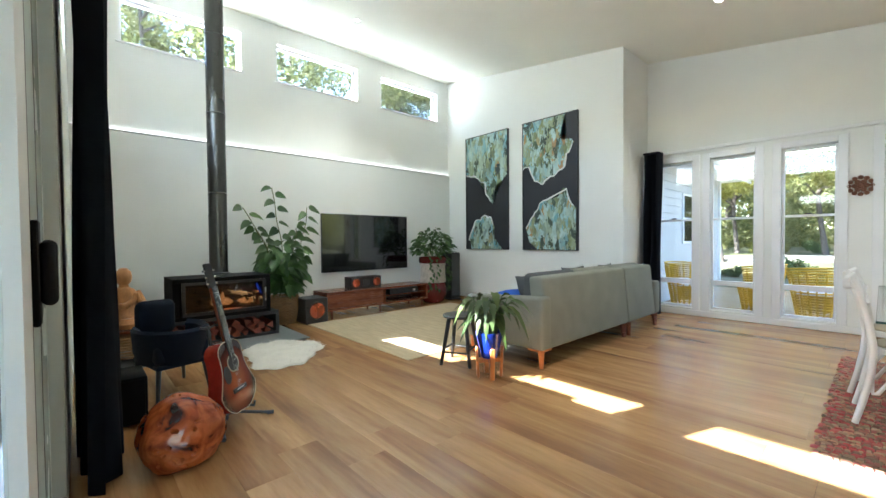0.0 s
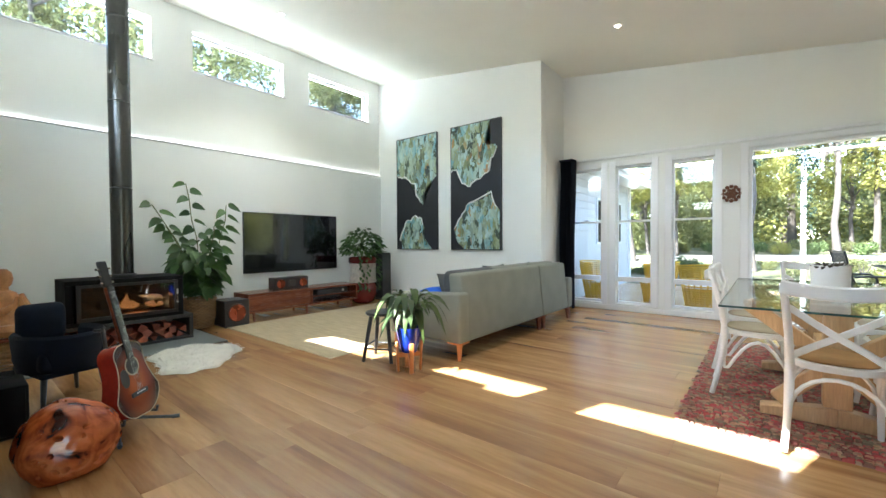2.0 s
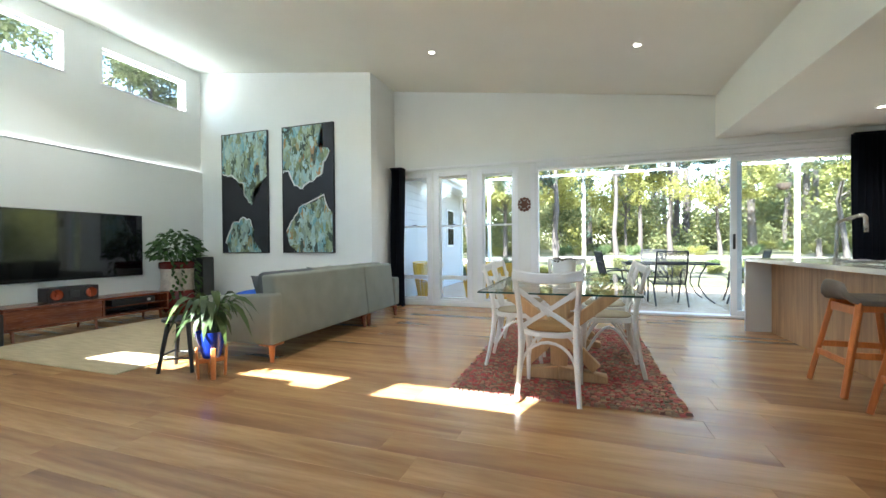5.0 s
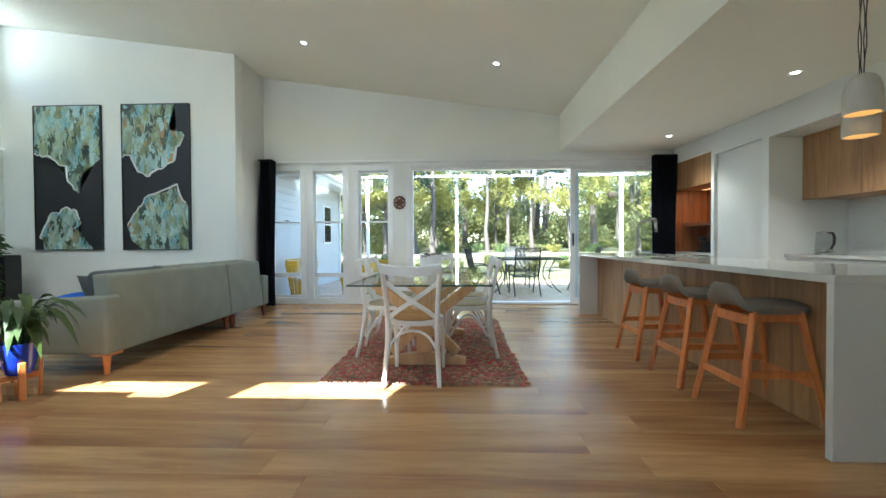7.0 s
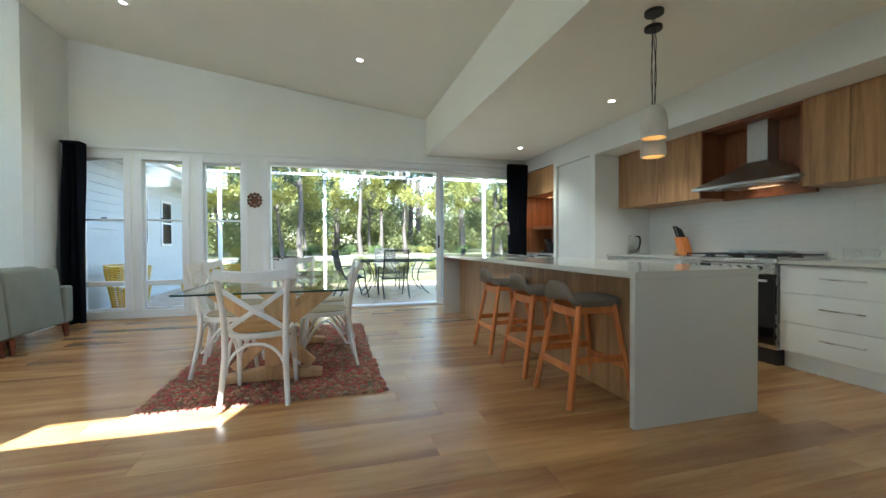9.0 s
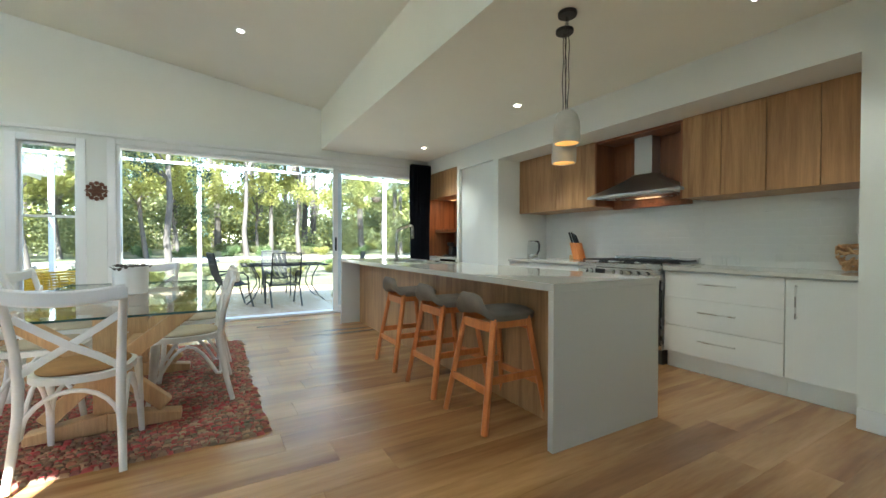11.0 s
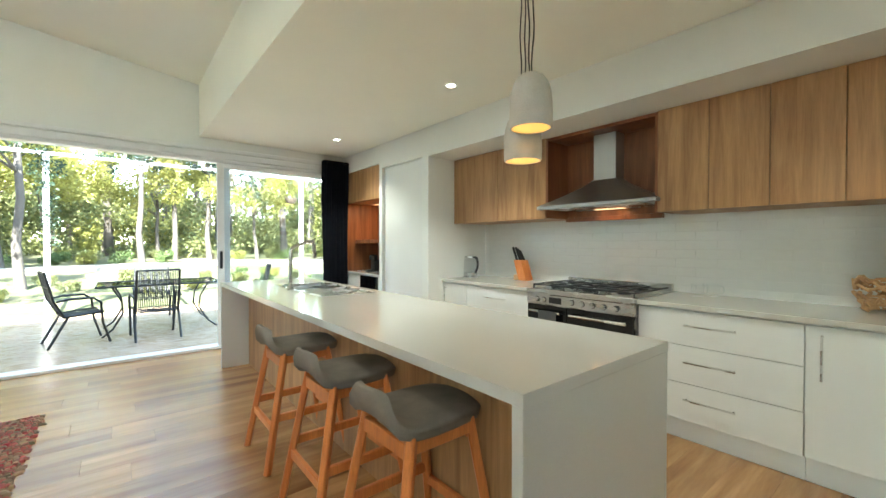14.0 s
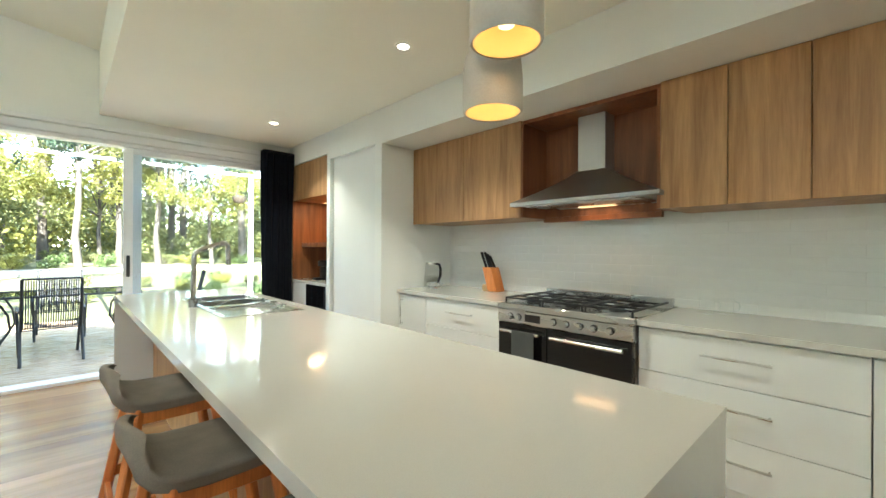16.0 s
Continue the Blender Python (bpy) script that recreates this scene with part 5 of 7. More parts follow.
for k in range(54):
    a = k * 2.4 + random.uniform(-0.3, 0.3)
    lean = random.uniform(0.1, 0.75)
    L = random.uniform(0.14, 0.36) * (1.15 - 0.35 * lean)
    p0 = Vector((0.05 * math.cos(a), 0.05 * math.sin(a), 0.35))
    p1 = p0 + Vector((lean * 0.6 * math.cos(a) * L, lean * 0.6 * math.sin(a) * L, L))
    tube([p0, p0.lerp(p1, 0.5) + Vector((0, 0, 0.03)), p1], [0.005, 0.004, 0.003], 5, stems)
    leaf(fb, p1, (math.cos(a) * (0.35 + lean), math.sin(a) * (0.35 + lean), 0.85 - 0.7 * lean), random.uniform(0.15, 0.23), random.uniform(0.05, 0.072), random.uniform(0.8, 1.7), random.uniform(-0.9, 0.9))
part("foliage", fb, leafy("olive_leaf", (0.022, 0.05, 0.012), (0.085, 0.13, 0.03), 0.5, 0.12), pot)
tagged(part("stem_cluster", stems, LEAF, pot), kind="stuff")

# black timber stool
bs = thing("stool", "small round black timber stool", "stool", pose(-5.33, 0.80, 0))
part("seat", lathe([(0.0, 0.435), (0.155, 0.435), (0.165, 0.442), (0.165, 0.456), (0.158, 0.463), (0, 0.463)], 36), BLACK, bs)
feet = []
for k in range(4):
    a = math.radians(70 + 90 * k)
    p = Vector((0.20 * math.cos(a), 0.20 * math.sin(a), 0.0))
    q = Vector((0.115 * math.cos(a), 0.115 * math.sin(a), 0.437))
    feet.append((p, q))
    part("leg", rod(p, q, 0.016, 0.02, 12), BLACK, bs)
for k in range(4):
    f = 0.34 if k % 2 else 0.28
    part("rung", rod(feet[k][0].lerp(feet[k][1], f), feet[(k + 1) % 4][0].lerp(feet[(k + 1) % 4][1], f), 0.009, seg=10), BLACK, bs)

# floor rug before the television
RUGM = mottled("oatmeal_jute", (0.50, 0.41, 0.27), 0.95, 4, 0.12, 160, 0.5, 0, 0.1, (1, 6, 1), 0.006)
solid("area_rug", box(-8.02, -5.72, 0.47, 3.2, 0.001, 0.012, 0.004), RUGM, "large flat oatmeal woven area rug", "rug")

# television wall
tvt = thing("television", "large wall-mounted flat television, switched off", "television", pose(TVX + 0.036, 1.985, 0.640))
part("body", box(0.002, 0.035, -0.885, 0.885, 0.0, 0.99, 0.006), BLACK, tvt)
SCREEN, nt, b = nodes("black_screen", (0.004, 0.004, 0.006), 0.12, 0, 0.4)
b.inputs["Coat Weight"].default_value, b.inputs["Coat Roughness"].default_value = 1.0, 0.04
smear = add(nt, "ShaderNodeTexNoise", Scale=2.0, Detail=3.0)
nt.links.new(ramp(nt, smear.outputs["Fac"], [(0.3, (0.10, 0.10, 0.10)), (0.7, (0.16, 0.16, 0.16))]), b.inputs["Roughness"])
part("screen", box(0.0355, 0.038, -0.875, 0.875, 0.012, 0.98), SCREEN, tvt, "glossy black screen")
un = thing("tv_console", "low red-brown timber television console", "cabinet", pose(-8.1, 0.80, 0))
part("top", box(-0.46, 0.0, 0.0, 1.93, 0.375, 0.405, 0.004), WALNUT, un)
part("bottom", box(-0.46, 0.0, 0.0, 1.93, 0.13, 0.155, 0.004), WALNUT, un)
for y in (0.0, 1.005, 1.905):
    part("side_panel", box(-0.455, -0.002, y, y + 0.025, 0.156, 0.374), WALNUT, un)
part("back_panel", box(-0.455, -0.44, 0.026, 1.90, 0.157, 0.373), BLACK, un)
part("drawer_front", box(-0.03, -0.012, 0.028, 1.002, 0.16, 0.37, 0.003), WALNUT, un)
part("shelf", box(-0.43, -0.02, 1.032, 1.903, 0.255, 0.268), WALNUT, un)
for y in (0.10, 0.95, 1.83):
    for x in (-0.42, -0.06):
        part("leg", rod((x, y, 0.129), (x + (0.02 if x > -0.2 else -0.02), y, 0.0), 0.02, 0.014, 10), WALNUT, un)
amp = thing("amplifier", "black hi-fi amplifier on the console shelf", "amplifier", pose(-8.15, 1.95, 0.269))
part("case", box(-0.3, 0.0, 0.0, 0.6, 0.0, 0.085, 0.004), BLACK, amp)
part("dial", rod((0.0, 0.5, 0.045), (0.014, 0.5, 0.045), 0.022), STEEL, amp, "silver dial")
COPPER = mottled("copper_cone", (0.40, 0.09, 0.04), 0.28, 5, 0.1, 60, 0.0, 0.7)


def driver(parent, x, y, z, r, mat):
    part("driver", lathe([(0.0, 0.012), (0.25 * r, 0.016), (0.3 * r, 0.004), (0.86 * r, 0.016), (0.9 * r, 0.022), (r, 0.012), (r, 0.0)], 28), mat, parent, "round speaker cone", at=pose(x, y, z, 0, 90, 0))
    part("surround", lathe([(0.9 * r, 0.0), (0.92 * r, 0.016), (1.1 * r, 0.010), (1.12 * r, 0.0)], 28), BLACK, parent, at=pose(x, y, z, 0, 90, 0))


cs = thing("centre_speaker", "black centre speaker with two copper cones on the console", "speaker", pose(-8.25, 1.56, 0.4055))
part("case", box(-0.2, 0.0, -0.285, 0.285, 0.0, 0.185, 0.006), BLACK, cs)
driver(cs, 0.0, -0.19, 0.093, 0.07, COPPER)
driver(cs, 0.0, 0.19, 0.093, 0.07, COPPER)
part("tweeter", box(0.0, 0.012, -0.06, 0.06, 0.045, 0.14, 0.01), CHARCOAL, cs, "square tweeter horn")
sw = thing("subwoofer", "black cube subwoofer with a copper cone", "speaker", pose(-8.0, 0.60, 0))
part("case", box(-0.36, 0.0, -0.165, 0.165, 0.012, 0.36, 0.008), BLACK, sw)
driver(sw, 0.0, 0.0, 0.19, 0.115, COPPER)
for y in (-0.13, 0.13):
    for x in (-0.32, -0.04):
        part("foot", rod((x, y, 0), (x, y, 0.0125), 0.02), BLACK, sw)
s2 = thing("subwoofer", "plain black cube subwoofer beside the rear curtain", "speaker", pose(-5.98, -1.70, 0))
part("case", box(-0.16, 0.16, -0.14, 0.14, 0.012, 0.31, 0.012, 2), MATT, s2)
part("grille", box(0.161, 0.17, -0.125, 0.125, 0.03, 0.295, 0.004), MATT, s2, "black cloth grille")
part("plinth", box(-0.13, 0.13, -0.12, 0.12, 0.0, 0.0118), BLACK, s2)
ts = thing("tower_speaker", "tall slim black floor speaker in the corner", "speaker", pose(-8.45, 3.62, 0))
part("case", box(-0.15, 0.15, -0.12, 0.12, 0.02, 0.92, 0.008), BLACK, ts)
part("plinth", box(-0.17, 0.17, -0.14, 0.14, 0.0, 0.0195, 0.004), BLACK, ts)
part("grille", box(0.151, 0.162, -0.11, 0.11, 0.08, 0.90, 0.004), DARKCUSH, ts)

# glazed urn with a trailing plant
URN = mottled("oxblood_glaze", (0.15, 0.018, 0.016), 0.2, 6, 0.3, 60, 0.05)
CREAM = mottled("cream_crackle_glaze", (0.55, 0.48, 0.40), 0.35, 7, 0.3, 45, 0.2)
ur = thing("urn_planter", "tall oxblood and cream ceramic urn with a trailing plant", "potted plant", pose(-8.35, 3.07, 0))
part("urn", lathe([(0.16, 0.0), (0.21, 0.04), (0.27, 0.16), (0.275, 0.27), (0.25, 0.36), (0.24, 0.38)], 40), URN, ur)
part("neck", lathe([(0.24, 0.381), (0.255, 0.40), (0.24, 0.45), (0.235, 0.68), (0.25, 0.74)], 40), CREAM, ur, "cream decorated band")
part("rim", lathe([(0.25, 0.741), (0.265, 0.76), (0.265, 0.84), (0.25, 0.855), (0.23, 0.84), (0.22, 0.78), (0, 0.78)], 40), URN, ur, "dark red rim")
random.seed(9)
fb = bmesh.new()
for k in range(330):
    a = random.uniform(0, math.tau)
    el = random.uniform(-0.15, 1.0)
    r = 0.36 * math.sqrt(max(0.05, 1 - el * el)) * random.uniform(0.6, 1.08)
    p = Vector((r * math.cos(a), r * math.sin(a), 0.98 + 0.40 * el * random.uniform(0.7, 1.1)))
    leaf(fb, p, (math.cos(a), math.sin(a), random.uniform(-0.5, 0.5)), random.uniform(0.08, 0.14), random.uniform(0.05, 0.08), 0.35, random.uniform(-0.7, 0.7))
for k in range(6):
    a = random.uniform(-1.6, 1.6)
    for j in range(14):
        p = (0.28 * math.cos(a) + random.uniform(-0.03, 0.03), 0.28 * math.sin(a) + random.uniform(-0.05, 0.05), 0.86 - 0.045 * j)
        leaf(fb, p, (math.cos(a), math.sin(a) + random.uniform(-0.6, 0.6), -0.4), 0.075, 0.05, 0.4, random.uniform(-0.7, 0.7))
part("foliage", fb, LEAF, ur)
sb = bmesh.new()
for k in range(16):
    a = k * 0.4
    tube([(0.04 * math.cos(a), 0.04 * math.sin(a), 0.78), (0.15 * math.cos(a), 0.15 * math.sin(a), 0.98), (0.27 * math.cos(a), 0.27 * math.sin(a), 1.05)], 0.005, 5, sb)
tagged(part("stem_cluster", sb, LEAF, ur), kind="stuff")

# tall climbing pothos in a basket
WICKER = mottled("honey_wicker", (0.34, 0.19, 0.085), 0.7, 8, 0.3, 90, 0.5, stretch=(1, 1, 3))


def basket(parent, profile, rows, label=""):
    """Woven walls: wavy rings of cane between upright stakes."""
    b = bmesh.new()
    n = 36
    z0, z1 = profile[0][1], profile[-1][1]

    def rad(z):
        for (r0, a), (r1, c) in zip(profile, profile[1:]):
            if a <= z <= c:
                return r0 + (r1 - r0) * (z - a) / max(1e-6, c - a)
        return profile[-1][0]
    for j in range(rows):
        z = z0 + (z1 - z0) * (j + 0.5) / rows
        tube([((rad(z) + 0.010 * (1 if (k + j) % 2 else -1)) * math.cos(k * math.tau / n), (rad(z) + 0.010 * (1 if (k + j) % 2 else -1)) * math.sin(k * math.tau / n), z) for k in range(n)], (z1 - z0) / rows * 0.5, 5, b, True)
    return part("weave", b, WICKER, parent, label)


po = thing("basket_plant", "tall climbing pothos in a honey wicker basket", "potted plant", pose(-8.38, 0.27, 0))
basket(po, [(0.15, 0.006), (0.20, 0.2), (0.195, 0.40)], 20, "woven wicker basket")
part("liner", lathe([(0.0, 0.002), (0.14, 0.002), (0.187, 0.2), (0.182, 0.36), (0, 0.36)], 28), BLACK, po, "dark soil and liner")
random.seed(14)
fb, sb = bmesh.new(), bmesh.new()
vines = [(0.05, -0.05, 0.02, -0.10, 1.92, 17), (0.02, -0.1, 0.05, -0.52, 1.62, 15), (0.05, -0.12, 0.08, -0.40, 1.35, 13), (0.0, 0.1, 0.1, 0.36, 1.66, 18), (0.05, 0.05, 0.1, 0.14, 1.36, 16)]
for x0, y0, x1, y1, h, n in vines:
    pts = []
    for j in range(n):
        f = j / (n - 1)
        bow = 0.10 * math.sin(f * 5 + h * 3)
        pts.append(Vector((x0 + (x1 - x0) * f + 0.03 * math.sin(j), y0 + (y1 - y0) * f ** 1.6 + bow * 0.4, 0.38 + (h - 0.38) * f)))
    tube(pts, 0.006, 5, sb)
    for j, p in enumerate(pts[2:]):
        side = 1 if j % 2 else -1
        for sd in ((side,) if j > 5 else (side, -side)):
            q = p + Vector((0.02, 0.02 * sd, 0.0))
            leaf(fb, q, (random.uniform(0.1, 0.5), sd * random.uniform(0.7, 1.0), random.uniform(-0.25, 0.15)), random.uniform(0.13, 0.19), random.uniform(0.10, 0.13), 0.45, random.uniform(0.5, 1.1) * sd, HEART)
for k in range(230):
    a, z = random.uniform(0, math.tau), random.betavariate(1.3, 2.0)
    r = (0.10 + 0.23 * math.sin(math.pi * min(1, 0.12 + z * 0.8))) * random.uniform(0.5, 1.05)
    p = (r * math.cos(a) * 0.9, r * math.sin(a), 0.47 + 0.74 * z)
    leaf(fb, p, (math.cos(a), math.sin(a), random.uniform(-0.6, 0.2)), random.uniform(0.10, 0.16), random.uniform(0.08, 0.12), 0.6, random.uniform(-0.9, 0.9), HEART)
part("foliage", fb, LEAF, po)
tagged(part("stem_cluster", sb, mottled("vine_stem", (0.12, 0.15, 0.05), 0.6), po), kind="stuff")

# fireplace
solid("hearth", box(-8.9, -7.27, -1.9, 0.17, 0.001, 0.014, 0.003), mottled("grey_slate_tile", (0.16, 0.18, 0.18), 0.5, 4, 0.2, 90, 0.2), "flat grey slate hearth slab on the floor", "hearth")
HZ = 0.0142
fp = thing("wood_heater", "black steel wood heater with a wide glass front", "fireplace", pose(-7.75, -0.62, HZ))
# plinth with the log store
for a in ((-0.62, 0.0, -0.60, 0.60, 0.0, 0.03), (-0.62, 0.0, -0.60, 0.60, 0.25, 0.29), (-0.62, 0.0, -0.60, -0.56, 0.031, 0.249), (-0.62, 0.0, 0.56, 0.60, 0.031, 0.249), (-0.62, -0.58, -0.559, 0.559, 0.031, 0.249)):
    part("plinth_panel", box(*a, 0.003), CHARCOAL, fp)
for a in ((-0.58, 0.0, -0.52, 0.50, 0.291, 0.33), (-0.58, 0.0, -0.52, 0.50, 0.71, 0.75), (-0.58, 0.0, -0.52, -0.46, 0.331, 0.709), (-0.58, 0.0, 0.45, 0.50, 0.331, 0.709), (-0.58, -0.54, -0.459, 0.449, 0.331, 0.709)):
    part("firebox_panel", box(*a, 0.003), MATT, fp)
fr = bmesh.new()
for a in ((0.001, 0.022, -0.44, 0.44, 0.335, 0.37), (0.001, 0.022, -0.44, 0.44, 0.675, 0.705), (0.001, 0.022, -0.44, -0.405, 0.37, 0.675), (0.001, 0.022, 0.405, 0.44, 0.37, 0.675)):
    box(*a, 0.002, 1, fr)
part("door_frame", fr, BLACK, fp)
part("door_glass", box(0.004, 0.010, -0.404, 0.404, 0.371, 0.674), glass("smoked_glass", (0.45, 0.42, 0.40), 0.0, 1.7), fp, "smoked glass door")
part("door_handle", rod((0.05, 0.425, 0.44), (0.05, 0.425, 0.60), 0.008), STEEL, fp, "steel handle")
BARK = mottled("split_log", (0.32, 0.09, 0.05), 0.85, 14, 0.4, 90, 0.5)
BARK2 = mottled("log_end", (0.26, 0.075, 0.045), 0.85, 18, 0.3, 70, 0.3)
random.seed(31)
for k in range(26):
    row = k % 3
    y = -0.50 + (k // 3) * 0.122 + (0.04 if row % 2 else 0)
    if y > 0.52:
        continue
    z = 0.055 + row * 0.062 + HZ
    lg = solid("firewood_log", rod((-0.22, 0, 0), (0.22, 0, 0), random.uniform(0.040, 0.054), random.uniform(0.040, 0.054), random.choice((3, 4, 3))), BARK if k % 2 else BARK2, "split red-brown firewood log stacked under the heater", "log", "stacked firewood", at=pose(-7.75 - 0.26 + random.uniform(-0.02, 0.03), -0.62 + y, z, random.uniform(0, 360), 0, random.uniform(-4, 4)))
CHAR = mottled("charred_log", (0.022, 0.016, 0.013), 0.9, 14, 0.5, 60, 0.6)
for y, z, a in ((-0.2, 0.40, 8), (0.05, 0.41, -6), (-0.05, 0.47, 20)):
    solid("firewood_log", rod((0, -0.2, 0), (0, 0.2, 0), 0.045, 0.04, 8), CHAR, "charred log resting inside the heater", "log", "logs in the firebox", at=pose(-8.0, -0.62 + y, z + HZ - 0.01, 0, 0, a))
EMBER = glow("ember_glow", (1.0, 0.25, 0.05), 0.10)
solid("embers", lathe([(0, 0.0), (0.10, 0.0), (0.07, 0.02), (0, 0.03)], 12, squash=1.5), EMBER, "glowing orange ember bed in the heater", "embers", at=pose(-7.92, -0.52, 0.3305 + HZ))
fire = thing("flames", "small orange flames licking over the burning logs", "flame", pose(-7.93, -0.60, 0.40 + HZ))
FLAME = glow("flame_glow", (1.0, 0.42, 0.12), 0.11)
for y, h, r, tilt in ((-0.10, 0.13, 0.030, 8), (-0.03, 0.17, 0.036, -6), (0.05, 0.10, 0.045, 14), (0.20, 0.08, 0.05, -20), (0.30, 0.06, 0.03, 10)):
    part("flame_tongue", lathe([(0.0, 0.0), (0.8 * r, 0.1 * h), (r, 0.3 * h), (0.62 * r, 0.6 * h), (0.2 * r, 0.88 * h), (0, h)], 12, squash=1.3), FLAME, fire, at=pose(0, y, 0.0, tilt, 0, 0))
fl = thing("flue_pipe", "tall dark steel flue pipe rising from the heater", "flue", pose(-8.22, -0.58, HZ + 0.7505))
top = slope(-8.22) - HZ - 0.7505
seams = [0.0, 1.02, 2.0, 2.96, top - 0.004]
for a, c in zip(seams, seams[1:]):
    part("pipe_section", lathe([(0.104, a), (0.104, c - 0.012)], 32), FLUE, fl)
    part("seam_band", lathe([(0.105, c - 0.03), (0.108, c - 0.026), (0.108, c - 0.014), (0.104, c - 0.0121)], 32), FLUE, fl)
part("collar", lathe([(0.13, 0.0), (0.13, 0.02), (0.106, 0.03)], 32), CHARCOAL, fl)
part("ceiling_flange", lathe([(0.106, top - 0.06), (0.16, top - 0.055), (0.17, top - 0.03), (0.17, top - 0.028), (0.106, top - 0.03)], 32), STEEL, fl, "steel ceiling flange")

# sheepskin: ragged outline and locks of wool
random.seed(17)
sk = thing("sheepskin", "small white fluffy sheepskin on the floor", "rug", pose(-6.84, -0.32, 0, 0, 0, 70) @ Matrix.Scale(1.12, 4))
WOOL = mottled("white_wool", (0.80, 0.77, 0.70), 0.95, 8, 0.06, 120, 0.3, spec=0.1)


def edge_r(a):
    return 1 + 0.10 * math.sin(3 * a + 0.5) + 0.07 * math.sin(5 * a) + 0.05 * math.sin(11 * a + 1)


hb = bmesh.new()
ringz = []
for f, z in ((1.0, 0.003), (0.97, 0.018), (0.8, 0.028), (0.4, 0.03)):
    ringz.append([hb.verts.new((0.33 * f * edge_r(k * math.tau / 60) * math.cos(k * math.tau / 60), 0.47 * f * edge_r(k * math.tau / 60) * math.sin(k * math.tau / 60), z)) for k in range(60)])
for A, B in zip(ringz, ringz[1:]):
    for k in range(60):
        hb.faces.new((A[k], A[(k + 1) % 60], B[(k + 1) % 60], B[k]))
hb.faces.new(ringz[-1])
hide = part("hide", hb, WOOL, sk)
verts, faces = [], []
for k in range(5200):
    a, r = random.uniform(0, math.tau), math.sqrt(random.random()) * 1.0
    x, y = 0.33 * r * edge_r(a) * math.cos(a), 0.47 * r * edge_r(a) * math.sin(a)
    b_ = random.uniform(0, math.tau)
    dx, dy, L = math.cos(b_), math.sin(b_), random.uniform(0.022, 0.045)
    i = len(verts)
    z = 0.026 if r < 0.93 else 0.008
    verts += [(x - dy * 0.005, y + dx * 0.005, z), (x + dy * 0.005, y - dx * 0.005, z), (x + dx * L, y + dy * L, z + random.uniform(-0.004, 0.016))]
    faces.append((i, i + 1, i + 2))
me = bpy.data.meshes.new("wool")
me.from_pydata(verts, [], faces)
me.materials.append(WOOL)
w_ = tagged(new("wool", me), kind="stuff")
w_.parent = sk

# velvet tub chair seen from behind
tc = thing("tub_chair", "deep navy velvet tub chair on black legs", "chair", pose(-6.40, -1.35, 0, 0, 0, 12) @ Matrix.Scale(0.82, 4, (0, 1, 0)))
bm = bmesh.new()
n = 26
prof = []
for i in range(n + 1):
    a = math.radians(-125 + 250 * i / n)
    hgt = 0.50 + 0.0 * math.cos(a)
    prof.append([(0.30 * math.cos(a) * 0.92, 0.27 * math.sin(a), 0.26), (0.315 * math.cos(a), 0.29 * math.sin(a), 0.40), (0.325 * math.cos(a), 0.30 * math.sin(a), hgt), (0.30 * math.cos(a), 0.28 * math.sin(a), hgt + 0.02), (0.25 * math.cos(a), 0.235 * math.sin(a), hgt - 0.01), (0.24 * math.cos(a), 0.225 * math.sin(a), 0.36)])
V = [[bm.verts.new(p) for p in row] for row in prof]
for A, B in zip(V, V[1:]):
    for k in range(6):
        bm.faces.new((A[k], A[(k + 1) % 6], B[(k + 1) % 6], B[k]))
bm.faces.new(V[0])
bm.faces.new(V[-1][::-1])
part("shell", bm, VELVET, tc)
part("seat", box(-0.27, 0.24, -0.225, 0.225, 0.27, 0.42, 0.04, 3), VELVET, tc)
bb = box(-0.37, -0.24, -0.17, 0.17, 0.40, 0.69, 0.062, 5)
part("backrest", bb, VELVET, tc)
part("base_ring", box(-0.24, 0.24, -0.22, 0.22, 0.235, 0.268, 0.01, 2), VELVET, tc)
for x in (-0.2, 0.2):
    for y in (-0.19, 0.19):
        part("leg", rod((x, y, 0.235), (x * 1.2, y * 1.15, 0.0), 0.022, 0.014, 12), BLACK, tc)

# sunburst guitar on a stand
gt = thing("acoustic_guitar", "sunburst acoustic guitar leaning on its floor stand", "guitar", pose(-5.36, -1.11, 0.10) @ pose(0, 0, 0, 1.5, 0, 0) @ pose(0, 0, 0, 0, -12, 44) @ Matrix.Scale(0.93, 4))
m, nt, b = nodes("sunburst_lacquer", (0.3, 0.1, 0.03), 0.12)
mp = coords(nt, (1, 4.4, 3.2))
mp.inputs["Location"].default_value = (0, 0, -0.68)
ln = nt.nodes.new("ShaderNodeVectorMath")
ln.operation = "LENGTH"
nt.links.new(mp.outputs[0], ln.inputs[0])
gr = add(nt, "ShaderNodeTexNoise", Scale=60.0, Detail=2.0)
c = ramp(nt, ln.outputs["Value"], [(0.12, (0.36, 0.10, 0.035)), (0.45, (0.21, 0.038, 0.018)), (0.8, (0.035, 0.012, 0.010))])
c = mix(nt, 0.25, c, ramp(nt, gr.outputs["Fac"], [(0.3, (0.5, 0.4, 0.3)), (0.7, (1, 1, 1))]), "MULTIPLY")
nt.links.new(c, b.inputs["Base Color"])
SIDES = mottled("red_mahogany_lacquer", (0.30, 0.03, 0.018), 0.15, 6, 0.25, 60, 0.0)


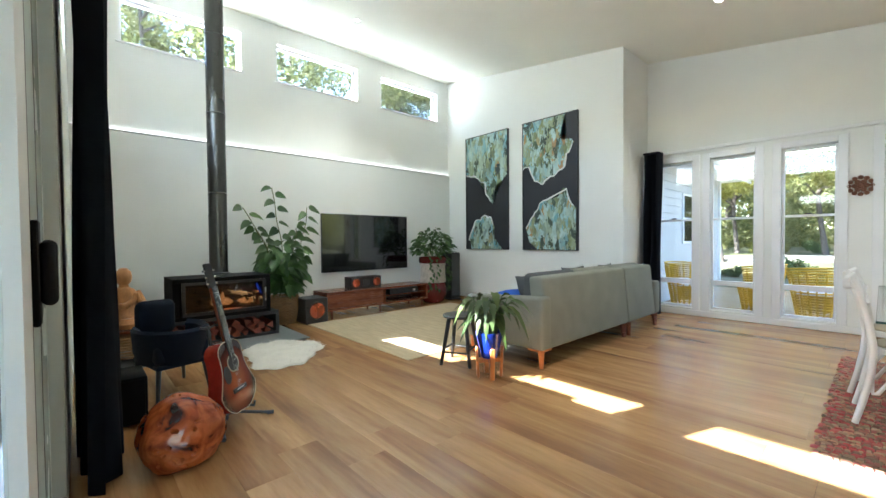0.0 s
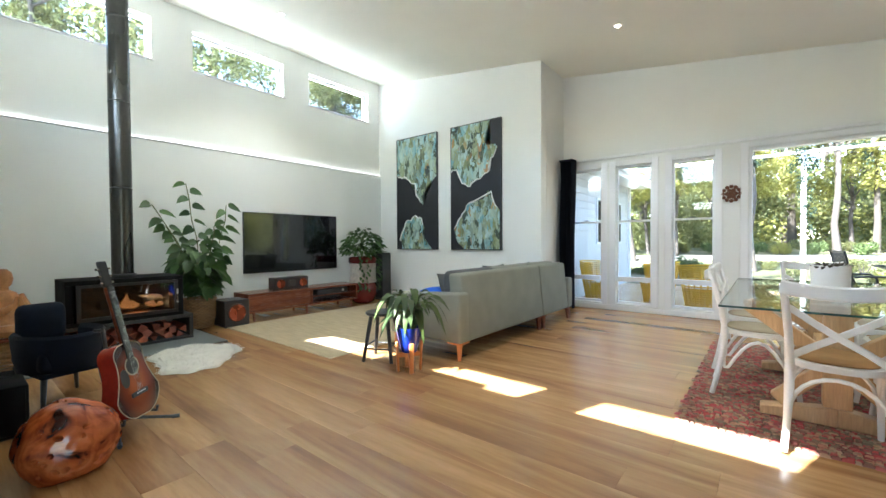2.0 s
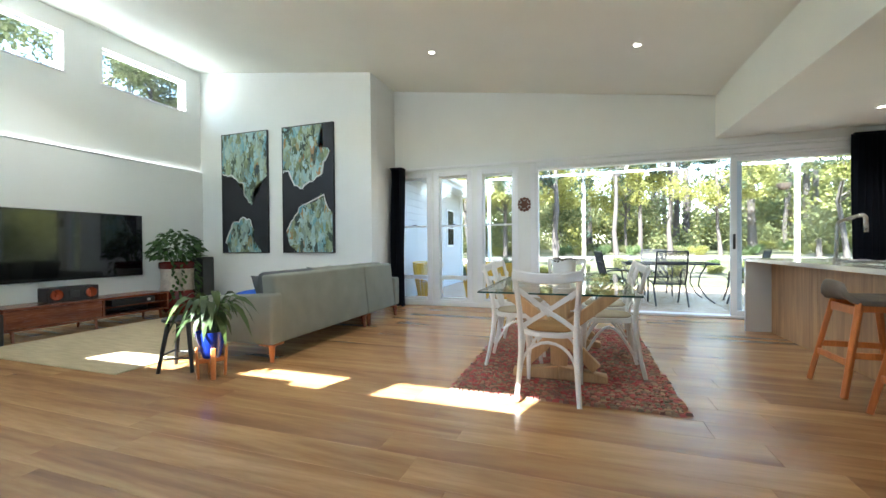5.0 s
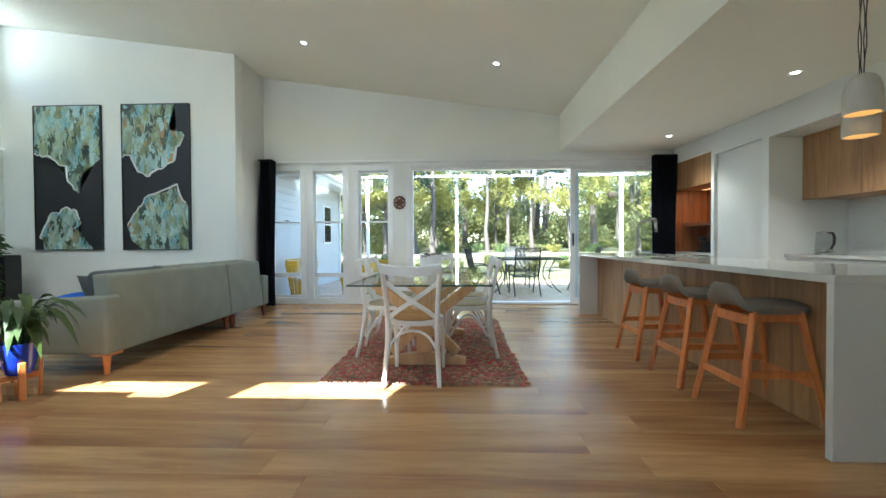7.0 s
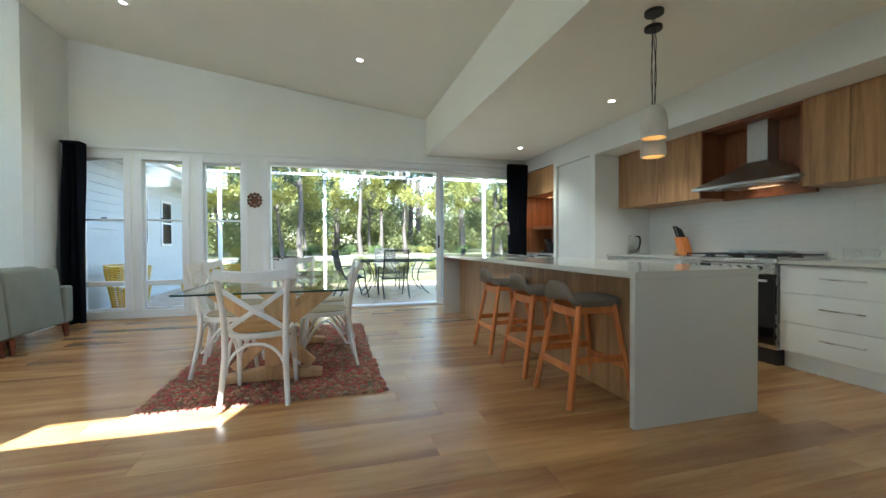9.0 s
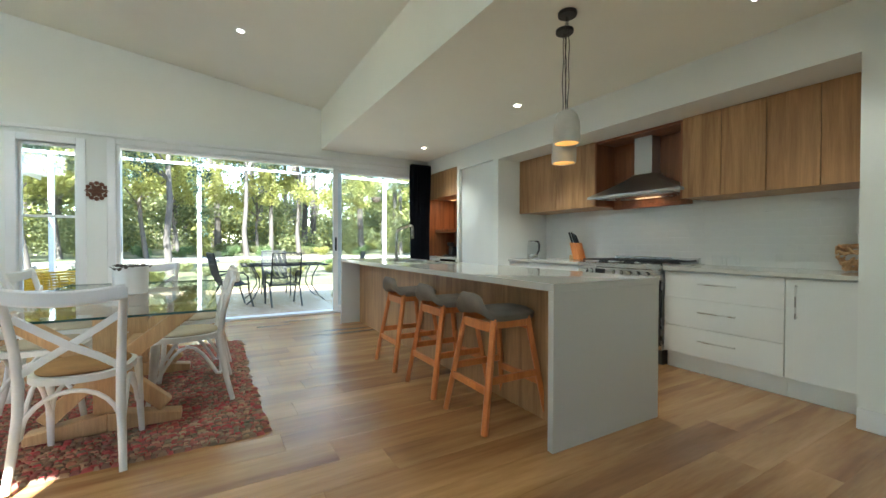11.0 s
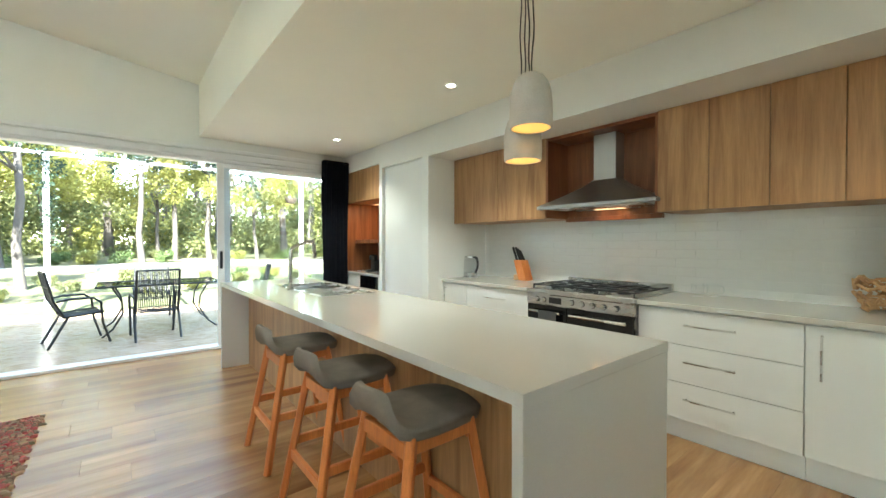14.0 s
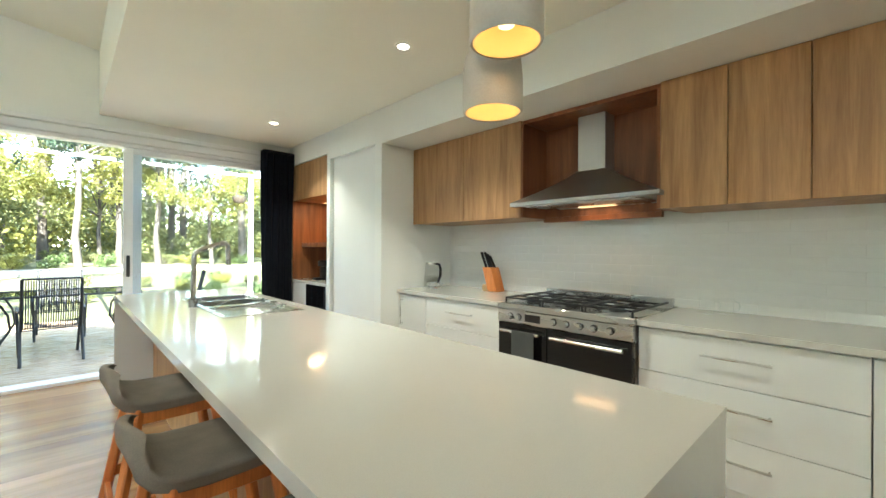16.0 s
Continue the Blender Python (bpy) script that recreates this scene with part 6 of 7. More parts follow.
def outline_guitar():
    out = []
    for k in range(48):
        t = k / 47
        z = 0.49 * t
        w = 0.19 * math.sin(math.pi * min(1, t * 1.0) ** 0.62) ** 0.62 if 0 < t < 1 else 0.0
        w = (0.195 * math.sqrt(max(0, 1 - ((z - 0.15) / 0.155) ** 2)) if z < 0.15 else 0.0)
        if z >= 0.15:
            f = (z - 0.15) / 0.34
            w = 0.195 * (1 - f) ** 1.0 + 0.145 * f - 0.10 * math.sin(math.pi * f) * 0.42
            if z > 0.40:
                w *= math.sqrt(max(0, 1 - ((z - 0.40) / 0.091) ** 2))
        out.append((w, z))
    return out


half = outline_guitar()
ring = [(w, z) for w, z in half] + [(-w, z) for w, z in half[-2:0:-1]]
bodybm = bmesh.new()
A = [bodybm.verts.new((-0.10, y, z)) for y, z in ring]
B = [bodybm.verts.new((-0.002, y, z)) for y, z in ring]
for k in range(len(ring)):
    bodybm.faces.new((A[k], A[(k + 1) % len(ring)], B[(k + 1) % len(ring)], B[k]))
bodybm.faces.new(A)
part("body", bodybm, SIDES, gt, "red-brown sides and back")
tb_ = bmesh.new()
tb_.faces.new([tb_.verts.new((0.0, y * 0.995, z)) for y, z in ring])
bmesh.ops.triangulate(tb_, faces=tb_.faces[:])
tb_.faces.ensure_lookup_table()
part("soundboard", tb_, m, gt, "sunburst top")
part("binding", tube([(0.0, y, z) for y, z in ring], 0.003, 5, None, True), SEATPAD, gt, "cream binding")
part("sound_hole", lathe([(0.0, 0.0), (0.052, 0.0), (0.052, 0.0012), (0, 0.0012)], 32), BLACK, gt, at=pose(0.0006, 0, 0.33, 0, 90, 0))
part("rosette", lathe([(0.053, 0.0), (0.053, 0.002), (0.062, 0.002), (0.062, 0.0)], 36), SEATPAD, gt, "cream rosette ring", at=pose(0.0006, 0, 0.33, 0, 90, 0))
part("bridge", box(0.001, 0.012, -0.075, 0.075, 0.135, 0.165, 0.004), BLACK, gt)
part("saddle", box(0.012, 0.016, -0.04, 0.04, 0.152, 0.156), TRIM, gt)
part("pickguard", lathe([(0.0, 0.0), (0.06, 0.0), (0.06, 0.0011), (0, 0.0011)], 24, squash=0.6), BLACK, gt, at=pose(0.0006, -0.085, 0.27, 0, 90, 0))
part("neck", box(-0.022, 0.003, -0.026, 0.026, 0.485, 0.86, 0.006), WALNUT, gt)
fbm = box(0.0035, 0.009, -0.028, 0.028, 0.38, 0.86)
fret_board = part("fretboard", fbm, BLACK, gt)
for k in range(14):
    z = 0.86 - 0.48 * (1 - 2 ** (-(k + 1) / 12)) * 1.35
    if z > 0.39:
        part("fret", box(0.0092, 0.0105, -0.027, 0.027, z, z + 0.0018), STEEL, fret_board)
part("headstock", box(-0.018, 0.002, -0.036, 0.036, 0.862, 1.03, 0.006), BLACK, gt)
for k in range(3):
    for s in (-1, 1):
        part("tuner", rod((-0.008, s * 0.036, 0.89 + k * 0.045), (-0.008, s * 0.058, 0.89 + k * 0.045), 0.007, seg=8), CHROME, gt)
for k in range(6):
    part("string", rod((0.014, -0.02 + k * 0.008, 0.155), (0.0125, -0.015 + k * 0.006, 0.862), 0.0004, seg=4), STEEL, gt)
part("control_box", box(-0.075, -0.03, 0.1935, 0.1955, 0.10, 0.17), BLACK, gt)
gs = thing("guitar_stand", "black tubular guitar stand", "guitar stand", pose(-5.42, -1.16, 0, 0, 0, 30))
part("mast", rod((-0.10, 0, 0.03), (-0.20, 0, 0.62), 0.011, seg=10), BLACK, gs)
part("yoke", tube([(-0.20, 0, 0.60), (-0.20, 0.05, 0.615), (-0.13, 0.06, 0.62)], 0.008, 8), BLACK, gs)
part("yoke", tube([(-0.20, 0, 0.60), (-0.20, -0.05, 0.615), (-0.13, -0.06, 0.62)], 0.008, 8), BLACK, gs)
for a in (-40, 40, 180):
    c, s_ = math.cos(math.radians(a)), math.sin(math.radians(a))
    f = part("leg", rod((-0.11, 0, 0.07), (-0.11 + 0.30 * c, 0.30 * s_, 0.012), 0.010, seg=10), BLACK, gs)
    part("rubber_foot", rod((-0.11 + 0.28 * c, 0.28 * s_, 0.014), (-0.11 + 0.32 * c, 0.32 * s_, 0.0125), 0.0125, seg=10), BLACK, f)
for s in (-1, 1):
    part("cradle_arm", tube([(-0.11, 0, 0.075), (-0.09, s * 0.10, 0.08), (0.06, s * 0.11, 0.085), (0.065, s * 0.11, 0.115)], 0.009, 8), BLACK, gs)

# polished teak root ball
random.seed(2)
m, nt, b = nodes("polished_teak_root", (0.35, 0.10, 0.03), 0.2)
mp = coords(nt, (1, 1, 1))
n1 = add(nt, "ShaderNodeTexNoise", Scale=4.0, Detail=5.0, Distortion=2.0)
vo = add(nt, "ShaderNodeTexWave", Scale=9.0, Distortion=9.0, Detail=3.0)
for q in (n1, vo):
    nt.links.new(mp.outputs[0], q.inputs["Vector"])
c = ramp(nt, n1.outputs["Fac"], [(0.33, (0.03, 0.008, 0.005)), (0.40, (0.26, 0.05, 0.015)), (0.58, (0.42, 0.10, 0.028)), (0.8, (0.50, 0.19, 0.07))])
c = mix(nt, 0.3, c, ramp(nt, vo.outputs["Color"], [(0.2, (0.45, 0.35, 0.3)), (0.6, (1, 1, 1))]), "MULTIPLY")
nt.links.new(c, b.inputs["Base Color"])
bump(nt, b, n1.outputs["Fac"], 0.12, 0.006)
rb = bmesh.new()
bmesh.ops.create_icosphere(rb, subdivisions=5, radius=0.24)
for v in rb.verts:
    p = v.co.normalized()
    k = 1 + 0.13 * noise.noise(p * 1.5) + 0.03 * noise.noise(p * 3.4 + Vector((3, 1, 2)))
    crack = noise.noise(p * 2.6 + Vector((7, 3, 1)))
    if abs(crack) < 0.045 and noise.noise(p * 1.7 + Vector((1, 9, 4))) > -0.05:
        k -= 0.22 * (1 - abs(crack) / 0.045)
    v.co = Vector((p.x * 1.0, p.y * 0.98, p.z * 0.97)) * 0.198 * k
low = min(v.co.z for v in rb.verts)
for v in rb.verts:
    v.co.z = max(v.co.z, low + 0.03)
solid("root_ball", rb, m, "polished round teak root ball ornament", "ornament", at=pose(-5.12, -1.49, -(low + 0.03)))

# carved kneeling statue on a wicker stand
CARVED = mottled("carved_yellow_wood", (0.46, 0.21, 0.075), 0.5, 7, 0.25, 60, 0.4, stretch=(3, 3, 1))
wk = thing("wicker_stool", "low square wicker stand", "stand", pose(-7.62, -1.58, HZ))
for x in (-0.2, 0.2):
    for y in (-0.2, 0.2):
        part("leg", rod((x, y, 0), (x, y, 0.30), 0.014, seg=8), CHARCOAL, wk)
part("top", box(-0.24, 0.24, -0.24, 0.24, 0.30, 0.33, 0.008), WALNUT, wk, "flat timber top")
b = bmesh.new()
for j in range(9):
    z = 0.06 + j * 0.026
    tube([(0.19 * (1 if k in (0, 3) else -1), 0.19 * (1 if k < 2 else -1), z) for k in range(4)], 0.013, 6, b, True)
part("weave", b, WICKER, wk, "woven wicker sides")
stt = bmesh.new()
lathe([(0.0, 0.0), (0.20, 0.0), (0.22, 0.05), (0.20, 0.12), (0.15, 0.17), (0.13, 0.26), (0.135, 0.34), (0.10, 0.40), (0.05, 0.425), (0.045, 0.45), (0.07, 0.48), (0.082, 0.53), (0.07, 0.59), (0.035, 0.625), (0, 0.63)], 28, bm=stt, squash=0.85)
lathe([(0.0, 0.0), (0.075, 0.01), (0.09, 0.06), (0.06, 0.11), (0, 0.12)], 18, (0.16, 0.09, 0.0), stt)
lathe([(0.0, 0.0), (0.075, 0.01), (0.09, 0.06), (0.06, 0.11), (0, 0.12)], 18, (0.16, -0.09, 0.0), stt)
for s in (-1, 1):
    tube([(0.0, s * 0.13, 0.36), (0.06, s * 0.15, 0.24), (0.13, s * 0.08, 0.24), (0.16, s * 0.02, 0.30), (0.165, s * 0.012, 0.37)], [0.045, 0.042, 0.036, 0.025, 0.012], 10, stt)
solid("statue", stt, CARVED, "carved pale timber kneeling statue with folded arms", "statue", at=pose(-7.62, -1.555, HZ + 0.3305, 0, 0, 35) @ Matrix.Scale(0.92, 4))

# round woven medallion between window and door
md = thing("wall_medallion", "round carved brown wall ornament", "wall ornament", pose(-2.81, DOORY - 0.003, 1.765))
CANE = mottled("brown_seed_pods", (0.20, 0.09, 0.055), 0.7, 20, 0.35, 120, 0.5)
for r, n, s in ((0.0, 1, 0.030), (0.05, 6, 0.027), (0.098, 12, 0.025)):
    for k in range(n):
        a = k * math.tau / n
        part("disc", lathe([(0.4 * s, -0.0), (s, 0.004), (s, 0.012), (0.5 * s, 0.02), (0.25 * s, 0.012), (0, 0.012)], 12), CANE, md, at=pose(r * math.cos(a), 0, r * math.sin(a), 90, 0, 0))


# ---- outside ----
gm, nt, b = nodes("garden_ground", (0.1, 0.14, 0.04), 0.95)
mp = coords(nt, (1, 1, 1), True)
n1 = add(nt, "ShaderNodeTexNoise", Scale=0.22, Detail=5.0)
n2 = add(nt, "ShaderNodeTexNoise", Scale=9.0, Detail=4.0)
for q in (n1, n2):
    nt.links.new(mp.outputs[0], q.inputs["Vector"])
c = ramp(nt, n1.outputs["Fac"], [(0.35, (0.055, 0.065, 0.024)), (0.52, (0.10, 0.10, 0.045)), (0.66, (0.19, 0.165, 0.11))])
c = mix(nt, 0.5, c, ramp(nt, n2.outputs["Fac"], [(0.3, (0.5, 0.5, 0.45)), (0.7, (1, 1, 1))]), "MULTIPLY")
nt.links.new(c, b.inputs["Base Color"])
bump(nt, b, n2.outputs["Fac"], 0.6, 0.05)


def ground_z(x, y):
    d = max(0.0, y - 9.5)
    return (-0.42 if y < 9.6 else -0.07 + 0.030 * min(d, 24)) + (0.25 * noise.noise(Vector((x * 0.08, y * 0.08, 0))) if y > 12 else 0)


verts, faces = [], []
xs = [-900, -300, -120] + [-70 + 2.5 * i for i in range(57)] + [120, 300, 900]
ys = [-900, -300, -80, -30, -8] + [2, 4.2, 6.4, 9.5, 9.7] + [10.8 + 2.2 * i for i in range(32)] + [120, 300, 900]
for y in ys:
    for x in xs:
        verts.append((x, y, ground_z(x, y)))
nx = len(xs)
for j in range(len(ys) - 1):
    for i in range(nx - 1):
        k = j * nx + i
        faces.append((k, k + 1, k + nx + 1, k + nx))
me = bpy.data.meshes.new("ground")
me.from_pydata(verts, [], faces)
me.materials.append(gm)
smooth(me, 80)
tagged(new("ground", me), "sunlit lawn and leaf-littered garden ground", "ground", kind="structure")
PATHM = mottled("pale_gravel", (0.30, 0.27, 0.23), 0.9, 1.5, 0.15, 30, 0.5, world_space=True)
pv, pf = [], []
for i in range(60):
    x = -30 + i
    yc = 19 + 3.0 * math.sin(x * 0.07 + 0.4)
    for dy in (-1.5, 1.5):
        pv.append((x, yc + dy, max(ground_z(x, yc + dy), ground_z(x, yc)) + 0.05))
pv += [(x, y, z - 0.5) for x, y, z in pv]
for i in range(59):
    a, c = 2 * i, 2 * i + 120
    pf += [(a, a + 2, a + 3, a + 1), (c, c + 2, a + 2, a), (a + 1, a + 3, c + 3, c + 1)]
me = bpy.data.meshes.new("garden_path")
me.from_pydata(pv, [], pf)
me.materials.append(PATHM)
tagged(new("garden_path", me), "pale gravel drive curving through the garden", "path", kind="structure")

# unseen veranda roof added to shade the rear doorway, pale and sunlit on top
rv = box(-10.5, 4.0, -6.4, -2.14, 2.56, 2.66)
structure("rear_shade_roof", rv, WHITE_EXT, "unseen flat pale roof added to shade the rear doorway", "roof")
# unseen terrace floor, added dark so little light bounces indoors
structure("rear_terrace", box(-10.5, 4.0, -6.4, -2.51, -0.14, -0.03), mottled("dark_terrace_stone", (0.16, 0.15, 0.14), 0.7, 2, 0.2, 40, 0.2), "unseen dark paved terrace added outside the rear doorway", "terrace")
# unseen wall, added only to cut low sky light through the rear doorway
structure("rear_light_blocker", box(-10.5, 4.0, -6.6, -6.42, -0.5, 2.3), mottled("blocker_grey_render", (0.30, 0.30, 0.28), 0.8, 2, 0.1, 60, 0.2), "unseen plain wall added to block low sky light at the rear", "wall")
# unseen reflector: throws sunlight up onto the ceiling along the west wall
structure("west_bounce_roof", box(-13.0, -9.16, -2.4, 6.0, 3.44, 3.58), WHITE_EXT, "unseen pale roof added to bounce sun through the high windows", "roof")

# deck: boards run along x
deck = tagged(thing("deck", "pale weathered timber deck outside the sliding door", "deck", pose(0, 0, 0)), kind="structure")
# one dark slab gives the gaps between boards their shade
part("gap_shade_block", box(-5.4, 6.2, 5.11, 9.68, -0.40, -0.052), mottled("deck_shadow", (0.10, 0.08, 0.06), 0.9), deck, "dark block standing for shade under the deck boards")
deck_me = mesh("deck_board", box(-2.898, 2.898, 0, 0.088, -0.025, 0, 0.003), DECK)
for k in range(49):
    y = 5.115 + k * 0.094
    for x in (-2.5, 3.3):
        d = new("deck_board", deck_me)
        d.parent = deck
        d.matrix_basis = pose(x, y, -0.025)

# the house's wing beyond the sash windows
# white boards with their blue-grey shade put into the base colour
WEATHER = mottled("shade_toned_weatherboard", (0.55, 0.56, 0.57), 0.6, 2, 0.05, 150, 0.1)
wing = thing("house_wing", "white weatherboard house wing toned blue-grey for shade, dark windows", "house", pose(-5.45, 0, 0))
for k in range(18):
    z = -0.2 + k * 0.155
    one = box(-0.03, 0.0, 5.12, 10.2, z, z + 0.156)
    for v in one.verts:
        if v.co.x > -0.01 and v.co.z > z + 0.1:
            v.co.x -= 0.016
    part("weatherboard", one, WEATHER, wing)
part("wall", box(-3.5, -0.031, 5.12, 10.19, -0.4, 2.6), WEATHER, wing)
rf = box(-3.6, 0.55, 5.6, 10.7, 2.60, 2.68)
part("roof", rf, WHITE_EXT, wing)
part("fascia", box(0.55, 0.58, 5.6, 10.7, 2.52, 2.74, 0.004), TRIM, wing, "white fascia board")
part("gutter", tube([(0.63, 5.6, 2.66), (0.63, 10.7, 2.64)], 0.05, 10), TRIM, wing)
for y in (7.75, 9.05):
    w = part("window", box(-0.01, 0.025, y - 0.30, y + 0.30, 1.05, 2.1, 0.004), TRIM, wing, "white window frame")
    for z0, z1 in ((1.10, 1.56), (1.60, 2.05)):
        part("window_pane", box(0.026, 0.03, y - 0.25, y + 0.25, z0, z1), BLACKGLASS, w, "dark window pane")
part("corner_post", box(-0.02, 0.05, 10.13, 10.22, -0.3, 2.6), TRIM, wing)

# pergola with climbing vine
per = thing("pergola", "white timber pergola covered with climbing vine", "pergola", pose(0, 9.5, 0))
for x in (-4.4, -1.83, 2.80, 5.6):
    part("post", box(x - 0.042, x + 0.042, -0.042, 0.042, -0.0247, 2.93, 0.006), TRIM, per)
for y, z in ((0.0, 2.93), (0.75, 3.05)):
    part("beam", box(-5.4, 6.4, y - 0.02, y + 0.02, z, z + 0.06, 0.004), TRIM, per, "white painted pergola beam")
part("wall_plate", box(-5.3, 6.2, -4.38, -4.30, 3.02, 3.12, 0.005), TRIM, per)
for k in range(6):
    x = -4.9 + k * 2.1
    part("rafter", box(x - 0.02, x + 0.02, -4.299, 1.1, 3.16, 3.25, 0.003), TRIM, per)
VINE = leafy("vine_leaf", (0.010, 0.024, 0.014), (0.04, 0.07, 0.035), 0.6, 0.15)


def leaf_cloud(name, blobs, count, size, seed, parent, material, label=""):
    """Many small two-faced leaves scattered through soft blobs (centre, radii)."""
    rnd = random.Random(seed)
    verts, faces = [], []
    weights = [r[0] * r[1] + r[1] * r[2] for _, r in blobs]
    total = sum(weights)
    for (cx, cy, cz), (rx, ry, rz) in blobs:
        n = int(count * (rx * ry + ry * rz) / total)
        for _ in range(n):
            u, v, w = rnd.gauss(0, 1), rnd.gauss(0, 1), rnd.gauss(0, 1)
            d = math.sqrt(u * u + v * v + w * w) + 1e-6
            k = rnd.random() ** 0.45 * rnd.uniform(0.75, 1.12)
            p = Vector((cx + rx * k * u / d, cy + ry * k * v / d, cz + rz * k * w / d))
            a = Vector((rnd.uniform(-1, 1), rnd.uniform(-1, 1), rnd.uniform(-1.1, 0.5))).normalized()
            s = a.orthogonal().normalized()
            s = Matrix.Rotation(rnd.uniform(0, math.tau), 3, a) @ s
            L = size * rnd.uniform(0.6, 1.4)
            i = len(verts)
            verts += [p, p + a * L * 0.5 + s * L * 0.24, p + a * L, p + a * L * 0.5 - s * L * 0.24]
            faces.append((i, i + 1, i + 2, i + 3))
    me = bpy.data.meshes.new(name)
    me.from_pydata([tuple(v) for v in verts], [], faces)
    me.materials.append(material)
    ob = new(name, me)
    ob.parent = parent
    return tagged(ob, label)


rnd = random.Random(77)
blobs = [((rnd.uniform(-5.2, 6.2), rnd.uniform(-0.5, 0.9), rnd.uniform(3.15, 3.75)), (rnd.uniform(0.2, 0.5), rnd.uniform(0.2, 0.4), rnd.uniform(0.10, 0.22))) for _ in range(95)]
blobs += [((-5.2 + 0.3 * k, rnd.uniform(-0.15, 0.1), rnd.uniform(2.9, 3.12)), (0.2, 0.14, rnd.uniform(0.06, 0.14))) for k in range(38) if k % 3]
blobs += [((-1.83 + rnd.uniform(-0.15, 0.15), rnd.uniform(-0.1, 0.1), z), (0.15, 0.13, 0.2)) for z in (2.85, 2.7, 2.55, 2.35, 2.15, 1.95, 1.7, 1.4)]
blobs += [((rnd.uniform(-4.5, 5), 0.1, rnd.uniform(2.5, 2.85)), (0.1, 0.1, 0.2)) for _ in range(14)]
blobs += [((-5.2 + 0.16 * k, rnd.uniform(-0.15, 0.2), rnd.uniform(2.62, 3.0)), (0.17, 0.14, rnd.uniform(0.08, 0.18))) for k in range(18)]
leaf_cloud("vine", blobs, 40000, 0.055, 5, per, VINE, "green climbing vine leaves")

# garden furniture
MESHFAB = mottled("black_sling_mesh", (0.03, 0.032, 0.035), 0.6, 8, 0.2, 400, 0.3)


def sling_chair():
    c = thing("garden_chair", "black steel garden chair with a sling mesh seat", "chair", pose(0, 0, 0), "chairs round the deck table")
    for s in (-1, 1):
        part("side_frame", tube([(s * 0.26, 0.30, 0.0), (s * 0.27, 0.22, 0.28), (s * 0.28, 0.20, 0.55), (s * 0.28, 0.12, 0.62), (s * 0.28, -0.12, 0.62), (s * 0.27, -0.24, 0.60)], 0.0155, 8), BLACK, c)
        part("back_frame", tube([(s * 0.25, 0.24, 0.42), (s * 0.25, -0.16, 0.39), (s * 0.25, -0.26, 0.60), (s * 0.245, -0.34, 0.97)], 0.0155, 8), BLACK, c)
        part("back_leg", tube([(s * 0.26, -0.32, 0.0), (s * 0.26, -0.12, 0.40)], 0.0155, 8), BLACK, c)
    part("top_bar", rod((-0.245, -0.34, 0.97), (0.245, -0.34, 0.97), 0.012), BLACK, c)
    pts = [(0.25, 0.425), (0.05, 0.40), (-0.15, 0.395), (-0.2, 0.46), (-0.26, 0.60), (-0.305, 0.78), (-0.34, 0.955)]
    for k in range(24):
        x = -0.2357 + k * 0.0205
        part("sling_band", sweep([(x, y, z - 0.018 * (1 - (x / 0.24) ** 2) * (1 if y > -0.16 else 0)) for y, z in pts], 0.0115, 0.003, None, (0, -0.6, 0.8)), MESHFAB, c)
    for y, z in ((-0.16, 0.39), (0.05, 0.385), (-0.30, 0.78)):
        part("cross_bar", rod((-0.25, y, z - 0.012), (0.25, y, z - 0.012), 0.008, seg=8), BLACK, c)
    return c


DZ = -0.0248
sc_ = sling_chair()
sc_.matrix_basis = pose(-0.42, 6.42, DZ, 0, 0, 4)
for x, y, a in ((-1.27, 6.62, -78), (0.95, 6.95, 80), (-0.35, 8.0, 180)):
    copy_thing(sc_, pose(x, y, DZ, 0, 0, a))
gt_ = thing("garden_table", "dark glass garden table on curved black steel legs", "table", pose(-0.3, 7.15, DZ))
part("tabletop", box(-0.78, 0.78, -0.48, 0.48, 0.715, 0.723, 0.002), glass("dark_table_glass", (0.35, 0.42, 0.42), 0.02, 1.6), gt_, "dark glass top")
part("rim", tube([(-0.78, -0.48, 0.72), (0.78, -0.48, 0.72), (0.78, 0.48, 0.72), (-0.78, 0.48, 0.72)], 0.014, 8, None, True), BLACK, gt_)
for sx in (-1, 1):
    for sy in (-1, 1):
        part("leg", tube([(sx * 0.60, sy * 0.36, 0.705), (sx * 0.50, sy * 0.32, 0.5), (sx * 0.48, sy * 0.31, 0.32), (sx * 0.60, sy * 0.37, 0.1), (sx * 0.72, sy * 0.42, 0.0)], 0.013, 8), BLACK, gt_)
YEL = mottled("yellow_resin_cane", (0.72, 0.42, 0.010), 0.5, 6, 0.12, 80, 0.1)


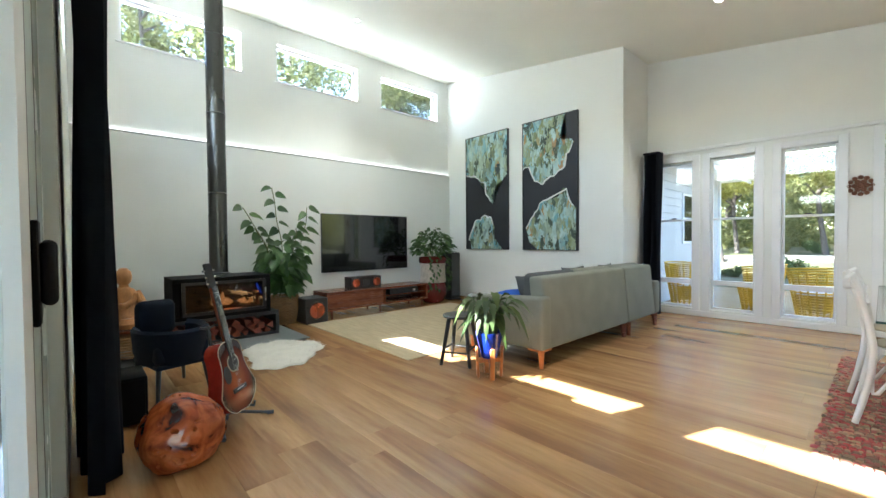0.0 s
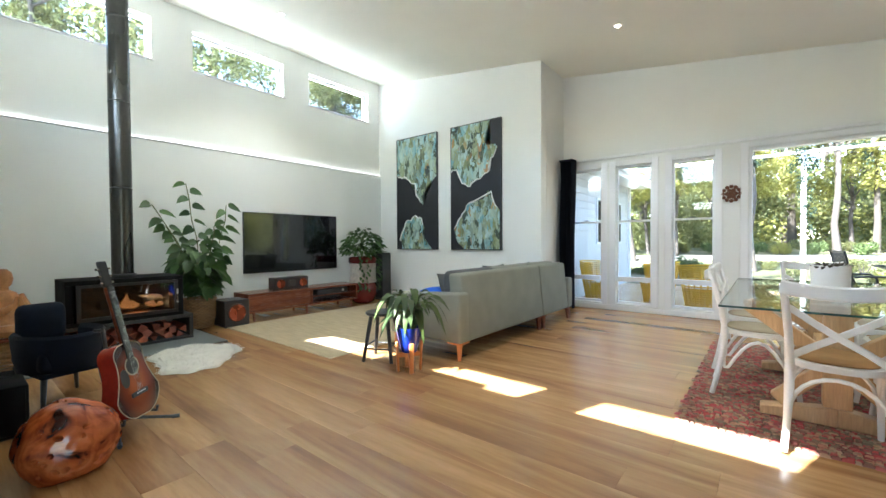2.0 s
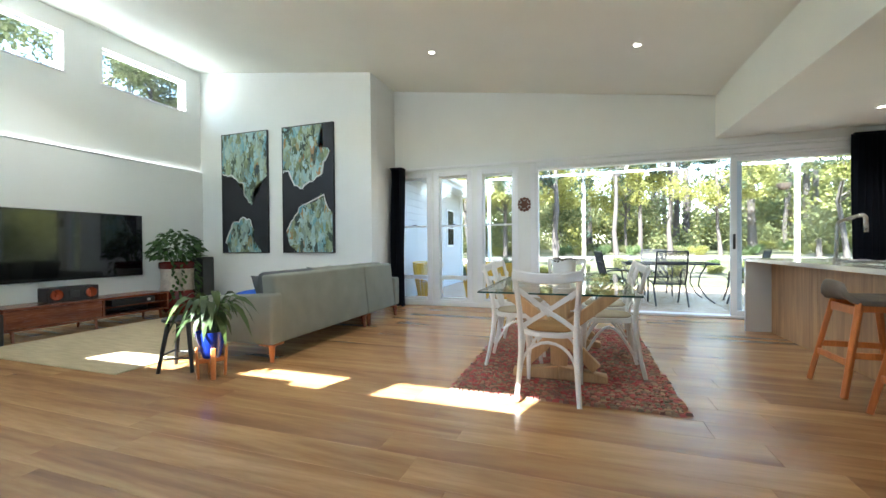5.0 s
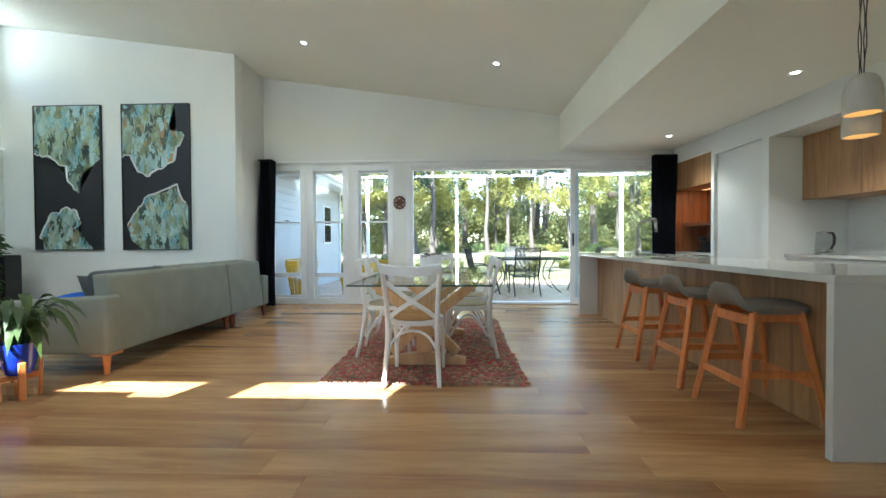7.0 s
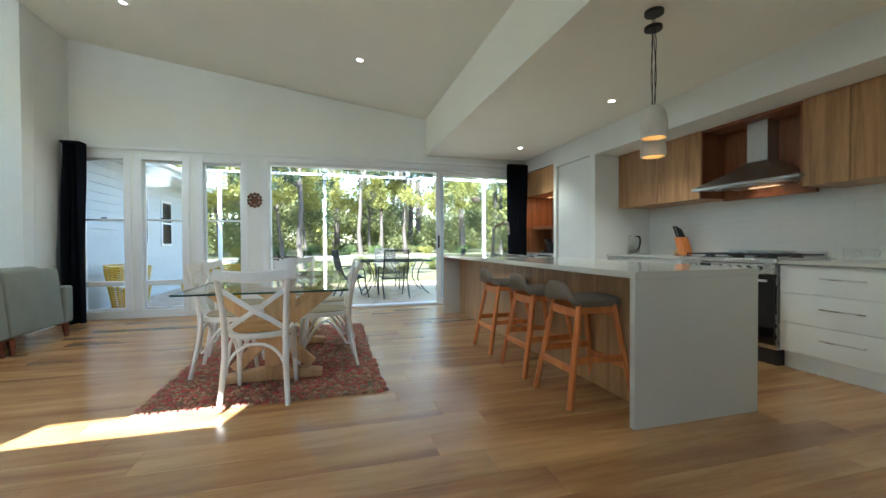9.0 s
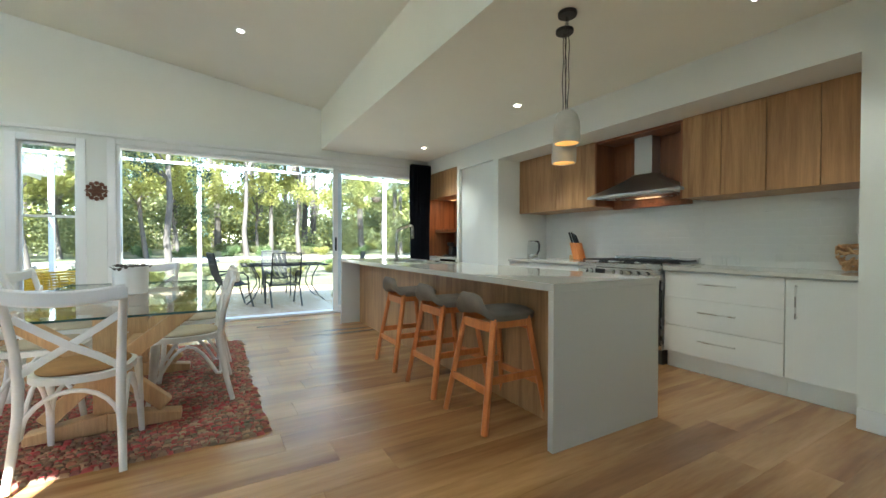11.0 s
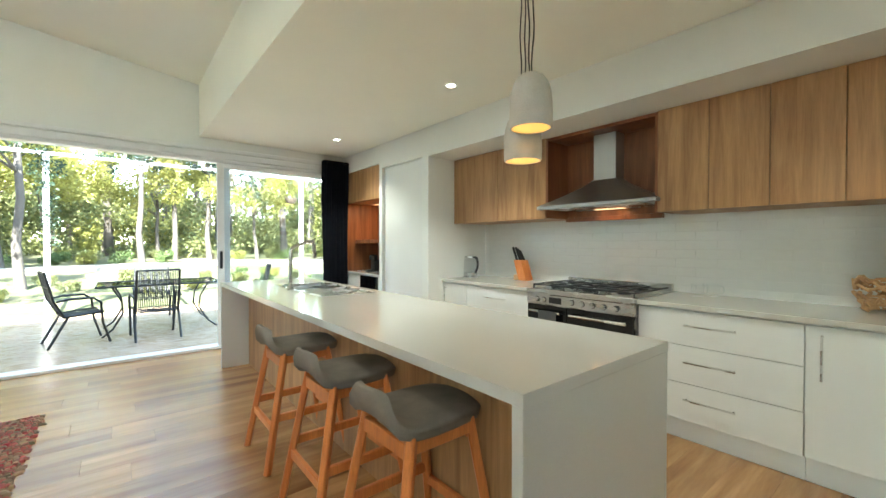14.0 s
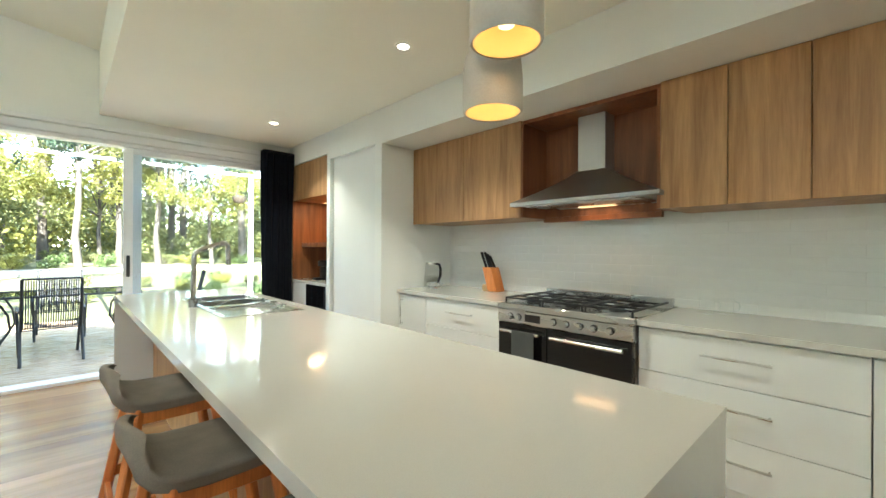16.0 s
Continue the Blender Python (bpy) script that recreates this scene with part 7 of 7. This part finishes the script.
def cane_chair():
    c = thing("cane_chair", "bright yellow woven resin tub chair on the deck", "chair", pose(0, 0, 0), "yellow deck chairs")
    n = 22
    for q in range(17):
        j = q / 2 + 0.0
        z = 0.10 + j * 0.075
        r = 0.24 + 0.10 * (j / 8)
        span = 1.0 if j < 4 else 0.62
        pts = [(r * math.cos(a), r * math.sin(a), z + (0.06 * (math.cos(a) * -0.5 + 0.5) if j > 4 else 0)) for a in [math.pi + math.pi * span * (2 * k / n - 1) for k in range(n + 1)]]
        part("cane_ring", tube(pts, 0.014 if j > 4 else 0.011, 6), YEL, c)
    for k in range(20):
        a = math.pi + math.pi * 0.95 * (2 * k / 19 - 1)
        hi = 8 if abs(a - math.pi) < math.pi * 0.62 else 4
        part("stake", tube([(0.22 * math.cos(a), 0.22 * math.sin(a), 0.0), (0.29 * math.cos(a), 0.29 * math.sin(a), 0.4), ((0.24 + 0.0125 * hi) * math.cos(a), (0.24 + 0.0125 * hi) * math.sin(a), 0.10 + hi * 0.075)], 0.011, 6), YEL, c)
    part("seat", lathe([(0, 0.36), (0.26, 0.36), (0.27, 0.38), (0.25, 0.41), (0, 0.42)], 24), TRIM, c, "white seat cushion")
    return c


cc = cane_chair()
cc.matrix_basis = pose(-4.95, 6.05, DZ, 0, 0, -20)
for x, y, a in ((-3.98, 6.35, 170), (-3.25, 5.95, 120)):
    copy_thing(cc, pose(x, y, DZ, 0, 0, a))
hp = thing("hanging_basket", "round coir hanging basket under the pergola", "hanging basket", pose(2.55, 9.5, 2.30))
part("bowl", lathe([(0.0, 0.0), (0.09, 0.02), (0.14, 0.09), (0.15, 0.16), (0, 0.16)], 24), mottled("dark_coir", (0.07, 0.05, 0.035), 0.9, 9, 0.3, 90, 0.5), hp)
for a in (0, 2.09, 4.19):
    part("chain", rod((0.14 * math.cos(a), 0.14 * math.sin(a), 0.16), (0, 0, 0.63), 0.003, seg=5), BLACK, hp)


# ---- trees ----
GUMBARK = mottled("pale_gum_bark", (0.085, 0.07, 0.06), 0.85, 2.5, 0.3, 30, 0.5, stretch=(1, 1, 0.35), dist=0.02)
GUMLEAF = leafy("gum_leaf", (0.10, 0.12, 0.05), (0.27, 0.27, 0.11), 0.6, 0.5)
LIMELEAF = leafy("lime_leaf", (0.16, 0.17, 0.045), (0.36, 0.34, 0.10), 0.6, 0.5)
DARKLEAF = leafy("dark_leaf", (0.05, 0.08, 0.03), (0.14, 0.19, 0.06), 0.5, 0.3)


def gum_tree(seed, height, spread, trunk_r, count, material, clear=0.42):
    """A gum: a leaning tapered trunk, forking limbs, and clumps of hanging leaves with gaps."""
    rnd = random.Random(seed)
    t = thing("gum_tree", "tall gum tree with a pale trunk and airy crown", "tree", pose(0, 0, 0), "gum trees")
    pts = [Vector((0, 0, -0.4))]
    for k in range(1, 9):
        f = k / 8
        pts.append(Vector((pts[-1].x + rnd.uniform(-0.15, 0.15), pts[-1].y + rnd.uniform(-0.15, 0.15), height * 0.86 * f)))
    b = tube(pts, [trunk_r * (1.25 if k == 0 else 1 - 0.75 * k / 8) for k in range(9)], 10)
    blobs = []
    for k in range(11):
        f = rnd.uniform(clear, 0.98)
        i = min(7, int(f * 8))
        p0 = pts[i].lerp(pts[i + 1], f * 8 - i)
        a = rnd.uniform(0, math.tau)
        L = spread * rnd.uniform(0.5, 1.0) * (1.15 - 0.5 * f)
        p1 = p0 + Vector((math.cos(a) * L * 0.5, math.sin(a) * L * 0.5, L * 0.35))
        p2 = p0 + Vector((math.cos(a) * L, math.sin(a) * L, L * rnd.uniform(0.35, 0.75)))
        tube([p0, p1, p2], [trunk_r * 0.35, trunk_r * 0.22, trunk_r * 0.08], 6, b)
        for q, r in ((p2, 0.36), (p1.lerp(p2, 0.5), 0.26), (p2 + Vector((rnd.uniform(-0.5, 0.5), rnd.uniform(-0.5, 0.5), 0.5)), 0.28)):
            blobs.append(((q.x, q.y, q.z), (spread * r * rnd.uniform(0.7, 1.1), spread * r * rnd.uniform(0.7, 1.1), spread * r * 0.6)))
    part("trunk", b, GUMBARK, t)
    leaf_cloud("crown", blobs, count * 2, 0.15, seed, t, material)
    return t


def shrub(seed, material, count, size, label, name="shrub"):
    rnd = random.Random(seed)
    t = thing(name, label, "shrub", pose(0, 0, 0), "garden shrubs")
    blobs = [((rnd.uniform(-0.7, 0.7), rnd.uniform(-0.5, 0.5), rnd.uniform(0.25, 0.9)), (rnd.uniform(0.3, 0.55), rnd.uniform(0.3, 0.5), rnd.uniform(0.25, 0.45))) for _ in range(8)]
    leaf_cloud("foliage", blobs, count, size, seed, t, material)
    b = bmesh.new()
    for k in range(6):
        a = rnd.uniform(0, math.tau)
        tube([(0, 0, -0.2), (0.2 * math.cos(a), 0.2 * math.sin(a), 0.3), (0.5 * math.cos(a), 0.4 * math.sin(a), 0.7)], [0.03, 0.02, 0.01], 5, b)
    tagged(part("stems", b, GUMBARK, t), kind="stuff")
    return t


kinds = [gum_tree(1, 13.0, 3.4, 0.145, 5200, GUMLEAF), gum_tree(2, 11.0, 3.0, 0.11, 5000, GUMLEAF, 0.3), gum_tree(3, 16.0, 4.0, 0.23, 6500, GUMLEAF, 0.5), gum_tree(4, 8.0, 2.8, 0.11, 5000, LIMELEAF, 0.15)]
spots = [(-2.75, 14.2, 1), (0.15, 24.0, 0), (1.7, 26.5, 0), (3.3, 25.5, 0), (7.6, 26.0, 2), (-6.5, 24.0, 0), (-9.0, 19.0, 1), (-4.2, 21.5, 3), (10.5, 21.5, 1), (-13.0, 25.0, 2), (4.8, 32.0, 2), (14.5, 27.0, 2), (-1.2, 31.0, 2), (12.0, 33.0, 0), (-8.0, 33.0, 2), (19.0, 30.0, 0), (-18.0, 30.0, 0), (8.5, 19.0, 3), (24.0, 26.0, 2), (-24.0, 22.0, 2), (29.0, 34.0, 0), (-5.8, 20.0, 3), (-7.6, 23.0, 3), (-3.2, 25.5, 3), (-6.9, 17.0, 3), (-10.5, 24.0, 3), (1.0, 27.5, 3), (5.6, 24.5, 3)]
for tx, ty, k in ((-17.0, -3.0, 2), (-18.0, 1.5, 0), (-20.0, 5.0, 2), (-16.5, 7.5, 1), (-24.0, 0.0, 2), (-14.5, 2.2, 1), (-16.5, 8.6, 1), (-17.0, 11.0, 0), (-15.8, -0.4, 1), (-19.0, 8.0, 0)):
    spots.append((tx, ty, k))
used = set()
rnd = random.Random(4)
for x, y, k in spots:
    m = pose(x, y, ground_z(x, y), 0, 0, rnd.uniform(0, 360))
    if k not in used:
        kinds[k].matrix_basis = m
        used.add(k)
    else:
        copy_thing(kinds[k], m @ Matrix.Scale(1, 4))
sh = [shrub(41, LIMELEAF, 2600, 0.11, "rounded lime green garden shrub"), shrub(42, GUMLEAF, 2600, 0.10, "dense grey-green garden shrub"), shrub(43, DARKLEAF, 2600, 0.13, "dark green leafy shrub")]
used = set()
for k in range(124):
    if k < 42:
        x, y = rnd.uniform(-7, 9), rnd.uniform(11.5, 15.0)
    else:
        x, y = rnd.uniform(-20, 24), rnd.uniform(23, 32)
    if 15.0 < y < 22:
        y = 22.5
    i = rnd.choice((0, 0, 1, 1, 2)) if k > 2 else k
    m = pose(x, y, ground_z(x, y), 0, 0, rnd.uniform(0, 360))
    if i not in used:
        sh[i].matrix_basis = m @ Matrix.Scale(0.55, 4)
        used.add(i)
    else:
        copy_thing(sh[i], m @ Matrix.Scale(0.55 if y < 16 else 1.0, 4))
# yucca on the lawn
yu = thing("yucca", "spiky pale green yucca on the lawn", "plant", pose(9.3, 23.0, ground_z(9.3, 23.0)))
yb = bmesh.new()
rnd2 = random.Random(8)
for k in range(70):
    a, e = rnd2.uniform(0, math.tau), rnd2.uniform(-0.1, 1.4)
    leaf(yb, (0, 0, 1.0), (math.cos(a) * math.cos(e), math.sin(a) * math.cos(e), math.sin(e)), rnd2.uniform(0.7, 1.0), 0.08, 0.1, 0)
part("foliage", yb, GUMLEAF, yu)
part("trunk", rod((0, 0, -0.2), (0, 0, 1.0), 0.14, 0.10), GUMBARK, yu)
# far woods, one sheet of countless leaves over dark trunks
far = thing("woods", "dense far wood of mixed green trees", "woods", pose(0, 0, 0))
rnd = random.Random(90)
blobs = []
for k in range(260):
    a = rnd.uniform(-1.2, 1.2)
    d = rnd.uniform(33, 58)
    h = rnd.uniform(0.3, 3.5) if k % 2 else rnd.uniform(1.5, 6.5) if rnd.random() < 0.75 else rnd.uniform(8, 15)
    blobs.append(((d * math.sin(a), d * math.cos(a), h), (rnd.uniform(1.8, 3.6), rnd.uniform(1.5, 3), rnd.uniform(1.2, 2.6))))
a_, b_ = blobs[::2], blobs[1::2]
tagged(leaf_cloud("foliage", a_, 70000, 0.34, 91, far, GUMLEAF), kind="stuff")
tagged(leaf_cloud("foliage", b_, 70000, 0.34, 92, far, LIMELEAF), kind="stuff")
under = []
for k in range(210):
    a, d = rnd.uniform(-1.1, 1.1), rnd.uniform(26, 36)
    under.append(((d * math.sin(a), d * math.cos(a) + 1.5, rnd.uniform(0.0, 5.6)), (rnd.uniform(0.9, 2.0), rnd.uniform(0.8, 1.6), rnd.uniform(0.7, 1.5))))
screen_of = []
for k in range(170):
    a, d = rnd.uniform(-1.15, 1.15), rnd.uniform(42, 60)
    screen_of.append(((d * math.sin(a), d * math.cos(a), rnd.uniform(0.0, 7.5)), (rnd.uniform(2.0, 3.6), rnd.uniform(1.5, 2.5), rnd.uniform(1.4, 2.4))))
tagged(leaf_cloud("thicket", screen_of, 70000, 0.55, 94, far, LIMELEAF), kind="stuff")
tagged(leaf_cloud("undergrowth", under, 90000, 0.24, 93, far, GUMLEAF), kind="stuff")
b = bmesh.new()
for k in range(60):
    a, d = rnd.uniform(-1.1, 1.1), rnd.uniform(33, 55)
    x, y = d * math.sin(a), d * math.cos(a)
    tube([(x, y, -1), (x + rnd.uniform(-0.4, 0.4), y, 6), (x + rnd.uniform(-0.8, 0.8), y, 14)], [0.26, 0.2, 0.08], 6, b)
tagged(part("trunks", b, GUMBARK, far), kind="stuff")
tagged(far, kind="stuff")


# ---- floor boards ----
floor = tagged(thing("floor", "wide warm oak plank floor with long grain", "floor", pose(0, 0, 0)), kind="structure")
random.seed(6)
PW, GAPW = 0.228, 0.0008
lens = {}
y, row = REARY - 0.30, 0
while y < DOORY - 0.002:
    w = min(PW, DOORY - 0.003 - y)
    x = TVX + 0.037
    first = (0.35 + 0.6 * ((row * 0.618) % 1.0)) * 1.0
    k = 0
    while x < 2.75:
        L = round(first if k == 0 else 1.83, 2)
        if x + L > 2.755:
            L = round(2.755 - x, 2)
        if L > 0.04:
            key = (L, round(w, 3))
            if key not in lens:
                lens[key] = mesh("floor_board", box(0, L - GAPW, 0, w - GAPW, -0.012, 0.0, 0.0005), FLOOR)
            f = new("floor_board", lens[key])
            f.parent = floor
            f.matrix_basis = pose(x, y, 0)
        x += max(L, 0.05)
        k += 1
    y += PW
    row += 1
